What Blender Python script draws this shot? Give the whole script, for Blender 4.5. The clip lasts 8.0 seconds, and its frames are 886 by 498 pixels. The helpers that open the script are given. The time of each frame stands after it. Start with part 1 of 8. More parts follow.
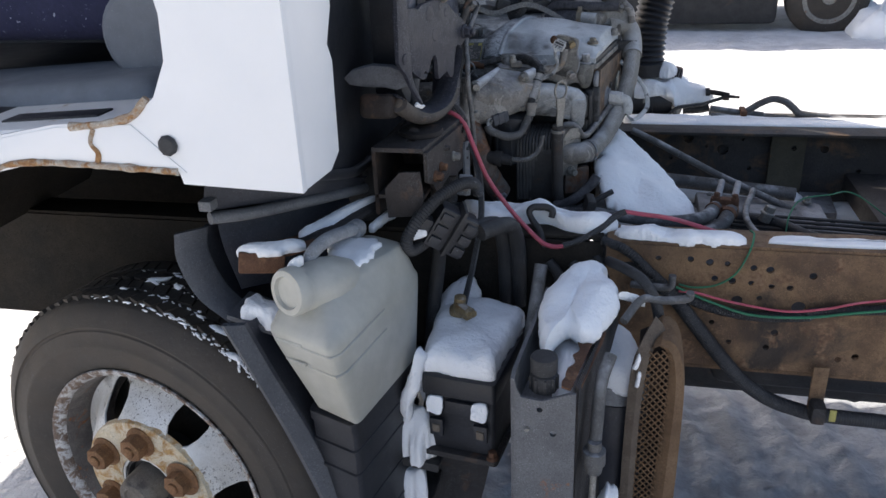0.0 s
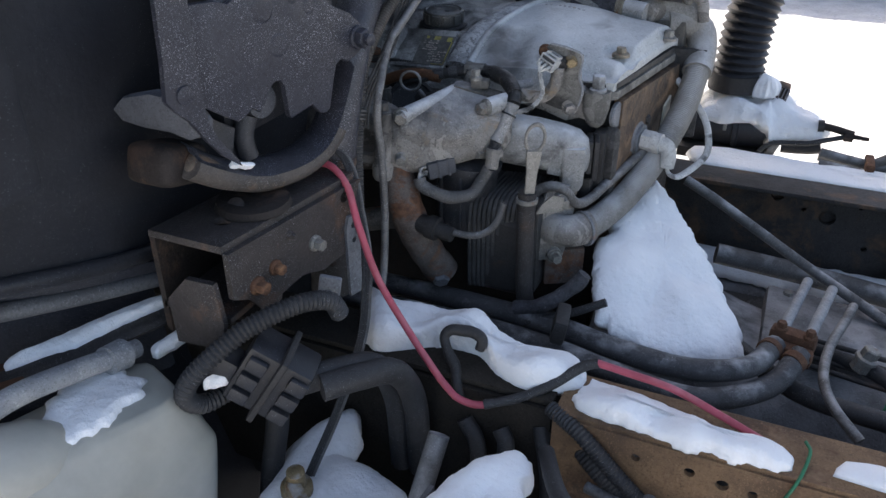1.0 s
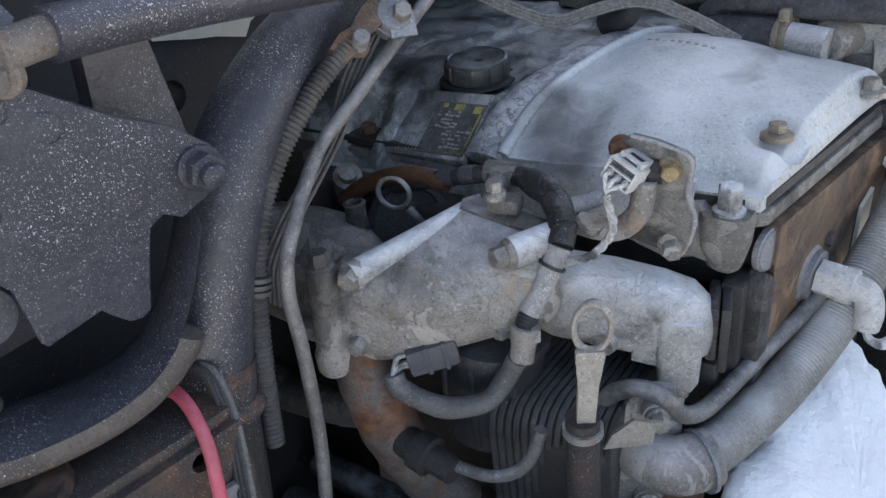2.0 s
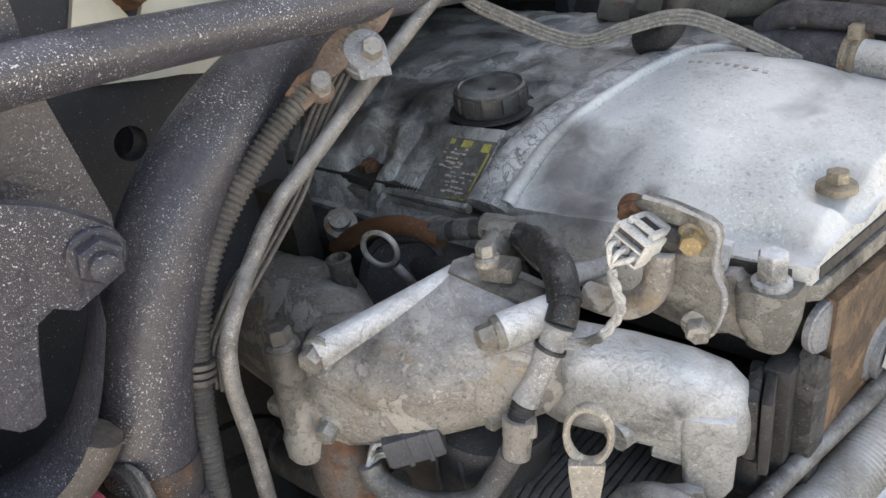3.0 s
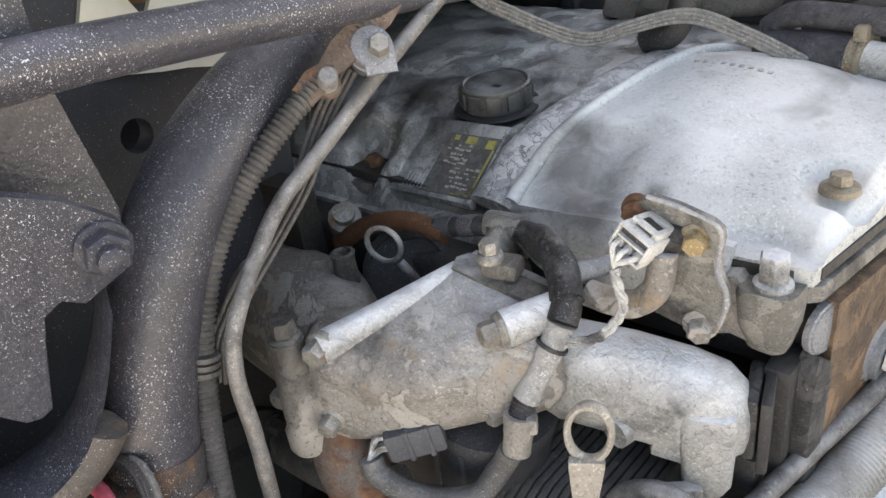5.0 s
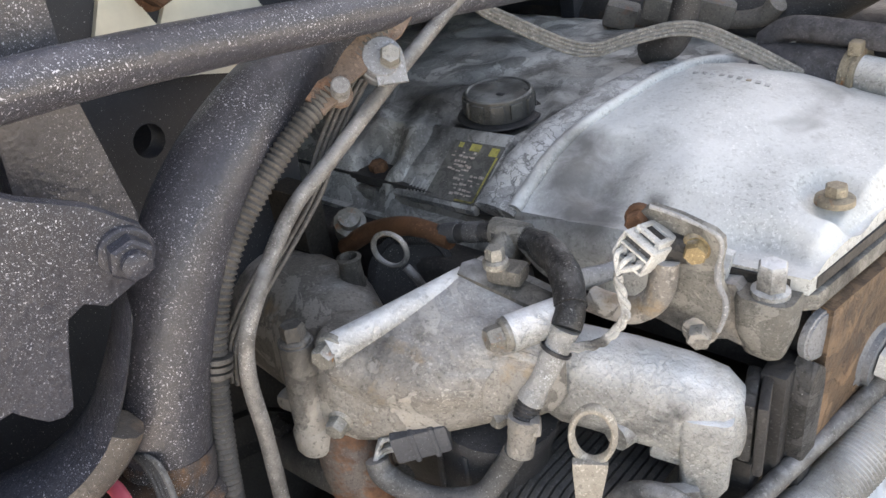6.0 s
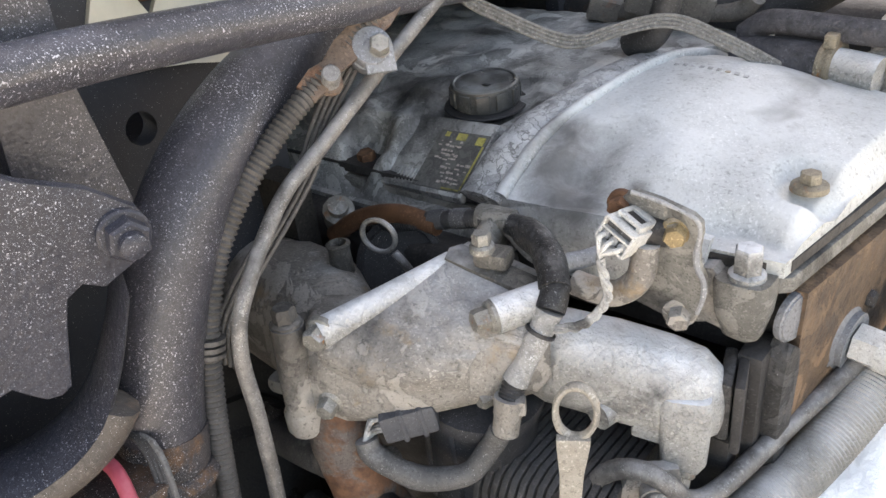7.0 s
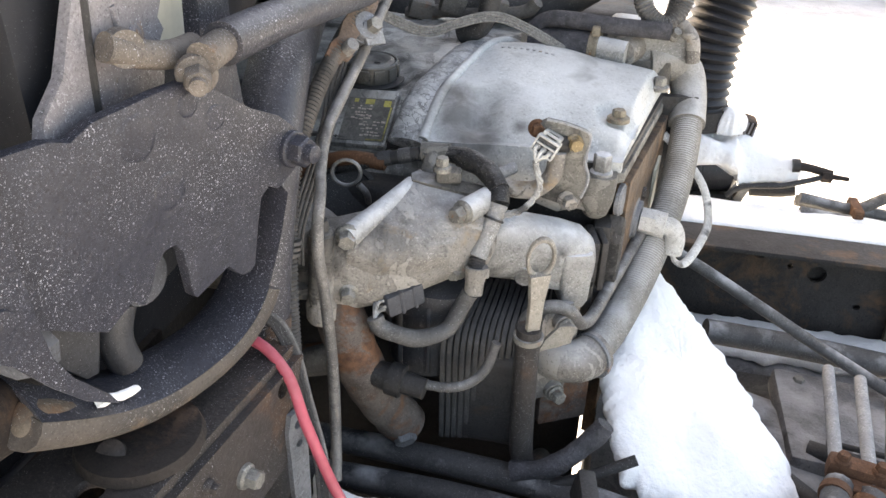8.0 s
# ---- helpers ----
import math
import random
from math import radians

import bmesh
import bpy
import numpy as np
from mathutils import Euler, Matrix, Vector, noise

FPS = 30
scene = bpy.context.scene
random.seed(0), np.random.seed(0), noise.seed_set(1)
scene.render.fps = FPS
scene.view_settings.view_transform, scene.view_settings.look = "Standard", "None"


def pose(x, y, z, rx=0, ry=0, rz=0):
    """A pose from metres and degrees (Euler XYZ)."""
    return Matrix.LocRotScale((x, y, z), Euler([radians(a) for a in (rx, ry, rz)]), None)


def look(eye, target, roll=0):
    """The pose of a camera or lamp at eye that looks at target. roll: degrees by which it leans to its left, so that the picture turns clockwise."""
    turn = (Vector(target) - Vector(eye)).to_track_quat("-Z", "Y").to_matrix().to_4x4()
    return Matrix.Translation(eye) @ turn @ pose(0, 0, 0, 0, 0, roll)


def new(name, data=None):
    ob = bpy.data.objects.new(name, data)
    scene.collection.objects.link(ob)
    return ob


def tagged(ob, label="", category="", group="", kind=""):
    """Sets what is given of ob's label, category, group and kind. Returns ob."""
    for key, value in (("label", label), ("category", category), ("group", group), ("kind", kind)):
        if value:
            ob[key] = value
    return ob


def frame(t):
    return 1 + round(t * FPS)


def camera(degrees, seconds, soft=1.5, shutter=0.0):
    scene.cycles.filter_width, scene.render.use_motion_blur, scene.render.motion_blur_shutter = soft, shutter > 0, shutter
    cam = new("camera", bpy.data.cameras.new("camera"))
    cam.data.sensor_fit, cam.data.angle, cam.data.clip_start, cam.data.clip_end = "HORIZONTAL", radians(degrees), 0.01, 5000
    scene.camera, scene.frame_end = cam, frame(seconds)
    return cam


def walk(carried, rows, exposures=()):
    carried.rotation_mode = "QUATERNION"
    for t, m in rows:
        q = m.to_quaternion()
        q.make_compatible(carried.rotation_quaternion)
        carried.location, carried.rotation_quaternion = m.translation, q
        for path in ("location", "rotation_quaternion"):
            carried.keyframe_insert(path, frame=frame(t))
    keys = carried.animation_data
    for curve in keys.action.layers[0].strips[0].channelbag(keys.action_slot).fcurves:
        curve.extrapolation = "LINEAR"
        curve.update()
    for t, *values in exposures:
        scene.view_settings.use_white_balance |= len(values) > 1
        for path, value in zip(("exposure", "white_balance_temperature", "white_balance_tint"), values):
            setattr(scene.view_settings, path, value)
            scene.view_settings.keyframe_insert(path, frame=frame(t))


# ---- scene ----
cam = camera(58.8, 8.0)
PATH = [
    (0, (0.066, -0.006, 1.341), (-0.357, 1.761, 0.504), -2.7),
    (0.2, (0.084, 0.099, 1.312), (-0.377, 1.832, 0.429), -2.7),
    (0.5, (0.112, 0.297, 1.321), (-0.327, 1.998, 0.365), -0.8),
    (0.7, (0.145, 0.422, 1.303), (-0.373, 2.1, 0.345), -1.9),
    (1, (0.192, 0.605, 1.321), (-0.505, 2.201, 0.339), 0.1),
    (1.2, (0.183, 0.727, 1.298), (-0.615, 2.299, 0.355), -2.3),
    (1.5, (0.138, 0.87, 1.29), (-0.641, 2.42, 0.297), -0.8),
    (1.8, (0.122, 0.988, 1.271), (-0.794, 2.472, 0.293), -4.9),
    (2, (0.114, 1.052, 1.266), (-0.935, 2.447, 0.289), -6.2),
    (2.2, (0.11, 1.106, 1.261), (-1.024, 2.428, 0.278), -8.1),
    (3.3, (0.109, 1.156, 1.262), (-1.106, 2.417, 0.297), -9.0),
    (3.5, (0.112, 1.156, 1.264), (-1.107, 2.412, 0.296), -9.0),
    (4, (0.11, 1.156, 1.264), (-1.11, 2.404, 0.288), -9.0),
    (4.5, (0.109, 1.153, 1.266), (-1.119, 2.402, 0.301), -8.8),
    (4.7, (0.109, 1.155, 1.264), (-1.109, 2.406, 0.288), -8.8),
    (6, (0.108, 1.142, 1.273), (-1.082, 2.417, 0.293), -7.5),
    (6.5, (0.114, 1.139, 1.276), (-1.062, 2.433, 0.306), -7.3),
    (7, (0.115, 1.131, 1.274), (-1.042, 2.424, 0.279), -6.9),
    (7.3, (0.122, 1.107, 1.283), (-0.999, 2.44, 0.3), -6.1),
    (7.5, (0.108, 1.06, 1.292), (-0.877, 2.497, 0.311), -3.5),
    (7.7, (0.075, 0.984, 1.297), (-0.683, 2.567, 0.339), 0.4),
    (8, (-0.002, 0.857, 1.316), (-0.371, 2.546, 0.309), 1.5),
]
walk(cam, [(t, look(eye, target, roll)) for t, eye, target, roll in PATH],
     [(0, 0.88, 7100, 10), (0.5, 1.02, 6900, 10), (1.0, 1.27, 7300, 10), (1.5, 1.8, 7800, 10), (2.0, 1.88, 7600, 10), (2.6, 2.2, 9200, 10), (3.3, 2.55, 9900, 11), (4.6, 2.57, 9900, 11), (6.2, 2.66, 9900, 12), (7.4, 2.66, 9900, 12), (8.0, 2.53, 9700, 11)])

# ---- light ----
SUN_WAY = Vector((-0.60, 0.35, 0.72)).normalized()
world = bpy.data.worlds.new("sky")
scene.world = world
world.use_nodes = True
sky = world.node_tree.nodes.new("ShaderNodeTexSky")
sky.sky_type, sky.sun_disc = "NISHITA", False
sky.sun_elevation = math.asin(SUN_WAY.z)
sky.sun_rotation = math.atan2(SUN_WAY.x, SUN_WAY.y)
sky.air_density, sky.dust_density = 0.8, 3.0
back = world.node_tree.nodes["Background"]
world.node_tree.links.new(sky.outputs[0], back.inputs["Color"])
back.inputs["Strength"].default_value = 0.15
sun = new("sun", bpy.data.lights.new("sun", "SUN"))
sun.data.energy, sun.data.angle, sun.data.color = 4.0, radians(0.53), (1.0, 0.95, 0.88)
sun.matrix_world = look(SUN_WAY * 20, (0, 0, 0))

GROUND = 0.12                      # height of the snow under the truck
BASE = {}
V = Vector


def B():
    return bmesh.new()


def finish(name, bm, material, base, angle=38):
    bmesh.ops.translate(bm, verts=bm.verts, vec=-base)
    bmesh.ops.recalc_face_normals(bm, faces=bm.faces)
    me = bpy.data.meshes.new(name)
    for f in bm.faces:
        f.smooth = True
    bm.to_mesh(me)
    bm.free()
    me.set_sharp_from_angle(angle=radians(angle))
    me.materials.append(material)
    return me


def thing(name, base, label, category, group="", kind=""):
    e = new(name)
    e.location, e.empty_display_size = base, 0.03
    BASE[e.name] = V(base)
    return tagged(e, label, category, group, kind)


def part(name, bm, material, parent, label="", angle=38):
    ob = new(name, finish(name, bm, material, BASE[parent.name], angle))
    ob.parent = parent
    BASE[ob.name] = BASE[parent.name]
    return tagged(ob, label)


def solo(name, bm, material, label, category, base=(0, 0, 0), group="", kind="", angle=38):
    ob = new(name, finish(name, bm, material, V(base), angle))
    ob.location = base
    BASE[ob.name] = V(base)
    return tagged(ob, label, category, group, kind)


def made():
    return set(scene.objects)


def settle(before, d, k=1.0, pivot=(0, 0, 0)):
    """Moves all things made since before by d, and sizes them by k about pivot."""
    for ob in [o for o in scene.objects if o not in before and o.parent is None]:
        ob.location = V(pivot) + (ob.location - V(pivot)) * k + V(d)
        ob.scale = (k, k, k)


def axes(n):
    n = V(n).normalized()
    a = V((0, 0, 1)) if abs(n.z) < 0.9 else V((1, 0, 0))
    u = a.cross(n).normalized()
    return n, u, n.cross(u)


def box(bm, c, s, rot=None, bev=0.0, seg=2):
    m = Matrix.Translation(c) @ (rot.to_4x4() if rot else Matrix.Identity(4)) @ Matrix.Diagonal((*s, 1))
    got = bmesh.ops.create_cube(bm, size=1, matrix=m)["verts"]
    if bev:
        es = list({e for v in got for e in v.link_edges})
        bmesh.ops.bevel(bm, geom=es, offset=bev, segments=seg, affect="EDGES", profile=0.6)
    return bm


def turn(x=0, y=0, z=0):
    return Euler((radians(x), radians(y), radians(z))).to_matrix()


def curve(pts, n):
    """n points along a smooth line through pts, evenly spaced."""
    p = [V(q) for q in pts]
    if len(p) == 2:
        fine = [p[0].lerp(p[1], i / 40) for i in range(41)]
    else:
        e = [p[0] * 2 - p[1], *p, p[-1] * 2 - p[-2]]
        fine = []
        for i in range(1, len(e) - 2):
            a, b, c, d = e[i - 1:i + 3]
            for k in range(20):
                t = k / 20
                fine.append(0.5 * (2 * b + (c - a) * t + (2 * a - 5 * b + 4 * c - d) * t * t + (3 * b - a - 3 * c + d) * t ** 3))
        fine.append(p[-1])
    run = [0.0]
    for a, b in zip(fine, fine[1:]):
        run.append(run[-1] + (b - a).length)
    out, j = [], 0
    for i in range(n):
        s = run[-1] * i / (n - 1)
        while j < len(run) - 2 and run[j + 1] < s:
            j += 1
        f = (s - run[j]) / max(run[j + 1] - run[j], 1e-9)
        out.append(fine[j].lerp(fine[j + 1], min(max(f, 0), 1)))
    return out, run[-1]


def skin(bm, rings, cap=True, close=False):
    rows = [[bm.verts.new(p) for p in r] for r in rings]
    n = len(rows[0])
    pairs = list(zip(rows, rows[1:]))
    if close:
        pairs.append((rows[-1], rows[0]))
    for a, b in pairs:
        for i in range(n):
            bm.faces.new((a[i], a[(i + 1) % n], b[(i + 1) % n], b[i]))
    if cap and not close:
        bm.faces.new(rows[0][::-1])
        bm.faces.new(rows[-1])
    return bm


def tube(bm, pts, r, seg=12, n=0, pitch=0.0, depth=0.0, taper=1.0, flat=1.0, wobble=0.0):
    """A hose or pipe along pts; pitch and depth give it corrugations; flat squashes it."""
    _, length = curve(pts, 3)
    if pitch:
        n = int(length / pitch) * 4 + 1
    n = n or max(4, min(60, int(length / max(r, 0.004) * 1.2) + len(pts) * 4))
    line, _ = curve(pts, n)
    rings, u = [], None
    for i, p in enumerate(line):
        d = (line[min(i + 1, n - 1)] - line[max(i - 1, 0)]).normalized()
        if u is None:
            _, u, _ = axes(d)
        u = (u - d * u.dot(d)).normalized()
        w = d.cross(u)
        rr = r * (1 + (taper - 1) * i / (n - 1))
        if pitch:
            rr -= depth * (1, 0.5, 0, 0.5)[i % 4]
        if wobble:
            rr *= 1 + wobble * noise.noise(p * 60)
        rings.append([p + u * rr * math.cos(a) + w * rr * flat * math.sin(a) for a in (2 * math.pi * k / seg for k in range(seg))])
    return skin(bm, rings)


def lathe(bm, org, axis, profile, seg=28, close=False):
    """profile: (distance along the axis, radius)."""
    n, u, w = axes(axis)
    return skin(bm, [[V(org) + n * d + (u * math.cos(a) + w * math.sin(a)) * max(r, 1e-4) for a in (2 * math.pi * k / seg for k in range(seg))] for d, r in profile], close=close)


def bolt(bm, p, n, size=0.012, flange=1.0, high=0.65):
    """A hexagon head with a flange on the surface at p."""
    n, u, w = axes(n)
    p = V(p)
    r = size / 2 / 0.866
    if flange:
        lathe(bm, p - n * 0.002, n, [(0, r * 1.35 * flange), (0.0035, r * 1.3 * flange), (0.005, r * 1.05 * flange)], 18)
    ring = lambda d, k: [p + n * d + (u * math.cos(a) + w * math.sin(a)) * r * k for a in (math.pi / 3 * i + 0.3 for i in range(6))]
    h = size * high
    skin(bm, [ring(0, 1), ring(h + 0.002, 1), ring(h + 0.0035, 0.85)])
    return bm


def prism(bm, outline, org, u, v, thick, holes=(), bev=0.0):
    """A plate: the outline in the axes u, v from org, with round holes (x, y, r), thick along u x v."""
    u, v, org = V(u).normalized(), V(v).normalized(), V(org)
    n = u.cross(v)
    edges = []
    loops = [outline] + [[(x + r * math.cos(a), y + r * math.sin(a)) for a in (2 * math.pi * k / 14 for k in range(14))] for x, y, r in holes]
    for lp in loops:
        vs = [bm.verts.new(org + u * a + v * b) for a, b in lp]
        edges += [bm.edges.new((vs[i], vs[(i + 1) % len(vs)])) for i in range(len(vs))]
    geo = bmesh.ops.triangle_fill(bm, use_beauty=True, use_dissolve=False, edges=edges, normal=n)["geom"]
    faces = [g for g in geo if isinstance(g, bmesh.types.BMFace)]
    ext = bmesh.ops.extrude_face_region(bm, geom=faces)["geom"]
    top = [g for g in ext if isinstance(g, bmesh.types.BMVert)]
    bmesh.ops.translate(bm, verts=top, vec=n * thick)
    if bev:
        keep = set(top)
        es = [e for e in bm.edges if e.verts[0] in keep and e.verts[1] in keep and any(f.normal.dot(n) < 0.5 for f in e.link_faces)]
        bmesh.ops.recalc_face_normals(bm, faces=bm.faces)
        es = [e for e in bm.edges if e.verts[0] in keep and e.verts[1] in keep and len(e.link_faces) == 2 and e.calc_face_angle(0) > 1]
        bmesh.ops.bevel(bm, geom=es, offset=bev, segments=2, affect="EDGES", profile=0.6)
    return bm


def ell(c, u, v, a, b, p=2.0, n=24):
    c, u, v = V(c), V(u).normalized(), V(v).normalized()
    out = []
    for k in range(n):
        t = 2 * math.pi * k / n
        x, y = math.cos(t), math.sin(t)
        out.append(c + u * a * math.copysign(abs(x) ** (2 / p), x) + v * b * math.copysign(abs(y) ** (2 / p), y))
    return out


def field(bm, f, nu, nv, down=0.02):
    """A surface f(u, v) closed by a skirt and a floor."""
    rows = [[bm.verts.new(f(i / nu, j / nv)) for j in range(nv + 1)] for i in range(nu + 1)]
    for i in range(nu):
        for j in range(nv):
            bm.faces.new((rows[i][j], rows[i + 1][j], rows[i + 1][j + 1], rows[i][j + 1]))
    rim = [rows[i][0] for i in range(nu + 1)] + [rows[nu][j] for j in range(1, nv + 1)] + [rows[i][nv] for i in range(nu - 1, -1, -1)] + [rows[0][j] for j in range(nv - 1, 0, -1)]
    low = [bm.verts.new(v.co - V((0, 0, down))) for v in rim]
    for i in range(len(rim)):
        k = (i + 1) % len(rim)
        bm.faces.new((rim[i], low[i], low[k], rim[k]))
    return bm


def blob(bm, outline, high, up=(0, 0, 1), amp=0.15, seed=0, p=2.4, rings=9, n=64, rough=0.004):
    """A lump of snow on the closed line outline, with a rounded rim and an uneven top."""
    up = V(up)
    line, _ = curve([*outline, outline[0]], n + 1)
    line = line[:-1]
    mid = sum(line, V()) / n
    off = V((seed * 3.7, seed * 1.3, 0))
    far = max(line, key=lambda q: (q - mid).length)
    ax = (far - mid).normalized()
    reach = max(abs((q - mid).dot(ax)) for q in line)
    thin = max((q - mid - ax * (q - mid).dot(ax)).length for q in line)
    keep = max(0.0, min(0.75, 1 - 1.3 * thin / reach))
    spine = [mid + ax * (q - mid).dot(ax) * keep for q in line]
    rag = [(q - m_).normalized() * rough * (noise.noise(q * 45 + off) + 0.6 * noise.noise(q * 140 + off)) for q, m_ in zip(line, spine)]
    rows = []
    for k in range(rings):
        s = math.cos(math.pi / 2 * k / (rings - 0.4))
        h = (1 - s ** p) ** (1 / p)
        row = []
        for q, m_, g_ in zip(line, spine, rag):
            w = m_.lerp(q, s) + g_ * s ** 5
            row.append(w + up * (high * h * (1 + amp * 2 * noise.noise(w * 22 + off)) + 0.0012 * h * noise.noise(w * 150 + off)))
        rows.append(row)
    rows.insert(0, [m_.lerp(q, 0.97) + g_ - up * 0.006 for q, m_, g_ in zip(line, spine, rag)])
    vs = [[bm.verts.new(q) for q in r] for r in rows]
    for a, b in zip(vs, vs[1:]):
        for i in range(n):
            bm.faces.new((a[i], a[(i + 1) % n], b[(i + 1) % n], b[i]))
    top = bm.verts.new(sum((v.co for v in vs[-1]), V()) / n)
    for i in range(n):
        bm.faces.new((vs[-1][i], vs[-1][(i + 1) % n], top))
    bm.faces.new(vs[0][::-1])
    return bm


# ---- materials ----
def mat(name, base, alt=None, rough=0.6, metal=0.0, scale=25.0, cut=(0.4, 0.65), rust=0.0, rust_scale=18.0, rust_col=(0.16, 0.055, 0.02), rust_alt=(0.33, 0.14, 0.05),
        speck=0.0, speck_scale=1900.0, speck_col=(0.66, 0.67, 0.7), frost=0.0, frost_col=(0.78, 0.8, 0.83), bump=0.25, bump_scale=220.0, spec=0.4, trans=0.0, grease=0.0, flake=0.0, pits=0.0, smudge=0.0, crack=0.0, crack_scale=70.0, stains=(), bump_dist=0.002, grain=1):
    m = bpy.data.materials.new(name)
    m.use_nodes = True
    nt = m.node_tree
    nd, lk = nt.nodes, nt.links
    bsdf = nd["Principled BSDF"]
    co = nd.new("ShaderNodeTexCoord").outputs["Object"]

    def noisy(sc, detail=5.0, dist=0.0, rough_=0.6):
        x = nd.new("ShaderNodeTexNoise")
        x.inputs["Scale"].default_value, x.inputs["Detail"].default_value = sc, detail
        x.inputs["Distortion"].default_value, x.inputs["Roughness"].default_value = dist, rough_
        lk.new(co, x.inputs["Vector"])
        return x.outputs["Fac"]

    def step(src, lo, hi, top=1.0):
        x = nd.new("ShaderNodeMapRange")
        x.inputs["From Min"].default_value, x.inputs["From Max"].default_value, x.inputs["To Max"].default_value = lo, hi, top
        lk.new(src, x.inputs["Value"])
        return x.outputs["Result"]

    def mix(fac, a, b):
        x = nd.new("ShaderNodeMix")
        x.data_type = "RGBA"
        lk.new(fac, x.inputs["Factor"])
        for sock, val in ((x.inputs[6], a), (x.inputs[7], b)):
            if isinstance(val, tuple):
                sock.default_value = (*val, 1)
            else:
                lk.new(val, sock)
        return x.outputs[2]

    def math_(op, a, b):
        x = nd.new("ShaderNodeMath")
        x.operation = op
        for i, val in enumerate((a, b)):
            if isinstance(val, (int, float)):
                x.inputs[i].default_value = val
            else:
                lk.new(val, x.inputs[i])
        return x.outputs[0]

    alt = alt or tuple(c * 0.65 for c in base)
    col = mix(step(noisy(scale, 6), *cut), base, alt)
    fine = step(noisy(scale * 7, 4), 0.3, 0.75, 0.45 if max(base) < 0.7 else 0.05)
    col = mix(fine, col, tuple(c * 0.6 for c in base))
    if max(base) < 0.7 and grain:
        grit = step(noisy(max(scale * 28, 380), 4, 0.3, 0.7), 0.5, 0.66, 0.42)
        col = mix(grit, col, tuple(c * 0.5 for c in base))
        dust = step(noisy(520, 2, 0.4, 0.6), 0.585, 0.63, 0.6)
        col = mix(math_("MULTIPLY", dust, step(noisy(max(scale, 18) * 1.3, 4), 0.35, 0.65)), col, tuple(min(0.8, c * 1.7 + 0.012) for c in base))
        dirt = step(noisy(430, 3, 0.6, 0.65), 0.575, 0.625, 0.6)
        col = mix(dirt, col, tuple(c * 0.4 for c in base))
    chips = None
    if flake:
        chips = step(noisy(scale * 1.6, 9, 1.1), 0.515, 0.53)
        col = mix(math_("MULTIPLY", chips, flake), col, tuple(min(0.9, c * 1.45) for c in base))
        ring = math_("MULTIPLY", step(noisy(scale * 1.6, 9, 1.1), 0.495, 0.512), step(noisy(scale * 1.6, 9, 1.1), 0.53, 0.515))
        col = mix(math_("MULTIPLY", ring, 0.55 * flake), col, tuple(c * 0.4 for c in base))
    if pits:
        col = mix(step(noisy(scale * 26, 3), 0.66 - 0.1 * pits, 0.74 - 0.08 * pits, 0.7), col, tuple(c * 0.25 for c in base))
    rgh = step(noisy(scale * 2), 0.2, 0.8, 1.0)
    met = None
    if grease:
        col = mix(step(noisy(scale * 0.6, 6, 0.6), 0.62 - 0.3 * grease, 0.72 - 0.2 * grease, 0.85), col, (0.018, 0.017, 0.017))
    if rust:
        f = step(noisy(rust_scale, 8, 0.4, 0.7), 0.66 - 0.34 * rust, 0.74 - 0.3 * rust)
        col = mix(f, col, mix(step(noisy(rust_scale * 5), 0.35, 0.7), rust_col, rust_alt))
        met = f
    if speck:
        dots = step(noisy(speck_scale * 0.6, 2.0, 0, 0.5), 0.74 - 0.13 * speck, 0.775 - 0.13 * speck, 0.95)
        patch = step(noisy(scale * 1.1, 5), 0.36, 0.62)
        col = mix(math_("MULTIPLY", dots, patch), col, speck_col)
        tiny = step(noisy(speck_scale * 1.25, 2.0, 0, 0.5), 0.72 - 0.13 * speck, 0.79 - 0.13 * speck, 0.6)
        col = mix(math_("MULTIPLY", tiny, patch), col, tuple(c * 0.8 for c in speck_col))
    if frost:
        geo = nd.new("ShaderNodeNewGeometry")
        sep = nd.new("ShaderNodeSeparateXYZ")
        lk.new(geo.outputs["Normal"], sep.inputs[0])
        upw = step(sep.outputs["Z"], 0.15, 0.95)
        f = math_("MULTIPLY", upw, step(noisy(scale * 0.9, 6), 0.55 - 0.35 * frost, 0.8 - 0.3 * frost, min(1.0, 0.5 + frost * 0.5)))
        col = mix(f, col, frost_col)
    if smudge:
        col = mix(step(noisy(8, 4, 0.8, 0.55), 0.5, 0.68, smudge), col, (0.13, 0.13, 0.13))
        col = mix(step(noisy(26, 6, 0.5, 0.6), 0.6, 0.75, smudge * 0.5), col, (0.2, 0.2, 0.195))
    for sx, sy, sz, sr in stains:                      # dirty patches, ragged at the rim
        ds = nd.new("ShaderNodeVectorMath")
        ds.operation = "DISTANCE"
        lk.new(co, ds.inputs[0])
        ds.inputs[1].default_value = (sx, sy, sz)
        rag = math_("ADD", ds.outputs["Value"], math_("MULTIPLY", noisy(45, 6, 0.4, 0.65), sr * 1.3))
        col = mix(step(rag, sr * 1.75, sr * 0.8, 0.85), col, (0.12, 0.118, 0.115))
    if crack:
        wob = nd.new("ShaderNodeTexNoise")
        wob.inputs["Scale"].default_value, wob.inputs["Detail"].default_value = crack_scale * 0.9, 4
        lk.new(co, wob.inputs["Vector"])
        mv = nd.new("ShaderNodeVectorMath")
        mv.operation = "MULTIPLY_ADD"
        lk.new(wob.outputs["Color"], mv.inputs[0])
        mv.inputs[1].default_value = (3.0 / crack_scale,) * 3
        lk.new(co, mv.inputs[2])
        vor = nd.new("ShaderNodeTexVoronoi")
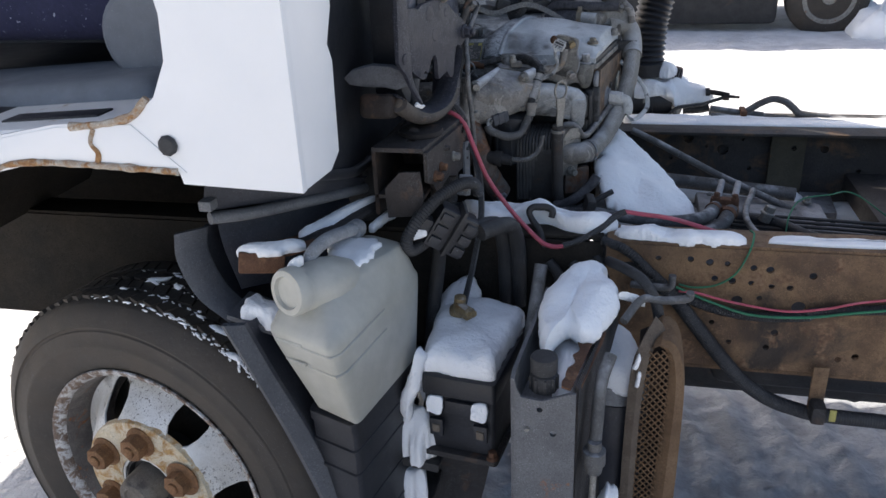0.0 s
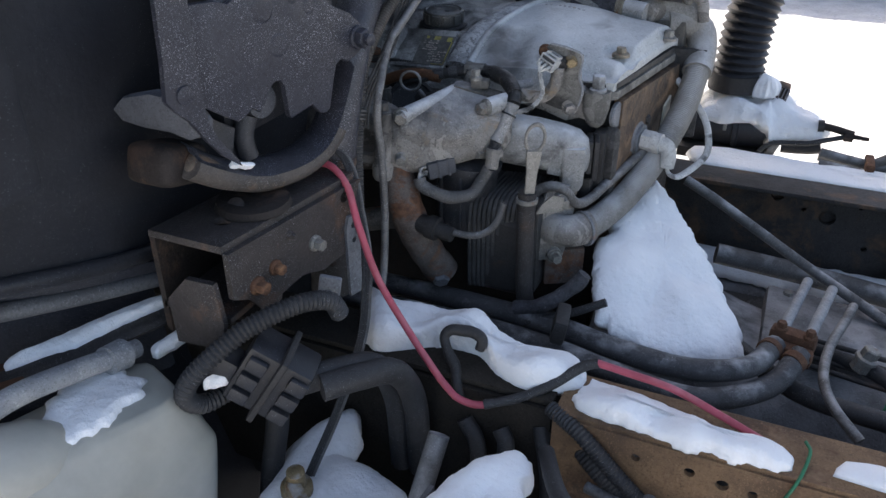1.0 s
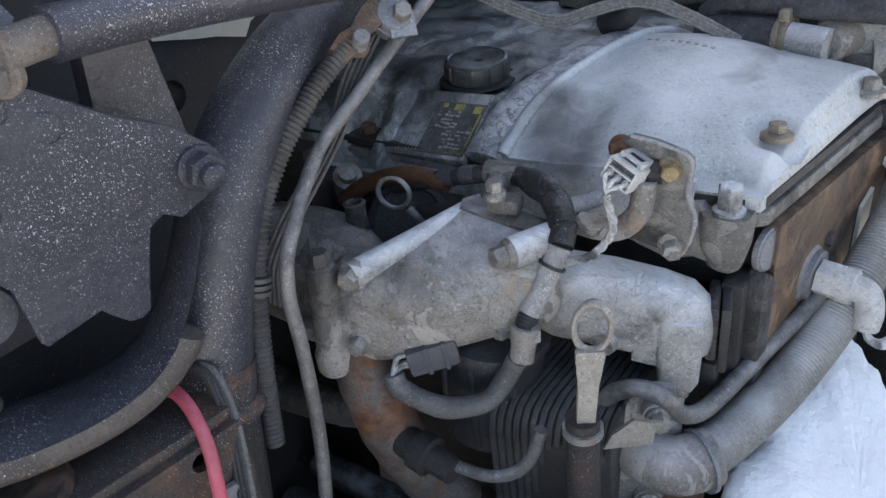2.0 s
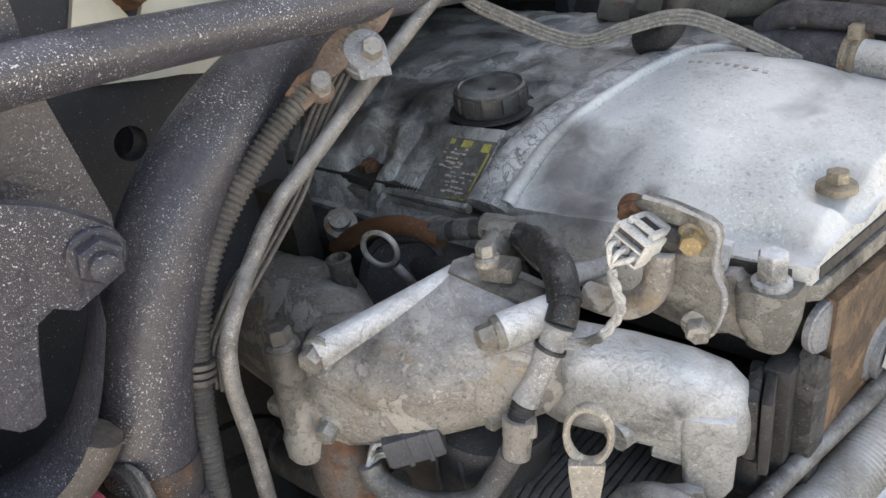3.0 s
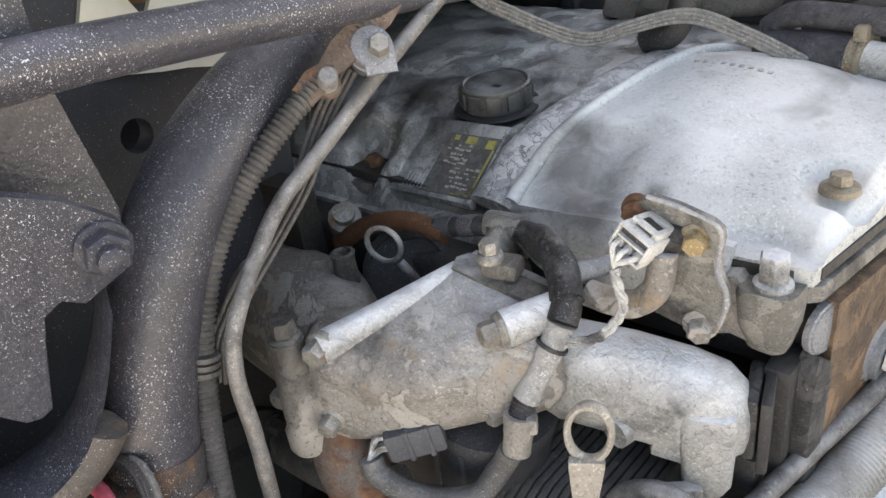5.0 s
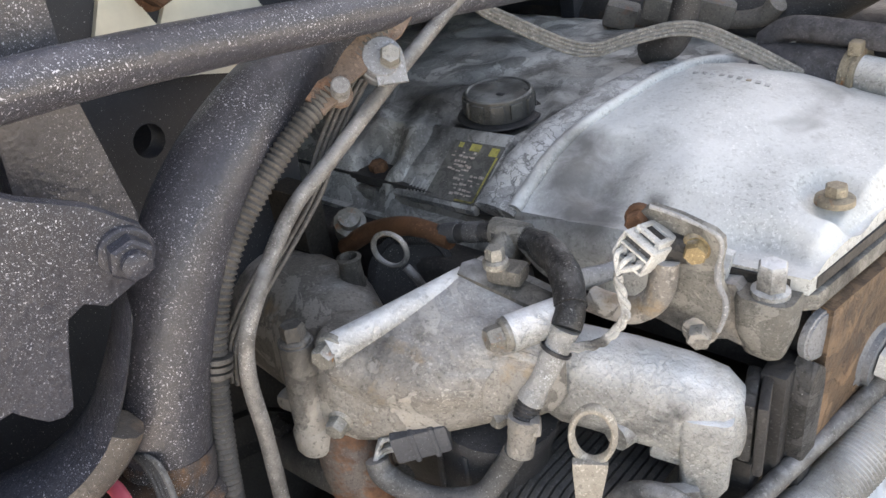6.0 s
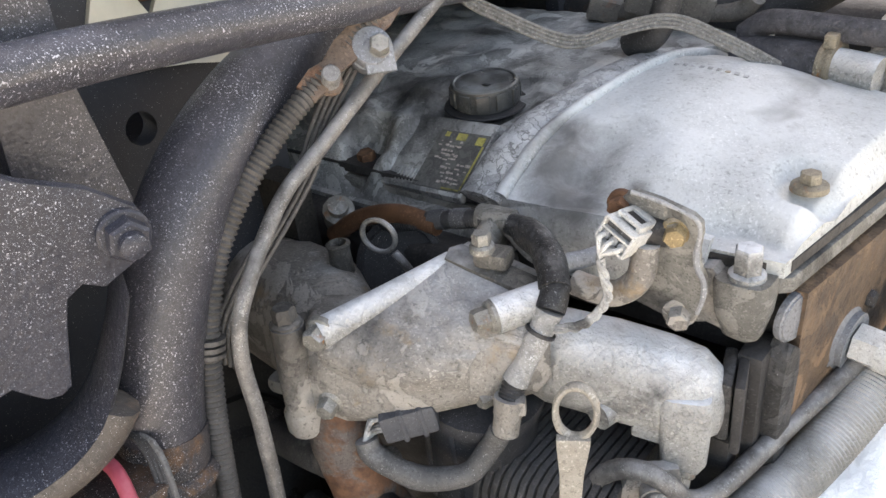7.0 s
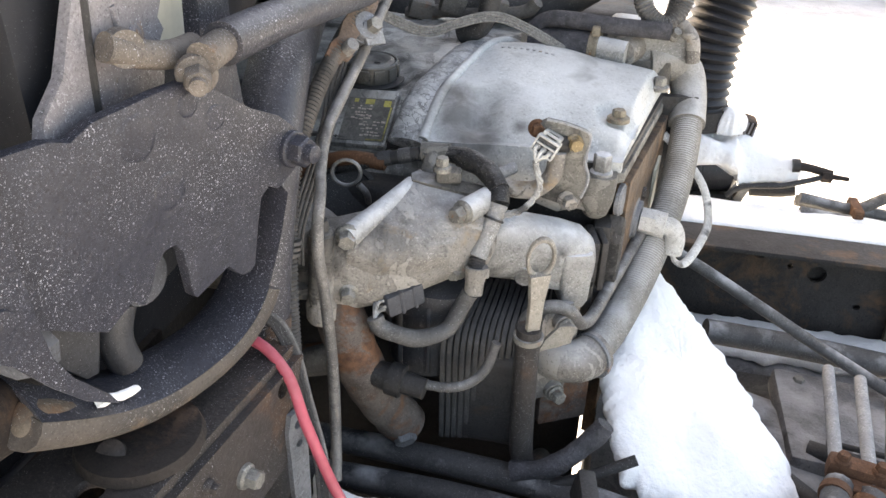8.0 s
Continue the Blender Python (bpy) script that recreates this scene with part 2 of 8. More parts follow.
        vor.feature = "DISTANCE_TO_EDGE"
        vor.inputs["Scale"].default_value = crack_scale
        lk.new(mv.outputs[0], vor.inputs["Vector"])
        line = step(vor.outputs["Distance"], 0.05, 0.012, crack)
        col = mix(math_("MULTIPLY", line, step(noisy(crack_scale * 0.3, 3), 0.42, 0.56)), col, tuple(c * 0.18 for c in base))
    lk.new(col, bsdf.inputs["Base Color"])
    r = nd.new("ShaderNodeMapRange")
    r.inputs["To Min"].default_value, r.inputs["To Max"].default_value = max(0.05, rough - 0.12), min(1, rough + 0.15)
    lk.new(rgh, r.inputs["Value"])
    lk.new(r.outputs["Result"], bsdf.inputs["Roughness"])
    if met is not None and metal:
        lk.new(math_("SUBTRACT", metal, math_("MULTIPLY", met, metal)), bsdf.inputs["Metallic"])
    else:
        bsdf.inputs["Metallic"].default_value = metal
    bsdf.inputs["Specular IOR Level"].default_value = spec
    bsdf.inputs["Transmission Weight"].default_value = trans
    if bump:
        bp = nd.new("ShaderNodeBump")
        bp.inputs["Strength"].default_value, bp.inputs["Distance"].default_value = bump, bump_dist
        both = math_("ADD", noisy(bump_scale, 4), math_("MULTIPLY", noisy(bump_scale * 0.2, 3), 1.5))
        if chips is not None:
            both = math_("ADD", both, math_("MULTIPLY", chips, 0.35))
        lk.new(both, bp.inputs["Height"])
        lk.new(bp.outputs["Normal"], bsdf.inputs["Normal"])
    return m


SNOW = mat("snow", (0.95, 0.952, 0.958), (0.9, 0.908, 0.92), rough=0.85, scale=12, bump=0.7, bump_scale=130, bump_dist=0.004, spec=0.2)
# darker than the yard's snow: dirt plus the shade under the truck
TRACK_SNOW = mat("packed dirty snow darkened for shade", (0.42, 0.44, 0.48), (0.27, 0.285, 0.315), cut=(0.42, 0.6), rough=0.85, scale=11, bump=0.5, bump_scale=22, bump_dist=0.03, spec=0.15, grain=0)
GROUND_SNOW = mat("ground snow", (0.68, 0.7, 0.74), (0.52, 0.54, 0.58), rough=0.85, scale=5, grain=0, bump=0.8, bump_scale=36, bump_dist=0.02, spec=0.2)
ALU = mat("dirty cast aluminium", (0.285, 0.267, 0.245), (0.195, 0.18, 0.165), cut=(0.47, 0.53), rough=0.6, metal=0.1, scale=13, flake=0.6, pits=0.66, frost=0.22, bump=0.7, bump_scale=300, rust=0.16, rust_col=(0.2, 0.15, 0.1), rust_alt=(0.31, 0.24, 0.17), grease=0.32)
ALU_CLEAN = mat("frosted cast aluminium", (0.37, 0.37, 0.36), (0.27, 0.268, 0.26), rough=0.6, metal=0.1, scale=24, frost=0.85, bump=0.8, bump_scale=380, grease=0.2, flake=0.12, pits=0.5)
# stains on the rocker cover, from the engine's base
STAINS = [(0.063, -0.108, 0.557, 0.04), (0.072, -0.132, 0.545, 0.03), (0.092, -0.137, 0.541, 0.026), (0.05, -0.085, 0.565, 0.022), (0.12, -0.115, 0.55, 0.01)]
COVER = mat("pale plastic rocker cover", (0.50, 0.52, 0.52), (0.40, 0.42, 0.42), rough=0.5, scale=9, frost=0.7, frost_col=(0.66, 0.675, 0.68), bump=0.3, bump_scale=200, pits=0.66, smudge=1.0, stains=STAINS)
BLACKCOVER = mat("oily dark cover", (0.36, 0.362, 0.352), (0.19, 0.192, 0.186), cut=(0.46, 0.54), rough=0.34, scale=17, frost=0.25, frost_col=(0.42, 0.43, 0.43), bump=0.5, grease=0.47, flake=0.7, pits=0.5, crack=0.35, crack_scale=30)
SEAM = mat("weathered grey sealant", (0.36, 0.365, 0.365), (0.22, 0.22, 0.22), rough=0.7, scale=38, frost=0.35, frost_col=(0.55, 0.56, 0.57), bump=0.8, bump_scale=150, flake=0.6, pits=0.6, crack=0.75, crack_scale=60)
BLACK = mat("black painted steel with salt specks", (0.042, 0.042, 0.052), (0.024, 0.024, 0.031), rough=0.42, scale=16, speck=0.85, speck_scale=1500, speck_col=(0.5, 0.5, 0.55), bump=0.4, frost=0.16, frost_col=(0.2, 0.2, 0.24), pits=0.3, spec=0.55)
PLATEBLACK = mat("black plate paint with salt specks", (0.032, 0.034, 0.046), (0.019, 0.02, 0.028), rough=0.45, scale=16, speck=0.78, speck_scale=1600, speck_col=(0.42, 0.43, 0.48), bump=0.4, frost=0.1, frost_col=(0.13, 0.13, 0.16), pits=0.3)
BLACKRUST = mat("black steel with rust", (0.04, 0.036, 0.035), (0.024, 0.023, 0.023), rough=0.65, scale=14, speck=0.45, rust=0.28, rust_scale=9, rust_col=(0.055, 0.035, 0.026), rust_alt=(0.11, 0.06, 0.037), bump=0.35)
DARK = mat("dark grimy metal", (0.042, 0.04, 0.04), (0.025, 0.024, 0.024), rough=0.6, scale=12, bump=0.4, rust=0.22, rust_scale=8, rust_col=(0.05, 0.03, 0.02), rust_alt=(0.09, 0.055, 0.035))
RUBBER = mat("dusty black rubber", (0.028, 0.028, 0.03), (0.05, 0.05, 0.052), rough=0.6, scale=20, speck=0.35, bump=0.15)
GREYRUBBER = mat("dust-grey rubber hose", (0.13, 0.127, 0.125), (0.075, 0.074, 0.074), rough=0.65, scale=26, pits=0.5, speck=0.35, frost=0.2, bump=0.25)
PLASTIC = mat("black plastic", (0.02, 0.021, 0.025), (0.035, 0.037, 0.044), rough=0.42, scale=8, speck=0.25, bump=0.1)
BOXBROWN = mat("grimy brown box steel", (0.05, 0.041, 0.038), (0.029, 0.026, 0.025), rough=0.65, scale=14, speck=0.5, rust=0.3, rust_scale=11, rust_col=(0.06, 0.037, 0.027), rust_alt=(0.13, 0.075, 0.047), bump=0.5)
GREYSTEEL = mat("grey galvanised steel", (0.25, 0.26, 0.28), (0.18, 0.19, 0.2), rough=0.55, metal=0.3, scale=14, speck=0.3, rust=0.1, bump=0.15)
PIPE = mat("dull steel pipe", (0.2, 0.192, 0.185), (0.1, 0.096, 0.092), cut=(0.44, 0.56), rough=0.5, metal=0.2, scale=40, speck=0.5, frost=0.35, frost_col=(0.45, 0.45, 0.46), bump=0.4, pits=0.8)
RUST = mat("rusty frame steel", (0.23, 0.138, 0.074), (0.085, 0.052, 0.035), cut=(0.42, 0.58), rough=0.75, scale=10, grease=0.28, pits=0.4, rust=0.38, rust_scale=24, rust_col=(0.1, 0.05, 0.028), rust_alt=(0.25, 0.155, 0.09), bump=0.5, speck=0.2, speck_col=(0.4, 0.33, 0.25))
RUSTY = mat("flaking rust", (0.13, 0.062, 0.034), (0.08, 0.04, 0.025), rough=0.85, scale=30, bump=0.6, rust=0.3, rust_col=(0.3, 0.16, 0.08), rust_alt=(0.08, 0.04, 0.03))
RUSTPIPE = mat("rust-stained cast pipe", (0.15, 0.14, 0.13), (0.1, 0.095, 0.09), rough=0.7, scale=20, rust=0.5, rust_scale=16, rust_col=(0.12, 0.058, 0.034), rust_alt=(0.22, 0.1, 0.05), bump=0.5, pits=0.5)
BROWNPLATE = mat("brown stained block", (0.2, 0.125, 0.075), (0.1, 0.068, 0.048), rough=0.6, scale=20, rust=0.3, rust_col=(0.08, 0.04, 0.026), rust_alt=(0.2, 0.12, 0.07), bump=0.7, grease=0.75, flake=0.6, pits=0.6)
STEEL = mat("zinc bolt", (0.29, 0.28, 0.255), (0.17, 0.16, 0.145), rough=0.5, metal=0.3, scale=60, pits=0.7, rust=0.2, rust_scale=60, bump=0.3, frost=0.1)
BRASS = mat("yellow zinc bolt", (0.31, 0.235, 0.13), (0.2, 0.145, 0.08), rough=0.5, metal=0.3, scale=60, pits=0.5, rust=0.2, rust_scale=60, bump=0.2, frost=0.2)
WHITE = mat("white cab paint", (0.8, 0.8, 0.8), (0.76, 0.77, 0.78), rough=0.35, scale=4, bump=0.02, spec=0.5)
WHITERUST = mat("white cab paint with rust", (0.78, 0.78, 0.78), (0.7, 0.7, 0.69), rough=0.4, scale=6, rust=0.24, rust_scale=18, rust_col=(0.3, 0.15, 0.06), rust_alt=(0.5, 0.33, 0.18), bump=0.08)
CREAM = mat("cream painted sheet", (0.6, 0.57, 0.47), (0.54, 0.51, 0.42), rough=0.5, scale=10, rust=0.1, rust_scale=40, bump=0.05, grain=0)
WHITEPLASTIC = mat("white plastic connector", (0.62, 0.62, 0.6), (0.42, 0.41, 0.39), rough=0.5, scale=60, bump=0.3, grease=0.2, pits=0.6)
TANK = mat("yellowed translucent plastic", (0.47, 0.46, 0.41), (0.37, 0.355, 0.3), rough=0.4, scale=5, bump=0.06, bump_scale=90, grain=0)
NAVY = mat("navy seat cloth", (0.02, 0.023, 0.06), (0.03, 0.032, 0.075), rough=0.9, scale=20, speck=0.4, speck_scale=160, speck_col=(0.3, 0.32, 0.4), bump=0.4, grain=0)
GREYTRIM = mat("grey cab trim", (0.2, 0.22, 0.25), (0.15, 0.165, 0.19), rough=0.6, scale=6, speck=0.2, bump=0.15, grain=0)
CABDARK = mat("dark cab underseal", (0.018, 0.02, 0.026), (0.03, 0.032, 0.038), rough=0.6, scale=7, speck=0.22, bump=0.3, bump_scale=120, grain=0)
RED = mat("red cable", (0.52, 0.095, 0.135), (0.4, 0.075, 0.1), rough=0.45, scale=30, bump=0.05, frost=0.2, frost_col=(0.7, 0.35, 0.38), grain=0)
GREEN = mat("green wire", (0.03, 0.2, 0.1), (0.02, 0.13, 0.07), rough=0.5, scale=30, bump=0, grain=0)
TYRE = mat("weathered tyre rubber", (0.036, 0.033, 0.03), (0.082, 0.064, 0.048), rough=0.7, scale=3.5, cut=(0.35, 0.7), bump=0.25, speck=0.15, grain=0)
WHEELPAINT = mat("worn white wheel paint", (0.7, 0.69, 0.67), (0.54, 0.51, 0.46), rough=0.6, scale=14, rust=0.14, rust_scale=30, rust_col=(0.12, 0.1, 0.085), rust_alt=(0.3, 0.25, 0.2), bump=0.4, speck=1.0, speck_scale=420, speck_col=(0.13, 0.12, 0.11))
RIMPAINT = mat("chipped rim paint", (0.62, 0.61, 0.59), (0.4, 0.38, 0.36), rough=0.7, scale=40, rust=0.62, rust_scale=70, rust_col=(0.11, 0.07, 0.05), rust_alt=(0.22, 0.16, 0.12), bump=0.5)
OCHRE = mat("rust-stained white paint", (0.66, 0.58, 0.44), (0.55, 0.4, 0.21), rough=0.7, scale=22, rust=0.5, rust_scale=34, rust_col=(0.3, 0.15, 0.05), rust_alt=(0.5, 0.31, 0.13), bump=0.5)
NUTRUST = mat("rusted nut", (0.24, 0.115, 0.05), (0.14, 0.07, 0.035), rough=0.8, scale=60, bump=0.6, rust=0.4, rust_scale=50, rust_col=(0.09, 0.045, 0.025), rust_alt=(0.36, 0.19, 0.08))
HUBCAP = mat("dusty grease cap", (0.2, 0.175, 0.14), (0.12, 0.1, 0.085), rough=0.6, scale=25, bump=0.3, grease=0.3)
# dull underseal tone, near black so it also carries the wheel arch's shade
VOID = mat("near-black steel darkened for shade", (0.034, 0.031, 0.028), (0.05, 0.042, 0.034), rough=0.9, scale=7, bump=0.3, spec=0.05)
OLIVE = mat("olive-brown plate", (0.085, 0.075, 0.05), (0.05, 0.043, 0.03), rough=0.65, scale=9, bump=0.3, rust=0.1)
FROSTBEAM = mat("bracket under thin frost", (0.13, 0.135, 0.15), (0.08, 0.082, 0.09), rough=0.8, scale=14, frost=0.5, frost_col=(0.4, 0.41, 0.45), bump=0.3)
# rust brown set darker, for the shade under the cab
DARKBROWN = mat("brown rust darkened for shade", (0.03, 0.023, 0.02), (0.02, 0.016, 0.014), rough=0.8, scale=14, rust=0.4, rust_col=(0.05, 0.03, 0.022), rust_alt=(0.1, 0.06, 0.04), bump=0.5)
RIBHOSE = mat("dusty grey-tan hose", (0.31, 0.3, 0.28), (0.21, 0.2, 0.185), rough=0.7, scale=24, frost=0.6, frost_col=(0.62, 0.63, 0.65), pits=0.5, bump=0.4)
GRIME = mat("oily grey fins", (0.085, 0.083, 0.082), (0.036, 0.035, 0.035), rough=0.5, scale=30, bump=0.4, pits=0.5)
RUSTRETURN = mat("rust-brown pipe", (0.16, 0.135, 0.12), (0.07, 0.055, 0.048), rough=0.8, scale=30, pits=0.5, rust=0.44, rust_scale=26, rust_col=(0.09, 0.045, 0.03), rust_alt=(0.2, 0.1, 0.056), bump=0.5)
CONDUIT = mat("dusty brown-grey conduit", (0.1, 0.094, 0.09), (0.055, 0.052, 0.05), rough=0.6, scale=40, pits=0.4, bump=0.2)
ARCHRUST = mat("rusting black tube", (0.05, 0.046, 0.05), (0.026, 0.026, 0.031), rough=0.6, scale=20, speck=0.7, rust=0.46, rust_scale=34, rust_col=(0.07, 0.038, 0.024), rust_alt=(0.16, 0.09, 0.05), bump=0.6)
ARMTAN = mat("tan-stained cast arm", (0.17, 0.145, 0.125), (0.11, 0.095, 0.085), rough=0.7, scale=26, speck=0.6, rust=0.25, rust_col=(0.14, 0.08, 0.05), rust_alt=(0.26, 0.14, 0.07), bump=0.4)
MAUVE = mat("pale mauve primer", (0.25, 0.235, 0.245), (0.19, 0.175, 0.185), rough=0.7, scale=18, speck=0.6, rust=0.1, rust_col=(0.26, 0.13, 0.06), rust_alt=(0.34, 0.2, 0.1), pits=0.4, bump=0.3)
GRIMEPLATE = mat("grimy grey plate", (0.06, 0.058, 0.057), (0.028, 0.028, 0.028), rough=0.55, scale=24, flake=0.7, pits=0.7, grease=0.4, speck=0.2, speck_scale=900, speck_col=(0.4, 0.4, 0.4), bump=0.8)
TANBOLT = mat("tan plated bolt", (0.27, 0.235, 0.18), (0.17, 0.145, 0.11), rough=0.5, metal=0.2, scale=60, pits=0.6, rust=0.2, rust_scale=60, bump=0.3)
CAPBLACK = mat("oily black cap", (0.085, 0.087, 0.085), (0.04, 0.04, 0.04), rough=0.3, scale=40, frost=0.35, frost_col=(0.26, 0.27, 0.27), bump=0.3, pits=0.4)
LABELGREY = mat("worn label", (0.13, 0.128, 0.12), (0.08, 0.078, 0.074), rough=0.5, scale=60, flake=0.4, bump=0.1)
FROSTTAPE = mat("frosted pale tape", (0.33, 0.325, 0.315), (0.2, 0.2, 0.195), rough=0.7, scale=70, speck=0.9, speck_scale=1400, frost=0.75, frost_col=(0.42, 0.42, 0.42), bump=0.9)
LOOMTAPE = mat("frayed black tape", (0.02, 0.02, 0.021), (0.035, 0.035, 0.036), rough=0.42, scale=60, speck=0.75, speck_scale=1500, speck_col=(0.4, 0.4, 0.4), frost=0.12, frost_col=(0.3, 0.3, 0.3), bump=0.9, bump_scale=160)
STRAND = mat("braided grey strand", (0.24, 0.235, 0.225), (0.13, 0.128, 0.122), rough=0.8, scale=200, bump=0.5, bump_scale=600)
FLANGEALU = mat("stained flange metal", (0.2, 0.195, 0.18), (0.12, 0.115, 0.105), rough=0.55, metal=0.1, scale=26, flake=0.5, pits=0.7, grease=0.3, bump=0.5, bump_scale=420)
HOSEGREY = mat("grey-black hose rubber", (0.075, 0.076, 0.08), (0.045, 0.046, 0.05), rough=0.6, scale=26, pits=0.4, speck=0.4, frost=0.15, bump=0.25)
EDGERUST = mat("rusting paint edge", (0.5, 0.46, 0.4), (0.3, 0.2, 0.12), rough=0.8, scale=40, rust=0.55, rust_scale=45, rust_col=(0.2, 0.09, 0.035), rust_alt=(0.4, 0.23, 0.1), bump=0.5)
# dark grey-brown: the shade inside the rim is put into this colour
BARREL = mat("rim barrel darkened for shade", (0.17, 0.15, 0.135), (0.09, 0.078, 0.07), rough=0.75, scale=24, rust=0.25, rust_scale=40, bump=0.4)
TABRUST = mat("dusty rust strip", (0.17, 0.125, 0.1), (0.1, 0.07, 0.056), rough=0.8, scale=60, rust=0.4, rust_scale=60, rust_col=(0.1, 0.05, 0.032), rust_alt=(0.26, 0.15, 0.1), bump=0.8)
ACTBLACK = mat("dull black plastic", (0.045, 0.047, 0.053), (0.03, 0.031, 0.035), rough=0.5, scale=20, speck=0.3, bump=0.2)
HANDLE = mat("worn cream handle", (0.34, 0.315, 0.275), (0.23, 0.21, 0.185), rough=0.5, scale=60, bump=0.3, pits=0.5)
GREYPLASTIC = mat("faded black plastic", (0.095, 0.1, 0.112), (0.065, 0.068, 0.078), rough=0.55, scale=9, speck=0.2, bump=0.15)
BLUEPLASTIC = mat("bluish black plastic", (0.026, 0.029, 0.04), (0.05, 0.054, 0.066), rough=0.42, scale=6, speck=0.3, bump=0.12)
TWISTED = mat("dirty white wire sleeve", (0.42, 0.42, 0.41), (0.2, 0.2, 0.2), cut=(0.45, 0.55), rough=0.7, scale=60, grease=0.35, bump=0.5)
FROSTGREY = mat("frosted grey pipe", (0.36, 0.365, 0.37), (0.22, 0.23, 0.25), rough=0.8, scale=30, bump=0.3)
SEALGREY = mat("grey sealing rubber", (0.14, 0.145, 0.155), (0.09, 0.093, 0.1), rough=0.6, scale=20, bump=0.15, speck=0.2)
CHANNELGREY = mat("weathered grey channel", (0.135, 0.138, 0.145), (0.1, 0.102, 0.108), rough=0.55, metal=0.1, scale=14, speck=0.55, speck_scale=900, speck_col=(0.4, 0.41, 0.43), rust=0.08, bump=0.2, pits=0.2)
STRAPBROWN = mat("grey-brown strap", (0.15, 0.115, 0.085), (0.1, 0.075, 0.058), rough=0.75, scale=20, speck=0.5, speck_col=(0.4, 0.36, 0.3), bump=0.3)
YELLOW = mat("yellow label", (0.45, 0.4, 0.12), (0.25, 0.23, 0.1), rough=0.6, scale=50, grease=0.4, bump=0.1)
LABELTEXT = mat("pale print", (0.5, 0.42, 0.38), (0.3, 0.3, 0.27), rough=0.6, scale=80, bump=0)
COPPER = mat("brown copper pipe", (0.19, 0.09, 0.05), (0.12, 0.06, 0.035), rough=0.5, metal=0.3, scale=30, bump=0.2)
BRAID = mat("dusty braided sleeve", (0.085, 0.085, 0.095), (0.04, 0.04, 0.046), rough=0.7, scale=90, bump=0.9, bump_scale=420)
DARKALU = mat("oil-darkened aluminium", (0.12, 0.112, 0.1), (0.06, 0.056, 0.05), rough=0.55, scale=22, flake=0.4, pits=0.6, grease=0.45, bump=0.5, bump_scale=420, frost=0.2)
GEARGREY = mat("grimy grey gearbox casting", (0.16, 0.16, 0.165), (0.09, 0.09, 0.095), rough=0.65, scale=12, flake=0.4, pits=0.5, grease=0.3, bump=0.5, bump_scale=300, frost=0.4, frost_col=(0.45, 0.46, 0.48))
FARRAIL = mat("black rail with brown rust", (0.05, 0.046, 0.044), (0.03, 0.028, 0.028), rough=0.7, scale=9, rust=0.42, rust_scale=11, rust_col=(0.07, 0.045, 0.03), rust_alt=(0.14, 0.085, 0.05), bump=0.5, pits=0.4)
EDGEDARK = mat("worn edge of black paint", (0.1, 0.086, 0.076), (0.05, 0.045, 0.043), rough=0.6, scale=18, rust=0.25, rust_scale=12, rust_col=(0.13, 0.085, 0.055), rust_alt=(0.2, 0.14, 0.1), bump=0.4, speck=0.4, frost=0.1, frost_col=(0.2, 0.2, 0.21))
TAN = mat("worn tan edge of old paint", (0.19, 0.155, 0.12), (0.1, 0.083, 0.07), rough=0.7, scale=25, rust=0.35, rust_col=(0.1, 0.06, 0.04), rust_alt=(0.2, 0.11, 0.06), bump=0.4, speck=0.3)
RUSTMESH = mat("brown rusty mesh", (0.2, 0.12, 0.065), (0.13, 0.075, 0.04), rough=0.8, scale=20, bump=0.4)

# ---- ground and distance ----
def ground_height(x, y):
    z = GROUND + 0.012 * noise.noise(V((x * 2.2, y * 2.2, 0))) + 0.008 * noise.noise(V((x * 9, y * 9, 3)))
    if y > 3.2:
        z += 0.05 * max(0, noise.noise(V((x * 0.8, y * 0.8, 7)))) + 0.04
    return z


def ground():
    bm = B()
    def lines(a, b, n, far):
        core = [a + (b - a) * i / n for i in range(n + 1)]
        return [-far, -far * 0.3, -far * 0.1, -far * 0.03, *core, far * 0.03, far * 0.1, far * 0.3, far]
    xs, ys = lines(-2.4, 3.0, 150, 400), lines(0.0, 3.4, 110, 400)
    ys = sorted({*ys, *[3.4 + 0.25 * k for k in range(1, 30)]})
    rows = [[bm.verts.new((x, y, ground_height(x, y))) for y in ys] for x in xs]
    for a, b in zip(rows, rows[1:]):
        for j in range(len(ys) - 1):
            bm.faces.new((a[j], b[j], b[j + 1], a[j + 1]))
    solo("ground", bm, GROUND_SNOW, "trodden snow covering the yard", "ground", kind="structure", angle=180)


ground()


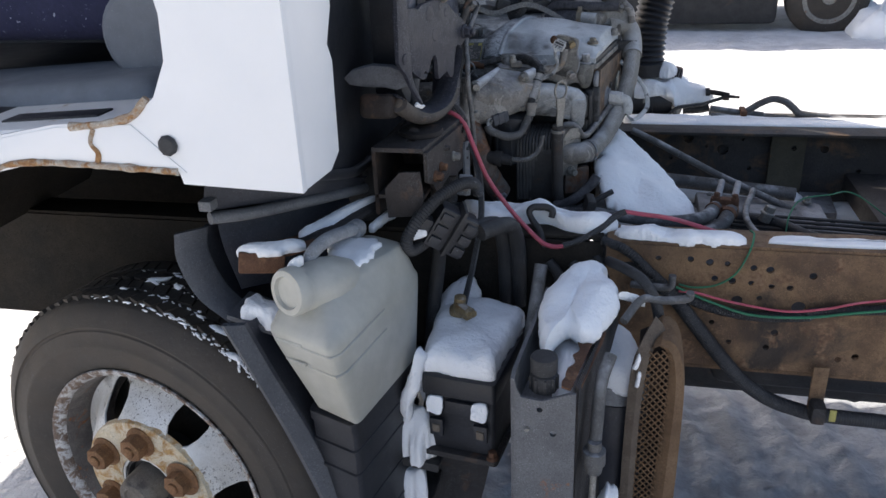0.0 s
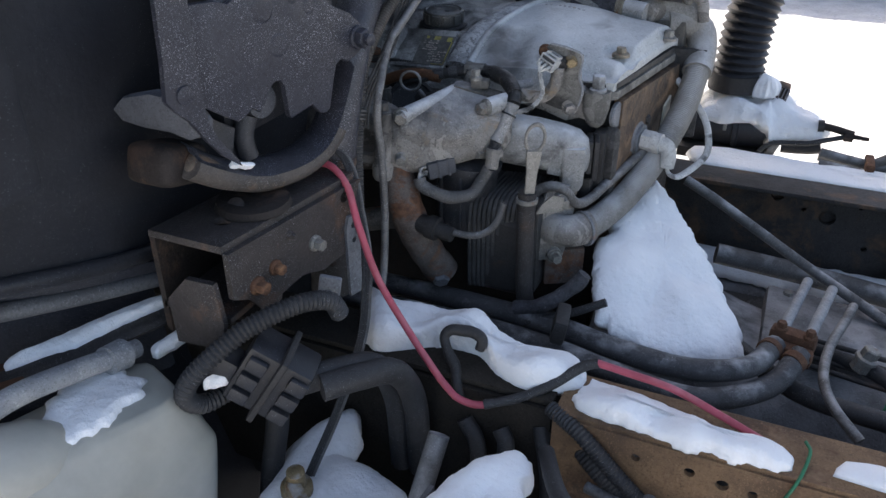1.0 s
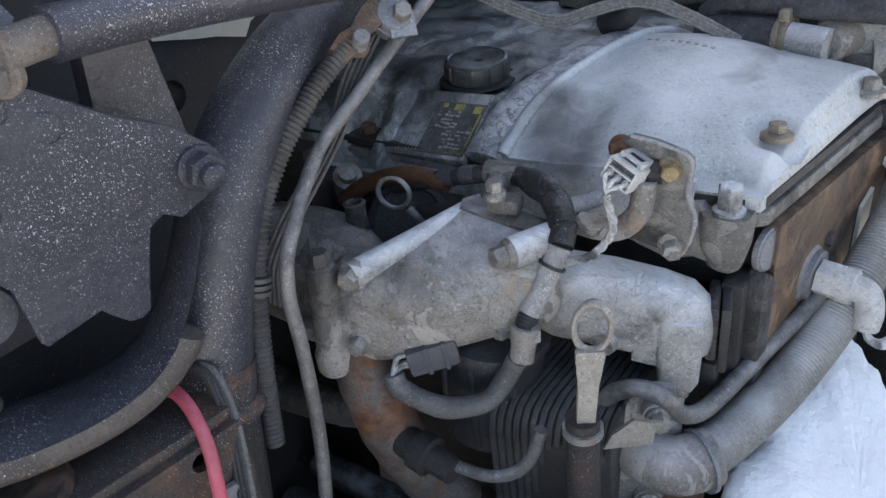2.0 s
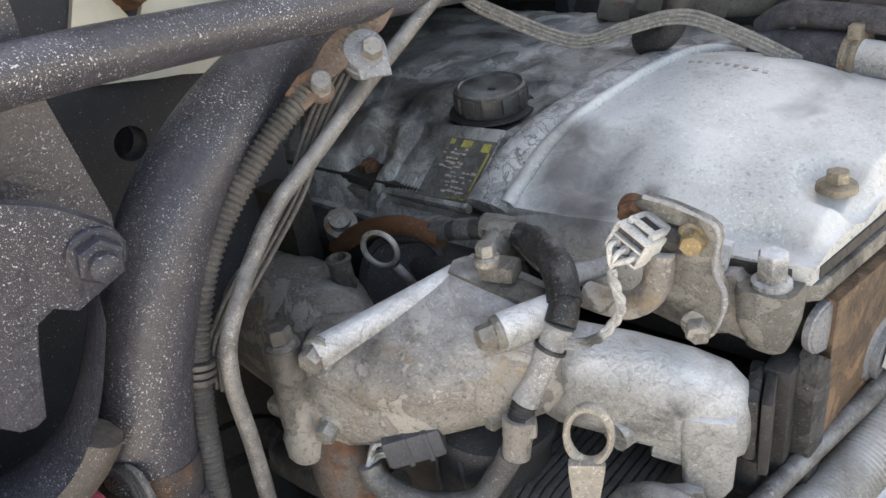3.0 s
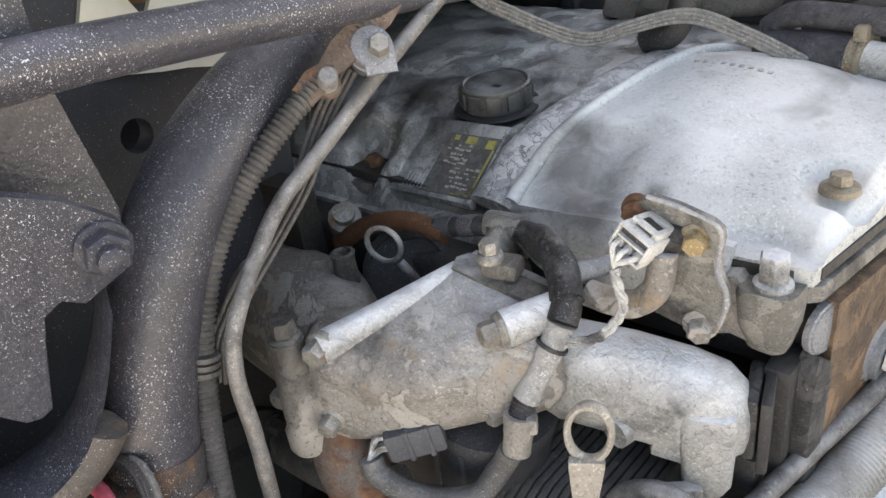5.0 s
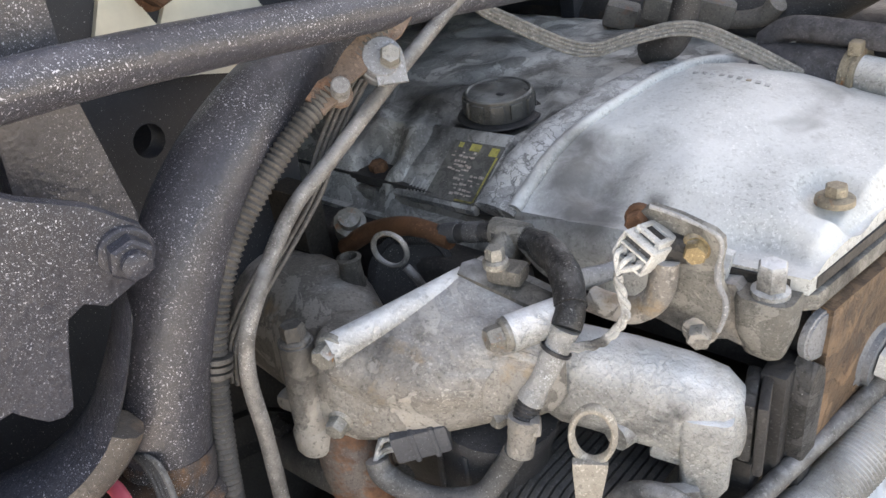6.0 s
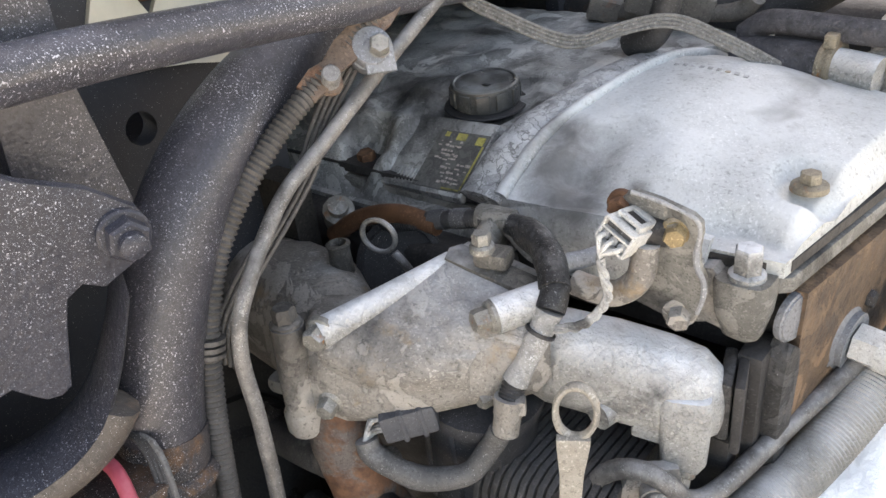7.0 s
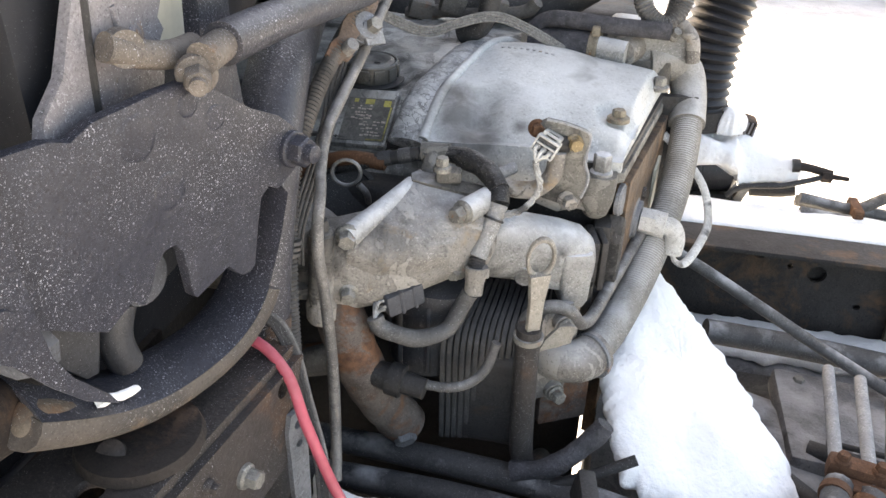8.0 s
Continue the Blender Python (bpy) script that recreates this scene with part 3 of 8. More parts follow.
def wheel_track():
    """Packed, dirty snow beside and under the truck, its colour darkened for the shade there, with a ragged rim."""
    bm = B()
    nx, ny = 150, 60
    rows = []
    for i in range(nx + 1):
        x = -0.45 + 3.2 * i / nx
        lo = 1.12 + 0.05 * noise.noise(V((x * 3, 0, 4))) + 0.03 * noise.noise(V((x * 14, 0, 4)))
        hi = 1.85 + 0.06 * noise.noise(V((x * 3, 5, 4))) + 0.03 * noise.noise(V((x * 14, 5, 4)))
        row = []
        for j in range(ny + 1):
            y = lo + (hi - lo) * j / ny
            rim = min(1, 6 * min(j, ny - j) / ny)
            lumps = 0.010 * noise.noise(V((x * 26, y * 26, 1))) + 0.006 * noise.noise(V((x * 60, y * 60, 1))) + 0.007 * math.sin(x * 62 + y * 14 + 2 * noise.noise(V((x * 6, y * 6, 9))))
            row.append(bm.verts.new((x, y, GROUND + 0.014 + 0.018 * rim - 0.012 + lumps * rim)))
        rows.append(row)
    for a, b in zip(rows, rows[1:]):
        for j in range(ny):
            bm.faces.new((a[j], b[j], b[j + 1], a[j + 1]))
    solo("wheel_track", bm, TRACK_SNOW, "dirty packed snow with tread marks, darkened for the truck's shade", "snow", kind="stuff", angle=180)


wheel_track()


def lump(name, outline, high, base=(0, 0, 0), label="fresh white snow lying on the truck", **k):
    return solo(name, blob(B(), outline, high, **k), SNOW, label, "snow", base=base, kind="stuff", angle=180)


# snow banks and a parked vehicle across the yard
lump("snow_bank", [(1.75, 6.6, 0.15), (2.1, 6.5, 0.15), (2.8, 6.6, 0.15), (3.3, 7.2, 0.15), (2.6, 7.6, 0.15), (1.85, 7.1, 0.15)], 0.22, label="low bank of snow beside the parked vehicle", amp=0.5)


def parked_vehicle():
    t = thing("parked_van", (0.6, 7.3, GROUND), "dark parked van standing in the snow", "van")
    bm = box(B(), (-0.2, 7.7, 1.15), (4.4, 1.6, 1.3), bev=0.12, seg=3)
    part("body", bm, DARK, t, "dark lower body")
    # low dark box stands in for the shadow underneath the van
    part("skirt", box(B(), (-0.35, 7.15, 0.45), (3.2, 0.5, 0.46), bev=0.05), DARK, t)
    for x in (-1.6, 1.62):
        w = part("tyre", lathe(B(), (x, 6.9, GROUND + 0.3), (0, 1, 0), [(0, 0.2), (0.01, 0.27), (0.05, 0.31), (0.17, 0.31), (0.21, 0.26), (0.21, 0.1)], 36), TYRE, t)
        part("rim", lathe(B(), (x, 6.895, GROUND + 0.3), (0, 1, 0), [(0, 0.02), (0.0, 0.05), (0.02, 0.07), (0.02, 0.15), (0.0, 0.17), (0.0, 0.2), (0.03, 0.2)], 36), STEEL, w, "pale spoked wheel cover")


parked_vehicle()


# ---- chassis ----
NEAR_HOLES = [(0.128, 0.777), (0.178, 0.778), (0.208, 0.774), (0.235, 0.773), (0.218, 0.746), (0.245, 0.743), (0.274, 0.741), (0.275, 0.768), (0.3, 0.766), (0.305, 0.737), (0.333, 0.736), (0.364, 0.759),
              (0.289, 0.715), (0.256, 0.708, 0.009), (0.35, 0.702, 0.011), (0.251, 0.63), (0.31, 0.624), (0.32, 0.653), (0.221, 0.665), (0.422, 0.611), (0.447, 0.618), (0.52, 0.76), (0.6, 0.74), (0.7, 0.76)]
FAR_HOLES = [(0.217, 0.77, 0.011), (0.297, 0.744, 0.013), (0.26, 0.752, 0.004), (0.34, 0.77, 0.004), (0.18, 0.72, 0.005), (0.36, 0.7, 0.005), (0.52, 0.75, 0.009), (0.6, 0.7, 0.005), (0.7, 0.75, 0.006), (0.85, 0.72, 0.01)]


def rail(y, sign, name, label, x0, x1, material, holes=()):
    t = thing(name, (x0, y, 0.6), label, "chassis rail", kind="")
    holes = [(h[0] + 0.01, h[1] + 0.003, h[2] if len(h) > 2 else 0.0045 + 0.0008 * (i % 3)) for i, h in enumerate(holes)]
    out = [(x0, 0.585), (x1, 0.58), (x1, 0.797), (x0, 0.802)]
    part("web", prism(B(), out, (0, y, 0), (1, 0, 0), (0, 0, 1), 0.006, holes), material, t)
    c = (x0 + x1) / 2
    part("top_flange", box(B(), (c, y + sign * 0.034 - 0.003, 0.803), (x1 - x0, 0.068, 0.007), bev=0.002), material, t)
    part("bottom_flange", box(B(), (c, y + sign * 0.034 - 0.003, 0.579), (x1 - x0, 0.068, 0.007), bev=0.002), material, t)
    return t


near = rail(1.193, 1, "chassis_rail", "rust-brown pressed steel chassis rail with snow on top", 0.055, 4.5, RUST, NEAR_HOLES)
# same rail further forward; its near-black colour stands for the shade there
front = rail(1.205, 1, "chassis_rail", "front part of the chassis rail, darkened for shade", -1.6, 0.05, VOID)
far = rail(1.885, -1, "chassis_rail", "black and rusty chassis rail with drilled holes", -1.6, 4.5, FARRAIL, FAR_HOLES)
# backing added behind the rail to keep daylight out of most holes
part("hole_backing", prism(B(), [(0.02, 0.6), (1.6, 0.6), (1.6, 0.8), (0.02, 0.8)], (0, 1.9, 0), (1, 0, 0), (0, 0, 1), 0.004, [(0.262, 0.753, 0.005), (0.52, 0.75, 0.005)]), FARRAIL, far)
# cross members and gussets between the rails
g = thing("cross_member", (0.45, 1.55, 0.6), "rust-brown cross member plate between the rails", "cross member")
part("plate", prism(B(), [(0, 0), (0.075, 0), (0.075, 0.2), (0, 0.2)], (0.41, 1.868, 0.6), (1, 0, 0), (0, 0, 1), 0.008, [(0.05, 0.16, 0.006)]), OLIVE, g)
part("channel", box(B(), (0.62, 1.55, 0.68), (0.09, 0.62, 0.05), bev=0.006), BLACKRUST, g)
# strap that hangs from the near rail and carries a hose
s = thing("hose_strap", (0.42, 1.18, 0.55), "brown steel strap with a yellow paint mark", "strap")
part("strap", box(B(), (0.405, 1.168, 0.565), (0.024, 0.006, 0.09), bev=0.002), RUST, s)
part("clip", box(B(), (0.405, 1.150, 0.535), (0.024, 0.034, 0.034), bev=0.008), BLACKRUST, s)
part("paint_mark", box(B(), (0.4225, 1.1275, 0.545), (0.01, 0.003, 0.022), bev=0.001), YELLOW, s)

start = made()
# far rail: canister, cables, air hose
c = thing("filter_canister", (0.1, 1.97, 0.8), "black filter canister lying beyond the far rail", "canister")
part("body", lathe(B(), (0.03, 1.975, 0.838), (1, 0.02, 0.02), [(0, 0.02), (0, 0.033), (0.085, 0.035), (0.087, 0.0385), (0.094, 0.0385), (0.096, 0.035), (0.14, 0.035), (0.144, 0.03), (0.15, 0.02), (0.22, 0.018), (0.222, 0.004)], 30), PLASTIC, c)
part("latch", box(B(), (0.104, 1.942, 0.848), (0.006, 0.006, 0.016), bev=0.001), STEEL, c, "small metal latch")
part("bracket", box(B(), (0.187, 1.945, 0.82), (0.014, 0.02, 0.03), rot=turn(0, 20, 0), bev=0.003), STEEL, c)
part("saddle", box(B(), (0.11, 1.975, 0.795), (0.16, 0.09, 0.02), bev=0.004), DARK, c)
b = thing("bellows_hose", (0.12, 2.02, 0.9), "black corrugated air intake hose standing upright", "hose")
part("hose", tube(B(), [(0.105, 2.0, 0.905), (0.11, 2.01, 1.02), (0.13, 2.03, 1.14), (0.15, 2.05, 1.4)], 0.044, seg=28, pitch=0.013, depth=0.006), PLASTIC, b)
part("collar", lathe(B(), (0.105, 2.0, 0.9), (0, 0, 1), [(0, 0.03), (0, 0.047), (0.03, 0.047), (0.03, 0.03)]), DARK, b)
part("support", box(B(), (0.125, 2.03, 0.875), (0.12, 0.06, 0.04), bev=0.008), DARK, b)
gr = part("grille", box(B(), (0.182, 2.0, 0.9), (0.024, 0.04, 0.034), rot=turn(0, 12, 0), bev=0.006), DARKBROWN, b, "dark red-brown ribbed end")
for k in range(4):
    part("rib", box(B(), (0.173 + 0.006 * k, 1.979, 0.9), (0.002, 0.004, 0.03), rot=turn(0, 12, 0)), MAUVE, gr)
lump("snow_cap", [(0.06, 1.943, 0.862), (0.098, 1.938, 0.858), (0.132, 1.936, 0.866), (0.172, 1.936, 0.862), (0.18, 1.94, 0.838), (0.22, 1.945, 0.843), (0.262, 1.95, 0.848), (0.266, 1.98, 0.85), (0.24, 2.03, 0.855), (0.17, 2.05, 0.86), (0.08, 2.04, 0.865), (0.05, 2.0, 0.865)], 0.036, label="uneven cap of snow on the canister", n=120, rings=14, rough=0.007, amp=0.3)
lump("snow_patch", [(0.14, 1.965, 0.905), (0.17, 1.96, 0.905), (0.178, 1.985, 0.91), (0.165, 2.01, 0.91), (0.135, 2.0, 0.905)], 0.026, label="lump of snow at the foot of the bellows", rough=0.012, amp=0.4)


def cable(name, pts, r, material, label, category="cable", **k):
    return solo(name, tube(B(), pts, r, **k), material, label, category)


cable("breather_hose", [(0.166, 1.935, 0.813), (0.177, 1.935, 0.826), (0.196, 1.935, 0.834), (0.239, 1.937, 0.839), (0.27, 1.94, 0.849), (0.294, 1.945, 0.856)], 0.0042, RUBBER, "thin black breather hose", "hose")
hf = thing("hose_fitting", (0.28, 1.95, 0.86), "dark pipe fitting with a nozzle", "fitting")
part("body", tube(B(), [(0.256, 1.95, 0.868), (0.275, 1.95, 0.866), (0.306, 1.95, 0.86)], 0.0062), DARKBROWN, hf)
part("collar", lathe(B(), (0.256, 1.95, 0.868), (1, 0, 0.1), [(-0.006, 0.004), (-0.006, 0.01), (0.004, 0.01), (0.004, 0.004)], 10), DARK, hf)
part("nozzle", tube(B(), [(0.3, 1.947, 0.858), (0.33, 1.948, 0.856)], 0.0045, taper=0.7), DARKBROWN, hf)
part("union", lathe(B(), (0.292, 1.947, 0.857), (1, 0, 0), [(0, 0.005), (0, 0.009), (0.014, 0.009), (0.014, 0.005)], 6), DARKBROWN, hf)
cable("rubber_sleeve", [(0.2, 1.955, 0.822), (0.24, 1.955, 0.825), (0.262, 1.955, 0.83)], 0.012, DARK, "dark hose end under the breather", "hose")
lump("snow_strip", [(0.07, 1.82, 0.813), (0.3, 1.82, 0.813), (0.8, 1.82, 0.813), (1.8, 1.825, 0.813), (1.8, 1.886, 0.813), (0.8, 1.888, 0.813), (0.3, 1.89, 0.813), (0.07, 1.9, 0.813)], 0.014, label="strip of snow along the far rail", n=140, p=5)
for y0, z0 in ((1.905, 0.012), (1.885, -0.001), (1.922, 0.0)):
    cable("wiring_loom", [(0.26, y0, 0.826 + z0), (0.305, y0, 0.822 + z0 * 0.8), (0.34, y0, 0.82 + z0 * 0.6), (0.39, y0, 0.818 + z0 * 0.4), (0.5, y0, 0.816), (2.5, y0, 0.816)], 0.0085, GREYRUBBER, "black taped wiring loom along the far rail")
cable("wiring_loom", [(0.335, 1.905, 0.826), (0.352, 1.905, 0.838), (0.372, 1.905, 0.852), (0.4, 1.905, 0.863), (0.428, 1.905, 0.857), (0.448, 1.905, 0.842), (0.468, 1.905, 0.828), (0.53, 1.905, 0.822)], 0.0082, GREYRUBBER, "black loom arching over the far rail")
solo("cable_clip", box(B(), (0.335, 1.9, 0.824), (0.014, 0.052, 0.032), bev=0.004), RUSTY, "small brown clip round the looms", "clip")
# air pipe lying diagonally between the rails
cable("air_pipe", [(0.075, 1.70, 0.84), (0.12, 1.69, 0.822), (0.2, 1.672, 0.785), (0.28, 1.65, 0.75), (0.42, 1.6, 0.70)], 0.0075, GREYRUBBER, "grey nylon air pipe running diagonally", "pipe")

settle(start, (0.018, 0.055, -0.014))
start = made()
# gearbox and dark parts between the rails
gb = thing("gearbox", (0.3, 1.55, 0.5), "grimy grey gearbox between the rails", "gearbox")
part("bell_housing", skin(B(), [ell((x, 1.56, 0.56), (0, 1, 0), (0, 0, 1), w, h, 2.6) for x, w, h in ((0.02, 0.2, 0.2), (0.09, 0.19, 0.19), (0.2, 0.15, 0.16), (0.3, 0.13, 0.14), (0.62, 0.12, 0.13), (0.66, 0.08, 0.09))]), GEARGREY, gb)
part("cover", box(B(), (0.36, 1.6, 0.7), (0.26, 0.16, 0.03), rot=turn(0, 4, 0), bev=0.008), GEARGREY, gb)
for i, (x, y) in enumerate(((0.26, 1.54), (0.26, 1.66), (0.46, 1.54), (0.46, 1.66))):
    part("bolt", bolt(B(), (x, y, 0.715), (0, 0, 1)), STEEL, gb)
part("ridge", tube(B(), [(0.15, 1.72, 0.735), (0.3, 1.74, 0.715), (0.45, 1.74, 0.7)], 0.016), GREYRUBBER, gb)

lump("snow_strip", [(0.07, 1.82, 0.59), (0.3, 1.815, 0.59), (0.9, 1.82, 0.59), (0.9, 1.882, 0.59), (0.4, 1.884, 0.59), (0.07, 1.884, 0.59)], 0.05, label="snow lying inside the far rail", n=120, p=4, rough=0.006)
part("ledge", box(B(), (0.3, 1.80, 0.64), (0.5, 0.1, 0.05), rot=turn(8, 0, 0), bev=0.01), GEARGREY, gb)
lump("snow_patch", [(0.1, 1.77, 0.672), (0.25, 1.765, 0.67), (0.45, 1.77, 0.668), (0.45, 1.83, 0.677), (0.25, 1.84, 0.68), (0.1, 1.83, 0.68)], 0.012, label="dirty snow on a ledge by the far rail", n=100, rough=0.01)

settle(start, (0.006, 0.03, -0.02))
start = made()
# snow heaped behind the engine
lump("snow_heap", [(0.058, 1.643, 0.868), (0.085, 1.625, 0.855), (0.113, 1.592, 0.838), (0.162, 1.529, 0.806), (0.195, 1.479, 0.783), (0.217, 1.436, 0.765), (0.196, 1.398, 0.762), (0.159, 1.374, 0.768), (0.102, 1.362, 0.785), (0.069, 1.36, 0.8), (0.041, 1.37, 0.818), (0.021, 1.445, 0.848), (0.031, 1.533, 0.86), (0.046, 1.603, 0.872)], 0.03, label="steep heap of snow against the engine's rear", amp=0.2, n=190, rings=18, rough=0.010)
settle(start, (0.002, 0.018, -0.02))
start = made()
# snow on the near rail
lump("snow_strip", [(-0.213, 1.302, 0.815), (-0.167, 1.282, 0.815), (-0.118, 1.288, 0.815), (-0.07, 1.298, 0.815), (-0.027, 1.272, 0.815), (0.006, 1.262, 0.815), (0.05, 1.268, 0.815), (0.067, 1.251, 0.815), (0.058, 1.232, 0.815), (0.019, 1.212, 0.815), (-0.018, 1.222, 0.815), (-0.052, 1.247, 0.815), (-0.089, 1.246, 0.815), (-0.129, 1.222, 0.815), (-0.15, 1.212, 0.815), (-0.18, 1.225, 0.815)], 0.03, label="thick snow on the front of the rail", amp=0.25, n=150, p=3.6, rough=0.006)
lump("snow_strip", [(0.071, 1.256, 0.815), (0.1, 1.25, 0.815), (0.123, 1.244, 0.815), (0.15, 1.24, 0.815), (0.197, 1.23, 0.815), (0.264, 1.219, 0.815), (0.264, 1.2, 0.815), (0.237, 1.194, 0.815), (0.19, 1.193, 0.815), (0.14, 1.195, 0.815), (0.099, 1.198, 0.815), (0.07, 1.205, 0.815), (0.062, 1.225, 0.815)], 0.012, label="thin snow on the rusty rail", amp=0.5, n=150, p=4, rough=0.006)
lump("snow_strip", [(0.3, 1.21, 0.815), (0.4, 1.205, 0.815), (0.55, 1.21, 0.815), (0.9, 1.21, 0.815), (0.9, 1.235, 0.815), (0.45, 1.232, 0.815), (0.32, 1.235, 0.815)], 0.007, label="thin snow on the rusty rail", amp=0.3, n=110, p=4)

settle(start, (0.006, -0.004, -0.009))
start = made()
# hoses, cables and fittings along the near rail
for pts in ([(-0.32, 1.38, 0.78), (-0.12, 1.36, 0.795), (0.0, 1.345, 0.80), (0.08, 1.335, 0.795), (0.16, 1.34, 0.79), (0.217, 1.37, 0.79), (0.242, 1.43, 0.787)],
            [(-0.32, 1.34, 0.77), (-0.12, 1.33, 0.785), (0.0, 1.315, 0.79), (0.08, 1.305, 0.785), (0.17, 1.31, 0.775), (0.24, 1.365, 0.772), (0.271, 1.425, 0.785)]):
    hh = thing("heater_hose", pts[0], "grey rubber heater hose with a clamp at its end", "hose")
    part("hose", tube(B(), pts, 0.013, wobble=0.03), HOSEGREY, hh)
    part("clamp", tube(B(), [V(pts[-1]) * 0.85 + V(pts[-2]) * 0.15, V(pts[-1]) * 0.7 + V(pts[-2]) * 0.3], 0.0142, seg=16), RUSTY, hh, "rusty hose clamp")
h = thing("heater_pipes", (0.26, 1.47, 0.72), "two upright steel pipes held by rusty clips", "pipe")
for a, b_ in (((0.24, 1.42, 0.787), (0.277, 1.645, 0.762)), ((0.27, 1.42, 0.785), (0.308, 1.63, 0.765))):
    part("pipe", tube(B(), [a, b_], 0.0068), FROSTGREY, h)
part("clip", box(B(), (0.26, 1.447, 0.79), (0.052, 0.02, 0.022), rot=turn(0, 0, -12), bev=0.005), RUSTY, h)
part("clip", box(B(), (0.258, 1.428, 0.782), (0.052, 0.018, 0.02), rot=turn(0, 0, -12), bev=0.005), RUSTY, h)
for x, y in ((0.245, 1.447), (0.277, 1.44)):
    part("screw", bolt(B(), (x, y, 0.801), (0, 0, 1), 0.01), RUSTY, h)
cable("fuel_pipe", [(0.335, 1.605, 0.76), (0.325, 1.56, 0.765), (0.305, 1.48, 0.77), (0.298, 1.41, 0.772), (0.31, 1.37, 0.765), (0.34, 1.34, 0.75)], 0.006, PIPE, "bent steel fuel pipe", "pipe")
cable("fuel_pipe", [(0.2, 1.48, 0.74), (0.28, 1.42, 0.735), (0.4, 1.4, 0.735), (0.6, 1.38, 0.72)], 0.012, RUBBER, "black hose lying between the rails", "hose")
cable("fuel_pipe", [(0.25, 1.55, 0.72), (0.36, 1.5, 0.735), (0.45, 1.43, 0.73), (0.7, 1.4, 0.72)], 0.01, RUBBER, "black hose lying between the rails", "hose")
for k in range(4):
    cable("brake_pipe", [(0.27, 1.5 + 0.02 * k, 0.725), (0.45, 1.47 + 0.022 * k, 0.728), (0.8, 1.46 + 0.02 * k, 0.72)], 0.0035, DARK, "thin dark brake pipe", "pipe")
v = thing("brass_valve", (0.36, 1.48, 0.74), "small brass pipe union", "valve")
part("body", lathe(B(), (0.345, 1.5, 0.735), (0.3, 0, 1), [(0, 0.008), (0, 0.012), (0.02, 0.012), (0.02, 0.008), (0.03, 0.008)], 8), STEEL, v)
part("nut", bolt(B(), (0.35, 1.5, 0.752), (0.3, 0, 1), 0.018), STEEL, v)
cable("earth_wire", [(0.37, 1.44, 0.70), (0.378, 1.455, 0.73), (0.388, 1.49, 0.755), (0.416, 1.539, 0.768), (0.47, 1.56, 0.772), (0.524, 1.59, 0.765), (0.6, 1.55, 0.72)], 0.0015, GREEN, "thin green wire bowed above the rails", "wire")
cable("earth_wire", [(0.272, 1.21, 0.836), (0.276, 1.195, 0.835), (0.267, 1.165, 0.819), (0.25, 1.16, 0.782), (0.223, 1.16, 0.76), (0.19, 1.16, 0.753), (0.165, 1.16, 0.757)], 0.0016, GREEN, "thin green wire hanging over the rail", "wire")
cable("rail_loom", [(0.04, 1.18, 0.82), (0.08, 1.16, 0.812), (0.125, 1.155, 0.773), (0.16, 1.155, 0.745), (0.213, 1.155, 0.722), (0.28, 1.155, 0.71), (0.361, 1.155, 0.715), (0.453, 1.155, 0.734), (1.2, 1.15, 0.8)], 0.0085, RUBBER, "black corrugated loom on the rail's outer face", pitch=0.004, depth=0.0012)
cable("red_wire", [(0.165, 1.15, 0.75), (0.193, 1.145, 0.751), (0.244, 1.145, 0.739), (0.326, 1.145, 0.728), (0.388, 1.145, 0.737), (0.448, 1.145, 0.754), (0.6, 1.14, 0.78)], 0.002, RED, "red wire along the loom", "wire")
cable("earth_wire", [(0.16, 1.15, 0.757), (0.22, 1.144, 0.735), (0.28, 1.144, 0.718), (0.361, 1.144, 0.72), (0.453, 1.143, 0.738), (0.7, 1.14, 0.78)], 0.0022, GREEN, "green wire along the loom", "wire")
cable("drain_hose", [(0.06, 1.19, 0.79), (0.1, 1.165, 0.772), (0.152, 1.155, 0.742), (0.197, 1.15, 0.688), (0.24, 1.15, 0.633), (0.292, 1.15, 0.578), (0.363, 1.15, 0.543), (0.481, 1.15, 0.532), (1.0, 1.15, 0.53)], 0.0125, RUBBER, "thick black hose sagging under the rail", "hose", pitch=0.004, depth=0.0008, seg=16)
cable("hose_stub", [(0.09, 1.155, 0.755), (0.13, 1.14, 0.76), (0.15, 1.135, 0.765), (0.152, 1.135, 0.785)], 0.006, GREYRUBBER, "short grey rubber hose stub", "hose")

settle(start, (0.008, 0.02, -0.019))
cable("battery_cable", [(-0.24, 1.232, 0.998), (-0.21, 1.233, 1.004), (-0.184, 1.225, 0.988), (-0.167, 1.213, 0.955), (-0.142, 1.205, 0.9), (-0.104, 1.197, 0.85), (-0.068, 1.186, 0.815), (-0.054, 1.183, 0.803), (-0.0435, 1.181, 0.7965), (-0.027, 1.182, 0.793), (-0.013, 1.185, 0.7945)], 0.0038, RED, "thick red battery cable hanging in a loop")
cable("battery_cable", [(-0.016, 1.185, 0.794), (0.014, 1.199, 0.8015), (0.0415, 1.215, 0.814), (0.068, 1.238, 0.83), (0.083, 1.243, 0.836)], 0.0052, RUBBER, "black taped stretch of the battery cable", wobble=0.15)
cable("battery_cable", [(0.082, 1.243, 0.836), (0.108, 1.245, 0.832), (0.158, 1.245, 0.826), (0.208, 1.235, 0.816), (0.248, 1.227, 0.806)], 0.0038, RED, "thick red battery cable lying on the rail")
# dark box added under the rails, for the band of shadow and pipes there
ex = thing("dark_band_box", (0.7, 1.55, 0.45), "dark box added for the shadowy band under the rails", "tank")
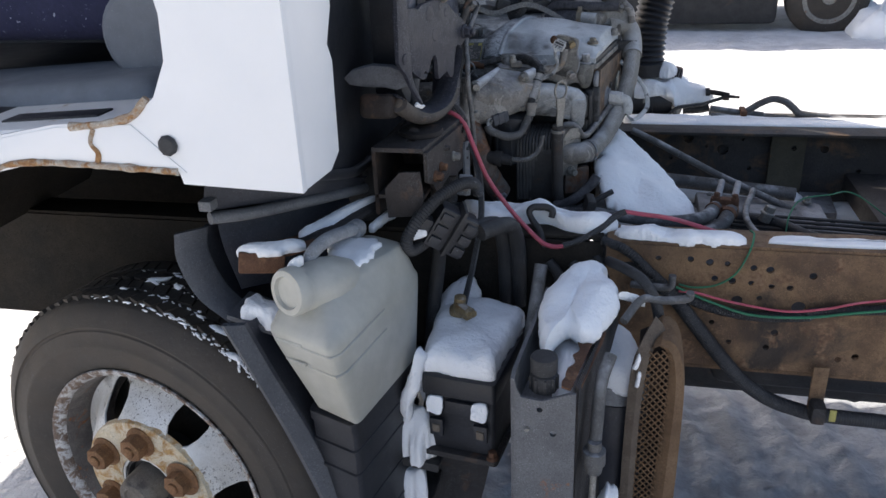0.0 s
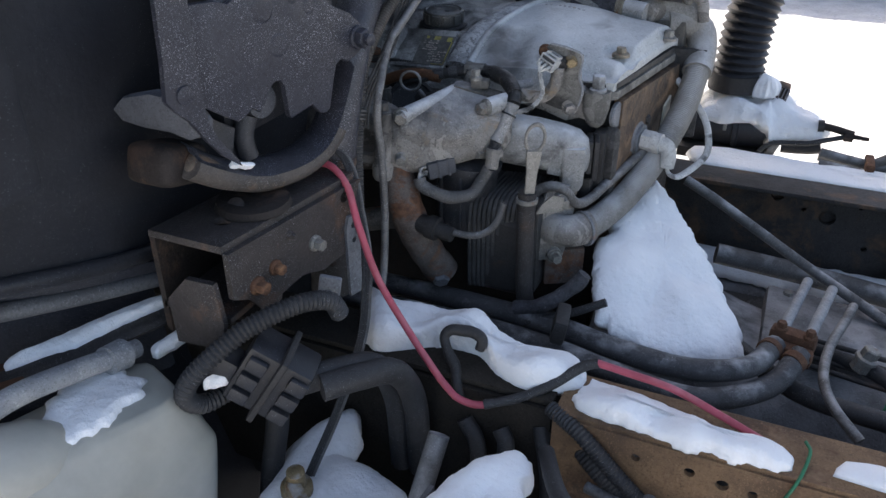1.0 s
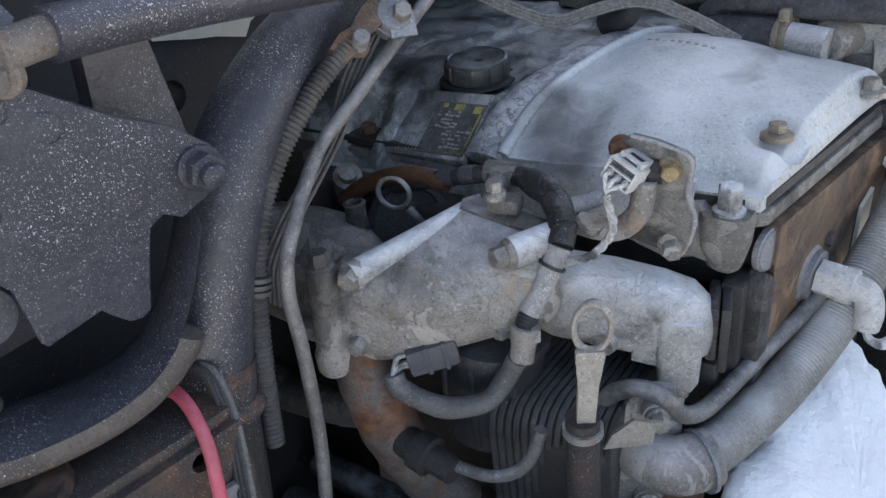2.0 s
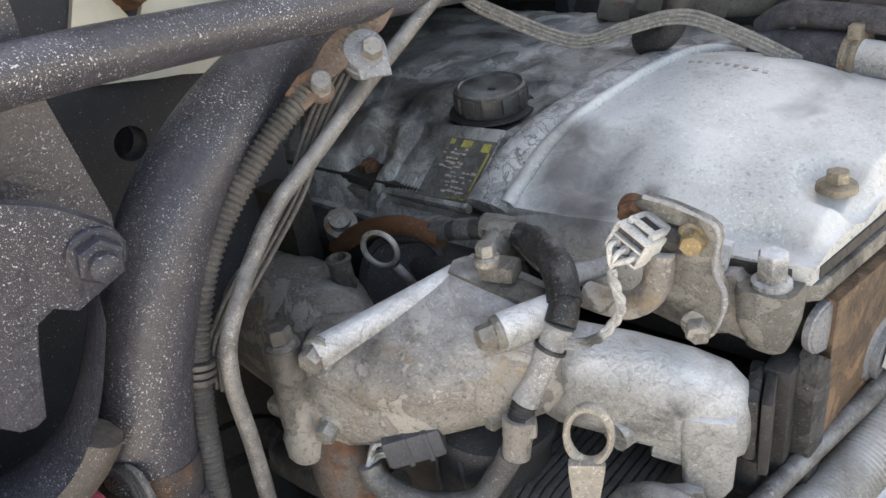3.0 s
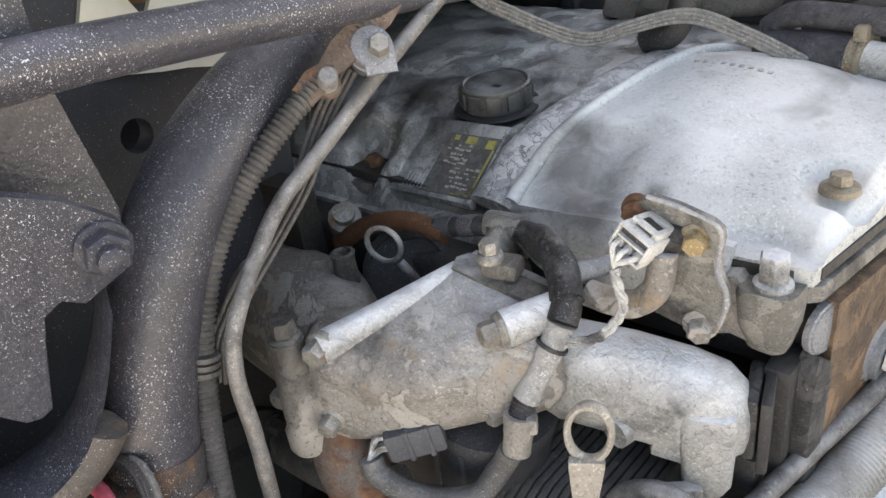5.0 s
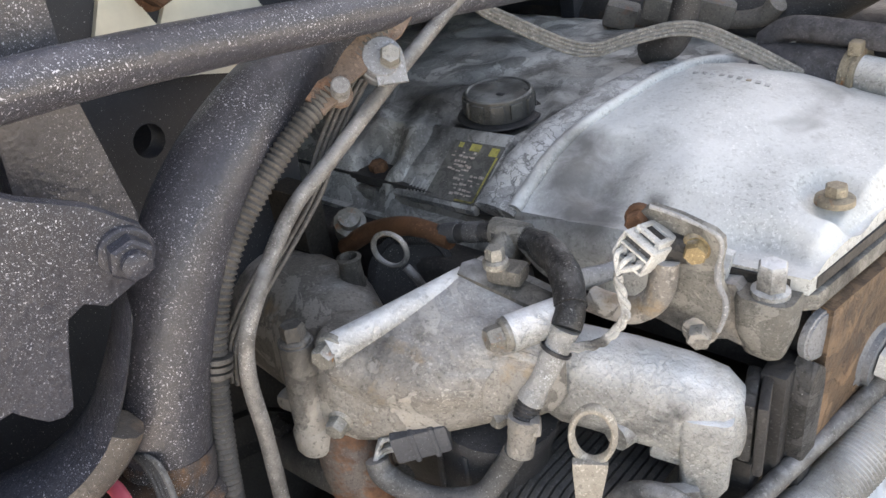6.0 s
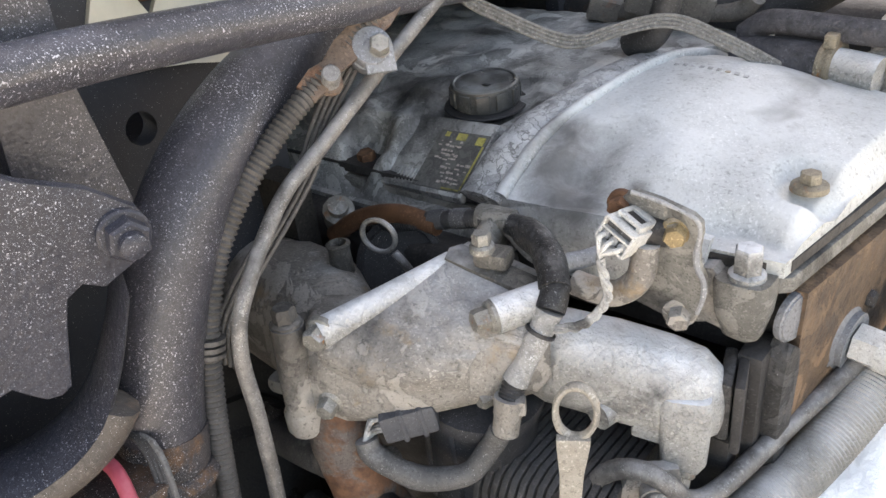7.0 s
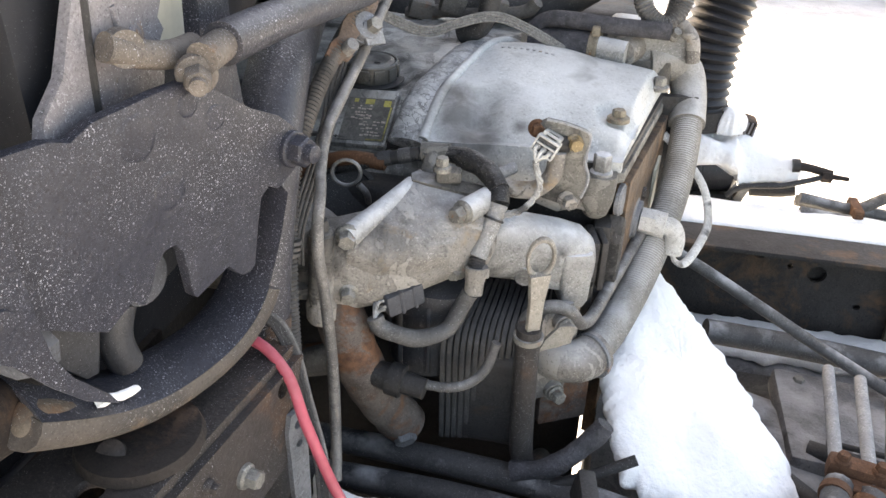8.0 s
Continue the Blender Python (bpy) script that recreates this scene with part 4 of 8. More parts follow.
part("body", box(B(), (0.9, 1.42, 0.55), (1.3, 0.34, 0.1), bev=0.03, seg=3), DARK, ex)
for x in (0.6, 1.1):
    part("strap", box(B(), (x, 1.42, 0.55), (0.03, 0.346, 0.106), bev=0.03, seg=3), BLACKRUST, ex)
cable("exhaust_pipe", [(-0.4, 1.5, 0.42), (0.1, 1.5, 0.44), (0.3, 1.52, 0.45)], 0.03, RUSTPIPE, "rusty exhaust pipe under the gearbox", "pipe")

# ---- front wheel ----
start = made()
def front_wheel():
    c, a = V((-0.64, 0.86, 0.525)), radians(-10)
    n = V((math.sin(a), -math.cos(a), 0))
    u, w = V((math.cos(a), math.sin(a), 0)), V((0, 0, 1))
    spoke = lambda ang: u * math.cos(radians(ang)) + w * math.sin(radians(ang))
    t = thing("front_wheel", (c.x, c.y, GROUND), "steered front wheel with a worn, rusty white rim", "wheel")
    side = [(-0.02, 0.196), (0.0, 0.203), (0.009, 0.222), (0.014, 0.245), (0.0145, 0.247), (0.0145, 0.250), (0.013, 0.252), (0.011, 0.272), (0.0085, 0.274), (0.0085, 0.277), (0.0105, 0.279), (0.002, 0.295), (-0.008, 0.307), (-0.012, 0.309), (-0.024, 0.313)]
    part("tyre", lathe(B(), c, n, [*side, (-0.15, 0.313), (-0.165, 0.305), (-0.185, 0.27), (-0.18, 0.2), (-0.16, 0.19)], 90, close=True), TYRE, t, "worn black tyre with brown patches on its wall")
    rng = random.Random(8)
    for ring, depth in enumerate((0.02, 0.05, 0.08, 0.110)):
        bm = B()
        for k in range(84):
            d = spoke(360 * (k + 0.5 * (ring % 2)) / 84)
            m = Matrix((d, n.cross(d), n)).transposed() @ turn(rng.uniform(12, 22) * (1 if ring % 2 else -1), 0, 0)
            box(bm, c - n * (depth + 0.012) + d * (0.312 + rng.uniform(-0.001, 0.001)), (0.01, 0.0195, 0.025), rot=m)
        part("tread", bm, TYRE, t)
    # drum in near black, so the hand holes look deep in shade
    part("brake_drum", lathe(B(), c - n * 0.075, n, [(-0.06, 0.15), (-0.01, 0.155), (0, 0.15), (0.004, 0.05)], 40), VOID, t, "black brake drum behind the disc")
    rim = part("rim", lathe(B(), c, n, [(-0.012, 0.196), (0.001, 0.2), (0.004, 0.204), (0.0065, 0.203), (0.006, 0.199), (0.001, 0.192), (-0.006, 0.188), (-0.012, 0.1885), (-0.014, 0.196)], 80, close=True), RIMPAINT, t, "chipped white rim flange with rust showing")
    part("barrel", lathe(B(), c, n, [(-0.008, 0.1885), (-0.014, 0.1845), (-0.05, 0.179), (-0.056, 0.17), (-0.1, 0.168), (-0.1, 0.196), (-0.012, 0.196)], 80, close=True), BARREL, rim, "inner barrel of the rim, darkened for shade")
    holes = [(0.139 * math.cos(radians(k)), 0.139 * math.sin(radians(k)), 0.0275) for k in (-5, 56, 117, 178, 239, 300)]
    disc = [(0.176 * math.cos(2 * math.pi * k / 72), 0.176 * math.sin(2 * math.pi * k / 72)) for k in range(72)]
    bm = prism(B(), disc, c - n * 0.052, u, w, 0.004, [*holes, (0, 0, 0.048)])
    bmesh.ops.subdivide_edges(bm, edges=[e for e in bm.edges if e.calc_length() > 0.03], cuts=2, use_grid_fill=True)
    for v_ in bm.verts:
        r = ((v_.co - c) - n * (v_.co - c).dot(n)).length
        f = max(0, min(1, (0.17 - r) / 0.062))
        v_.co += n * 0.062 * (f * f * (3 - 2 * f))
    part("wheel_disc", bm, WHEELPAINT, t, "white wheel disc with hand holes and dark chips", angle=70)
    part("nut_flange", lathe(B(), c, n, [(0.008, 0.05), (0.0155, 0.052), (0.0165, 0.056), (0.0165, 0.108), (0.0145, 0.116), (0.006, 0.119)], 48, close=True), OCHRE, t, "flat seat of the nuts, stained yellow with rust")
    hub = part("hub", lathe(B(), c, n, [(-0.06, 0.049), (0.0, 0.048), (0.01, 0.046), (0.011, 0.043), (0.0, 0.041)], 40), DARK, t, "dark greasy hub")
    part("hub_cap", lathe(B(), c, n, [(0.0, 0.034), (0.03, 0.033), (0.045, 0.03), (0.05, 0.026), (0.05, 0.018), (0.047, 0.016), (0.047, 0.002)], 36), HUBCAP, hub, "dusty brown grease cap")
    for k in range(6):
        p = c + n * 0.017 + spoke(26 + 60 * k) * 0.086
        nut = part("nut", bolt(B(), p, n, 0.034, 1.0, 0.62), NUTRUST, t, "rusted wheel nut")
        part("stud", lathe(B(), p, n, [(0.01, 0.0095), (0.028, 0.0095), (0.03, 0.006)], 14), NUTRUST, nut)
    part("nut_washer", lathe(B(), c + n * 0.017 + spoke(26) * 0.086, n, [(0, 0.02), (0.003, 0.03), (0.004, 0.028), (0.006, 0.018)], 24), NUTRUST, t)


front_wheel()
snowrng = random.Random(5)
bm = B()
c0, n0 = V((-0.64, 0.86, 0.525)), V((math.sin(radians(-10)), -math.cos(radians(-10)), 0))
for k in range(620):
    ang = snowrng.triangular(-0.1, 1.75, 0.75)
    d = V((math.cos(radians(-10)), math.sin(radians(-10)), 0)) * math.cos(ang) + V((0, 0, 1)) * math.sin(ang)
    p = c0 + d * snowrng.uniform(0.313, 0.321) - n0 * (snowrng.choice((0.012, 0.041, 0.073, 0.105)) + snowrng.uniform(-0.004, 0.006))
    r = snowrng.uniform(0.001, 0.0024) if k % 24 else snowrng.uniform(0.004, 0.007)
    m = Matrix.Translation(p) @ Matrix((d, n0.cross(d), n0)).transposed().to_4x4() @ turn(snowrng.uniform(-40, 40), 0, 0).to_4x4() @ Matrix.Diagonal((0.7, snowrng.uniform(1, 4), 0.9, 1))
    got = bmesh.ops.create_icosphere(bm, subdivisions=1, radius=r, matrix=m)["verts"]
    for v_ in got:
        v_.co += V((snowrng.uniform(-1, 1), snowrng.uniform(-1, 1), snowrng.uniform(-1, 1))) * r * 0.35
solo("tread_snow", bm, SNOW, "crumbs of snow caught in the tyre tread", "snow", kind="stuff", angle=180)

# mudguard behind the wheel
def arch_strip(path, y0, y1, thick):
    """A bent sheet along path (x, z), from y0 to y1."""
    line, _ = curve([(x, 0, z) for x, z in path], 40)
    rings = []
    for i, p in enumerate(line):
        d = (line[min(i + 1, 39)] - line[max(i - 1, 0)]).normalized()
        q = V((-d.z, 0, d.x)) * thick
        rings.append([V((p.x, y0, p.z)), V((p.x, y1, p.z)), V((p.x, y1, p.z)) + q, V((p.x, y0, p.z)) + q])
    return skin(B(), rings)


def sheet(columns, thick, n=24):
    """A bent sheet through lines of points, thick towards +y."""
    rows = list(zip(*[curve(c_, n)[0] for c_ in columns]))
    push = V((0, thick, 0))
    return skin(B(), [[*r, *[p + push for p in reversed(r)]] for r in rows])


GUARD = [(-0.66, 1.03), (-0.58, 1.015), (-0.515, 0.965), (-0.455, 0.87), (-0.425, 0.80), (-0.39, 0.68), (-0.345, 0.56), (-0.31, 0.46), (-0.29, 0.36)]
mg = thing("mudguard", (-0.4, 0.95, 0.6), "black plastic mudguard behind the front wheel", "mudguard")
part("sheet", arch_strip([(x + 0.02, z + 0.004) for x, z in GUARD[4:]], 0.88, 1.2, 0.006), PLASTIC, mg)
part("upper_lip", sheet([[(-0.503, 0.835, 0.967), (-0.506, 0.835, 0.928), (-0.487, 0.835, 0.877), (-0.447, 0.835, 0.841)],
                         [(-0.492, 0.842, 0.968), (-0.496, 0.842, 0.93), (-0.477, 0.842, 0.88), (-0.438, 0.842, 0.843)],
                         [(-0.476, 0.87, 0.964), (-0.482, 0.87, 0.929), (-0.464, 0.87, 0.878), (-0.43, 0.87, 0.842)]], 0.006), GREYPLASTIC, mg, "faded grey rolled edge")
part("upper_panel", sheet([[(-0.48, 0.872, 0.966), (-0.486, 0.872, 0.929), (-0.468, 0.872, 0.874), (-0.437, 0.872, 0.837)],
                           [(-0.485, 0.93, 0.945), (-0.48, 0.93, 0.905), (-0.46, 0.93, 0.845), (-0.44, 0.93, 0.8)],
                           [(-0.509, 1.0, 0.915), (-0.475, 1.0, 0.88), (-0.45, 1.0, 0.80), (-0.44, 1.0, 0.742)]], 0.006), BLUEPLASTIC, mg, "dark bluish inner panel")
part("lower_lip", sheet([[(-0.431, 0.788, 0.865), (-0.401, 0.788, 0.795), (-0.362, 0.788, 0.699), (-0.325, 0.788, 0.59), (-0.297, 0.788, 0.49), (-0.28, 0.788, 0.4)],
                         [(-0.424, 0.783, 0.868), (-0.394, 0.783, 0.798), (-0.354, 0.783, 0.702), (-0.316, 0.783, 0.591), (-0.288, 0.783, 0.492), (-0.27, 0.783, 0.4)],
                         [(-0.405, 0.8, 0.861), (-0.376, 0.8, 0.79), (-0.334, 0.8, 0.695), (-0.296, 0.8, 0.581), (-0.267, 0.8, 0.481), (-0.25, 0.8, 0.39)]], 0.008), GREYPLASTIC, mg, "faded grey rolled edge")
part("lower_panel", sheet([[(-0.407, 0.804, 0.859), (-0.378, 0.804, 0.788), (-0.336, 0.804, 0.693), (-0.298, 0.804, 0.579), (-0.269, 0.804, 0.481), (-0.25, 0.804, 0.39)],
                           [(-0.39, 0.9, 0.84), (-0.36, 0.9, 0.76), (-0.33, 0.9, 0.66), (-0.3, 0.9, 0.55), (-0.275, 0.9, 0.45), (-0.26, 0.9, 0.38)]], 0.006), BLUEPLASTIC, mg)
part("step_plate", box(B(), (-0.41, 0.86, 0.845), (0.07, 0.07, 0.008), rot=turn(0, 18, 0), bev=0.003), GREYPLASTIC, mg)
lump("snow_patch", [(-0.425, 0.83, 0.853), (-0.38, 0.826, 0.845), (-0.368, 0.84, 0.845), (-0.385, 0.865, 0.848), (-0.4, 0.86, 0.852), (-0.42, 0.87, 0.856)], 0.022, label="lump of snow on the mudguard", rough=0.012, p=4)

settle(start, (-0.031, 0.045, -0.074), 1.065, (-0.64, 0.86, 0.525))

# ---- washer tank ----
start = made()
def quad_ring(cs, z, k=0.22):
    """A rounded four-sided ring at height z."""
    out = []
    for i in range(4):
        a, b_, c_ = V((*cs[i - 1], z)), V((*cs[i], z)), V((*cs[(i + 1) % 4], z))
        for t in (0.0, 0.25, 0.5, 0.75, 1.0):
            p, q = b_.lerp(a, k * (1 - t)), b_.lerp(c_, k * t)
            out.append(p.lerp(q, t))
    return out


wt = thing("washer_tank", (-0.29, 0.9, 0.71), "yellowed translucent plastic washer tank with snow on top", "tank")
LOW = [(-0.325, 0.825), (-0.258, 0.795), (-0.218, 0.98), (-0.285, 1.015)]
MID = [(-0.378, 0.822), (-0.27, 0.776), (-0.212, 1.0), (-0.31, 1.035)]
TOP = [(-0.355, 0.856), (-0.29, 0.842), (-0.226, 0.985), (-0.30, 1.015)]
mix2 = lambda p, q, f: [(a[0] + (b[0] - a[0]) * f, a[1] + (b[1] - a[1]) * f) for a, b in zip(p, q)]
rings = [quad_ring(mix2(LOW, MID, -0.2), 0.713, 0.1), quad_ring(LOW, 0.718, 0.12)]
for z, f in ((0.73, 0.1), (0.76, 0.38), (0.79, 0.66), (0.82, 0.92), (0.834, 1.0), (0.84, 0.99)):
    rings.append(quad_ring(mix2(LOW, MID, f), z, 0.11))
for z, f in ((0.848, 0.14), (0.862, 0.38), (0.876, 0.66), (0.887, 0.9), (0.893, 1.08), (0.895, 1.3)):
    rings.append(quad_ring(mix2(MID, TOP, f), z, 0.14 + 0.08 * f))
part("body", skin(B(), rings), TANK, wt, angle=60)
for z, f in ((0.826, 0.94), (0.796, 0.7)):
    ring = [p for p in quad_ring(mix2(LOW, MID, f), z, 0.11)]
    part("rib", tube(B(), [V((-0.335, 0.805, z + 0.006)).lerp(ring[5], 0.3), ring[4], *ring[5:10], ring[9].lerp(ring[10], 0.55) + V((0, 0, 0.008))], 0.0022, seg=8), TANK, wt)
part("neck", lathe(B(), (-0.315, 0.85, 0.888), (-0.42, -0.87, 0.2), [(-0.08, 0.012), (-0.065, 0.026), (-0.04, 0.034), (-0.015, 0.0365), (0.005, 0.034), (0.015, 0.029), (0.032, 0.0285)], 36), TANK, wt, angle=60)
cap = part("cap", lathe(B(), (-0.3265, 0.824, 0.897), (-0.44, -0.87, 0.12), [(0, 0.02), (0, 0.0305), (0.003, 0.0315), (0.014, 0.0315), (0.019, 0.029), (0.02, 0.022), (0.015, 0.020), (0.015, 0.002)], 36), TANK, wt, "round screw cap with a dished middle")
part("filler_pipe", tube(B(), [(-0.328, 0.86, 0.9), (-0.322, 0.87, 0.925), (-0.312, 0.9, 0.932), (-0.305, 0.95, 0.922), (-0.302, 0.985, 0.912)], 0.0095), FROSTGREY, wt, "frosted grey filler pipe")
part("filler_end", lathe(B(), (-0.302, 0.975, 0.914), (0, 1, -0.25), [(0, 0.013), (0.02, 0.014), (0.022, 0.009), (0.035, 0.009)], 16), FROSTGREY, wt)
lump("snow_patch", [(-0.333, 0.952, 0.892), (-0.315, 0.985, 0.892), (-0.285, 0.99, 0.892), (-0.262, 0.964, 0.892), (-0.266, 0.918, 0.892), (-0.284, 0.888, 0.89), (-0.315, 0.915, 0.892)], 0.014, label="patch of snow on the washer tank", rough=0.012, p=4)
lump("snow_patch", [(-0.35, 0.835, 0.905), (-0.335, 0.83, 0.925), (-0.32, 0.845, 0.93), (-0.34, 0.86, 0.915)], 0.01, label="snow caught beside the filler cap", rough=0.01)
sb = thing("tank_support", (-0.28, 0.9, 0.36), "black plastic box that carries the washer tank", "support")
CARR = [(-0.335, 0.828), (-0.262, 0.80), (-0.222, 0.985), (-0.30, 1.015)]
part("box", skin(B(), [quad_ring(mix2(CARR, [(-0.28, 0.91)] * 4, -f), z, 0.1) for z, f in ((0.36, 0.0), (0.55, 0.0), (0.695, 0.0), (0.697, 0.04), (0.711, 0.04), (0.7115, 0.0))]), PLASTIC, sb)
for z in (0.5, 0.56, 0.62, 0.66):
    part("rib", skin(B(), [quad_ring(mix2(CARR, [(-0.28, 0.91)] * 4, -f), z + d, 0.1) for d, f in ((0, 0.0), (0.001, 0.03), (0.005, 0.03), (0.006, 0.0))]), PLASTIC, sb)
rb = thing("rust_bracket", (-0.38, 0.88, 0.93), "rusty angle bracket with snow on it", "bracket")
part("angle", box(B(), (-0.395, 0.872, 0.912), (0.06, 0.03, 0.03), rot=turn(0, 8, 25), bev=0.004), RUSTY, rb)
part("tongue", box(B(), (-0.36, 0.91, 0.918), (0.05, 0.05, 0.006), rot=turn(0, 0, 40), bev=0.002), RUSTY, rb)
part("bar", tube(B(), [(-0.375, 0.89, 0.915), (-0.34, 0.95, 0.918), (-0.305, 1.03, 0.918), (-0.29, 1.09, 0.915)], 0.012, flat=0.5), BLACKRUST, rb)
lump("snow_patch", [(-0.42, 0.855, 0.928), (-0.38, 0.86, 0.928), (-0.345, 0.885, 0.926), (-0.35, 0.9, 0.926), (-0.385, 0.882, 0.928), (-0.415, 0.87, 0.928)], 0.009, label="snow on the rusty bracket", rough=0.006)
lump("snow_strip", [(-0.358, 0.925, 0.923), (-0.33, 0.97, 0.924), (-0.31, 1.03, 0.924), (-0.295, 1.075, 0.922), (-0.304, 1.08, 0.922), (-0.325, 1.04, 0.924), (-0.345, 0.98, 0.924), (-0.365, 0.935, 0.923)], 0.008, label="strip of snow along the dark bar", rough=0.004)
lump("snow_strip", [(-0.285, 1.015, 0.9), (-0.272, 1.05, 0.902), (-0.262, 1.08, 0.905), (-0.27, 1.085, 0.905), (-0.283, 1.055, 0.902), (-0.293, 1.02, 0.9)], 0.008, label="strip of snow beside the dark bar", rough=0.004)

settle(start, (-0.008, 0.023, -0.032), 1.04, (-0.29, 0.9, 0.8))

# ---- battery ----
start = made()
bt = thing("battery", (-0.145, 1.03, 0.55), "black battery box covered in snow", "battery")
BAT = [(-0.212, 0.945), (-0.1, 0.93), (-0.072, 1.122), (-0.185, 1.138)]
BATC = [(-0.142, 1.034)] * 4
part("case", skin(B(), [quad_ring(mix2(BAT, BATC, f), z, 0.06) for z, f in ((0.562, 0.1), (0.566, 0.09), (0.63, 0.06), (0.632, 0.02), (0.664, 0.02))]), PLASTIC, bt)
part("lid", skin(B(), [quad_ring(mix2(BAT, BATC, f), z, 0.06) for z, f in ((0.664, 0.0), (0.666, -0.02), (0.69, -0.02), (0.696, 0.0), (0.698, 0.05))]), PLASTIC, bt)
for x, y in ((-0.19, 0.941), (-0.122, 0.932)):
    l = part("latch", box(B(), (x, y - 0.004, 0.612), (0.022, 0.008, 0.03), rot=turn(0, 0, -8), bev=0.003), PLASTIC, bt, "moulded latch")
    part("latch_slot", box(B(), (x, y - 0.0075, 0.612), (0.012, 0.006, 0.014), rot=turn(0, 0, -8), bev=0.002), TAN, l)
part("front_rib", box(B(), (-0.155, 0.934, 0.65), (0.04, 0.006, 0.022), rot=turn(0, 0, -8), bev=0.002), PLASTIC, bt)
part("tray", skin(B(), [quad_ring(mix2(BAT, BATC, f), z, 0.05) for z, f in ((0.552, 0.0), (0.553, -0.03), (0.562, -0.03), (0.563, 0.0))]), BLACKRUST, bt)
part("hanger", prism(B(), [(-0.2, 0.552), (-0.11, 0.552), (-0.15, 0.36), (-0.27, 0.36)], (0, 1.02, 0), (1, 0, 0), (0, 0, 1), 0.01, bev=0.003), BLACKRUST, bt)
part("hold_down_bolt", bolt(B(), (-0.106, 0.935, 0.565), (0, 0, 1)), RUSTY, bt)
term = part("terminal", lathe(B(), (-0.177, 1.06, 0.722), (0.1, -0.1, 1), [(0, 0.006), (0, 0.016), (0.026, 0.016), (0.03, 0.01), (0.048, 0.009), (0.05, 0.003)], 18), BRASS, bt, "corroded brass terminal clamp")
part("clamp_ear", box(B(), (-0.165, 1.044, 0.752), (0.03, 0.014, 0.018), rot=turn(0, 10, -35), bev=0.003), BRASS, term)
part("clamp_bolt", bolt(B(), (-0.153, 1.034, 0.755), (0.7, -0.7, 0.2), 0.011), BRASS, term)
lump("snow_cap", [(-0.208, 0.952, 0.696), (-0.15, 0.944, 0.696), (-0.104, 0.938, 0.696), (-0.1, 0.96, 0.696), (-0.09, 1.03, 0.696), (-0.078, 1.1, 0.696), (-0.09, 1.122, 0.696), (-0.14, 1.13, 0.696), (-0.2, 1.13, 0.696), (-0.216, 1.06, 0.696), (-0.214, 0.99, 0.696)], 0.042, label="thick cap of snow on the battery", p=4.2, amp=0.12, n=110, rings=14, rough=0.004)
lump("snow_patch", [(-0.21, 1.05, 0.7), (-0.175, 1.1, 0.71), (-0.16, 1.17, 0.72), (-0.19, 1.19, 0.72), (-0.225, 1.12, 0.71)], 0.03, label="bluish snow behind the battery", rough=0.01)
lump("snow_patch", [(-0.214, 0.95, 0.74), (-0.226, 0.95, 0.7), (-0.244, 0.95, 0.66), (-0.247, 0.95, 0.625), (-0.233, 0.945, 0.606), (-0.228, 0.945, 0.64), (-0.216, 0.945, 0.68), (-0.205, 0.95, 0.72)], 0.014, up=(-0.2, -1, 0.2), label="snow clinging to the battery's side", rough=0.006)
ledge = thing("battery_carrier", (-0.235, 0.97, 0.45), "dark frame bars beside the battery with snow on them", "frame")
part("bar", box(B(), (-0.23, 0.985, 0.535), (0.08, 0.1, 0.016), rot=turn(0, 8, 0), bev=0.004), DARK, ledge)
part("bar", box(B(), (-0.24, 0.985, 0.462), (0.07, 0.1, 0.016), rot=turn(0, 8, 0), bev=0.004), DARK, ledge)
part("post", box(B(), (-0.215, 1.04, 0.48), (0.03, 0.03, 0.24), rot=turn(12, 0, 0), bev=0.004), DARK, ledge)
lump("snow_patch", [(-0.262, 0.94, 0.545), (-0.235, 0.935, 0.543), (-0.206, 0.935, 0.545), (-0.197, 0.95, 0.545), (-0.21, 0.98, 0.548), (-0.25, 0.985, 0.548)], 0.07, label="lump of snow beside the battery", rough=0.014, p=3.2, amp=0.4)
lump("snow_patch", [(-0.262, 0.94, 0.475), (-0.235, 0.935, 0.473), (-0.217, 0.94, 0.473), (-0.22, 0.97, 0.475), (-0.25, 0.98, 0.475)], 0.05, label="lump of snow beside the battery", rough=0.014, p=3.2, amp=0.4)
for x, y in ((-0.192, 0.938), (-0.124, 0.928)):
    lump("snow_patch", [(x - 0.011, y - 0.003, 0.64), (x + 0.01, y - 0.005, 0.638), (x + 0.012, y, 0.664), (x - 0.01, y + 0.002, 0.662)], 0.004, up=(0, -0.9, 0.3), label="small square of snow over a battery latch", p=6, rough=0.002)

settle(start, (0.007, 0.008, -0.02), 1.02, (-0.145, 1.03, 0.63))

# ---- channel bracket with a rubber cap, and the mesh guard ----
start = made()
ch = thing("channel_bracket", (0.0, 0.95, 0.4), "grey steel channel full of snow, rusty at its edge", "bracket")
part("front_plate", prism(B(), [(-0.057, 0.4), (0.022, 0.4), (0.021, 0.779), (0.012, 0.778), (-0.02, 0.765), (-0.046, 0.768), (-0.052, 0.78), (-0.054, 0.796)], (0, 0.818, 0), (1, 0, 0), (0, 0, 1), 0.005, [(-0.023, 0.752, 0.0038), (-0.039, 0.722, 0.0038), (-0.006, 0.717, 0.0042)]), CHANNELGREY, ch)
part("rivet", bolt(B(), (-0.039, 0.8165, 0.722), (0, -1, 0), 0.006, 1.0), STEEL, ch)
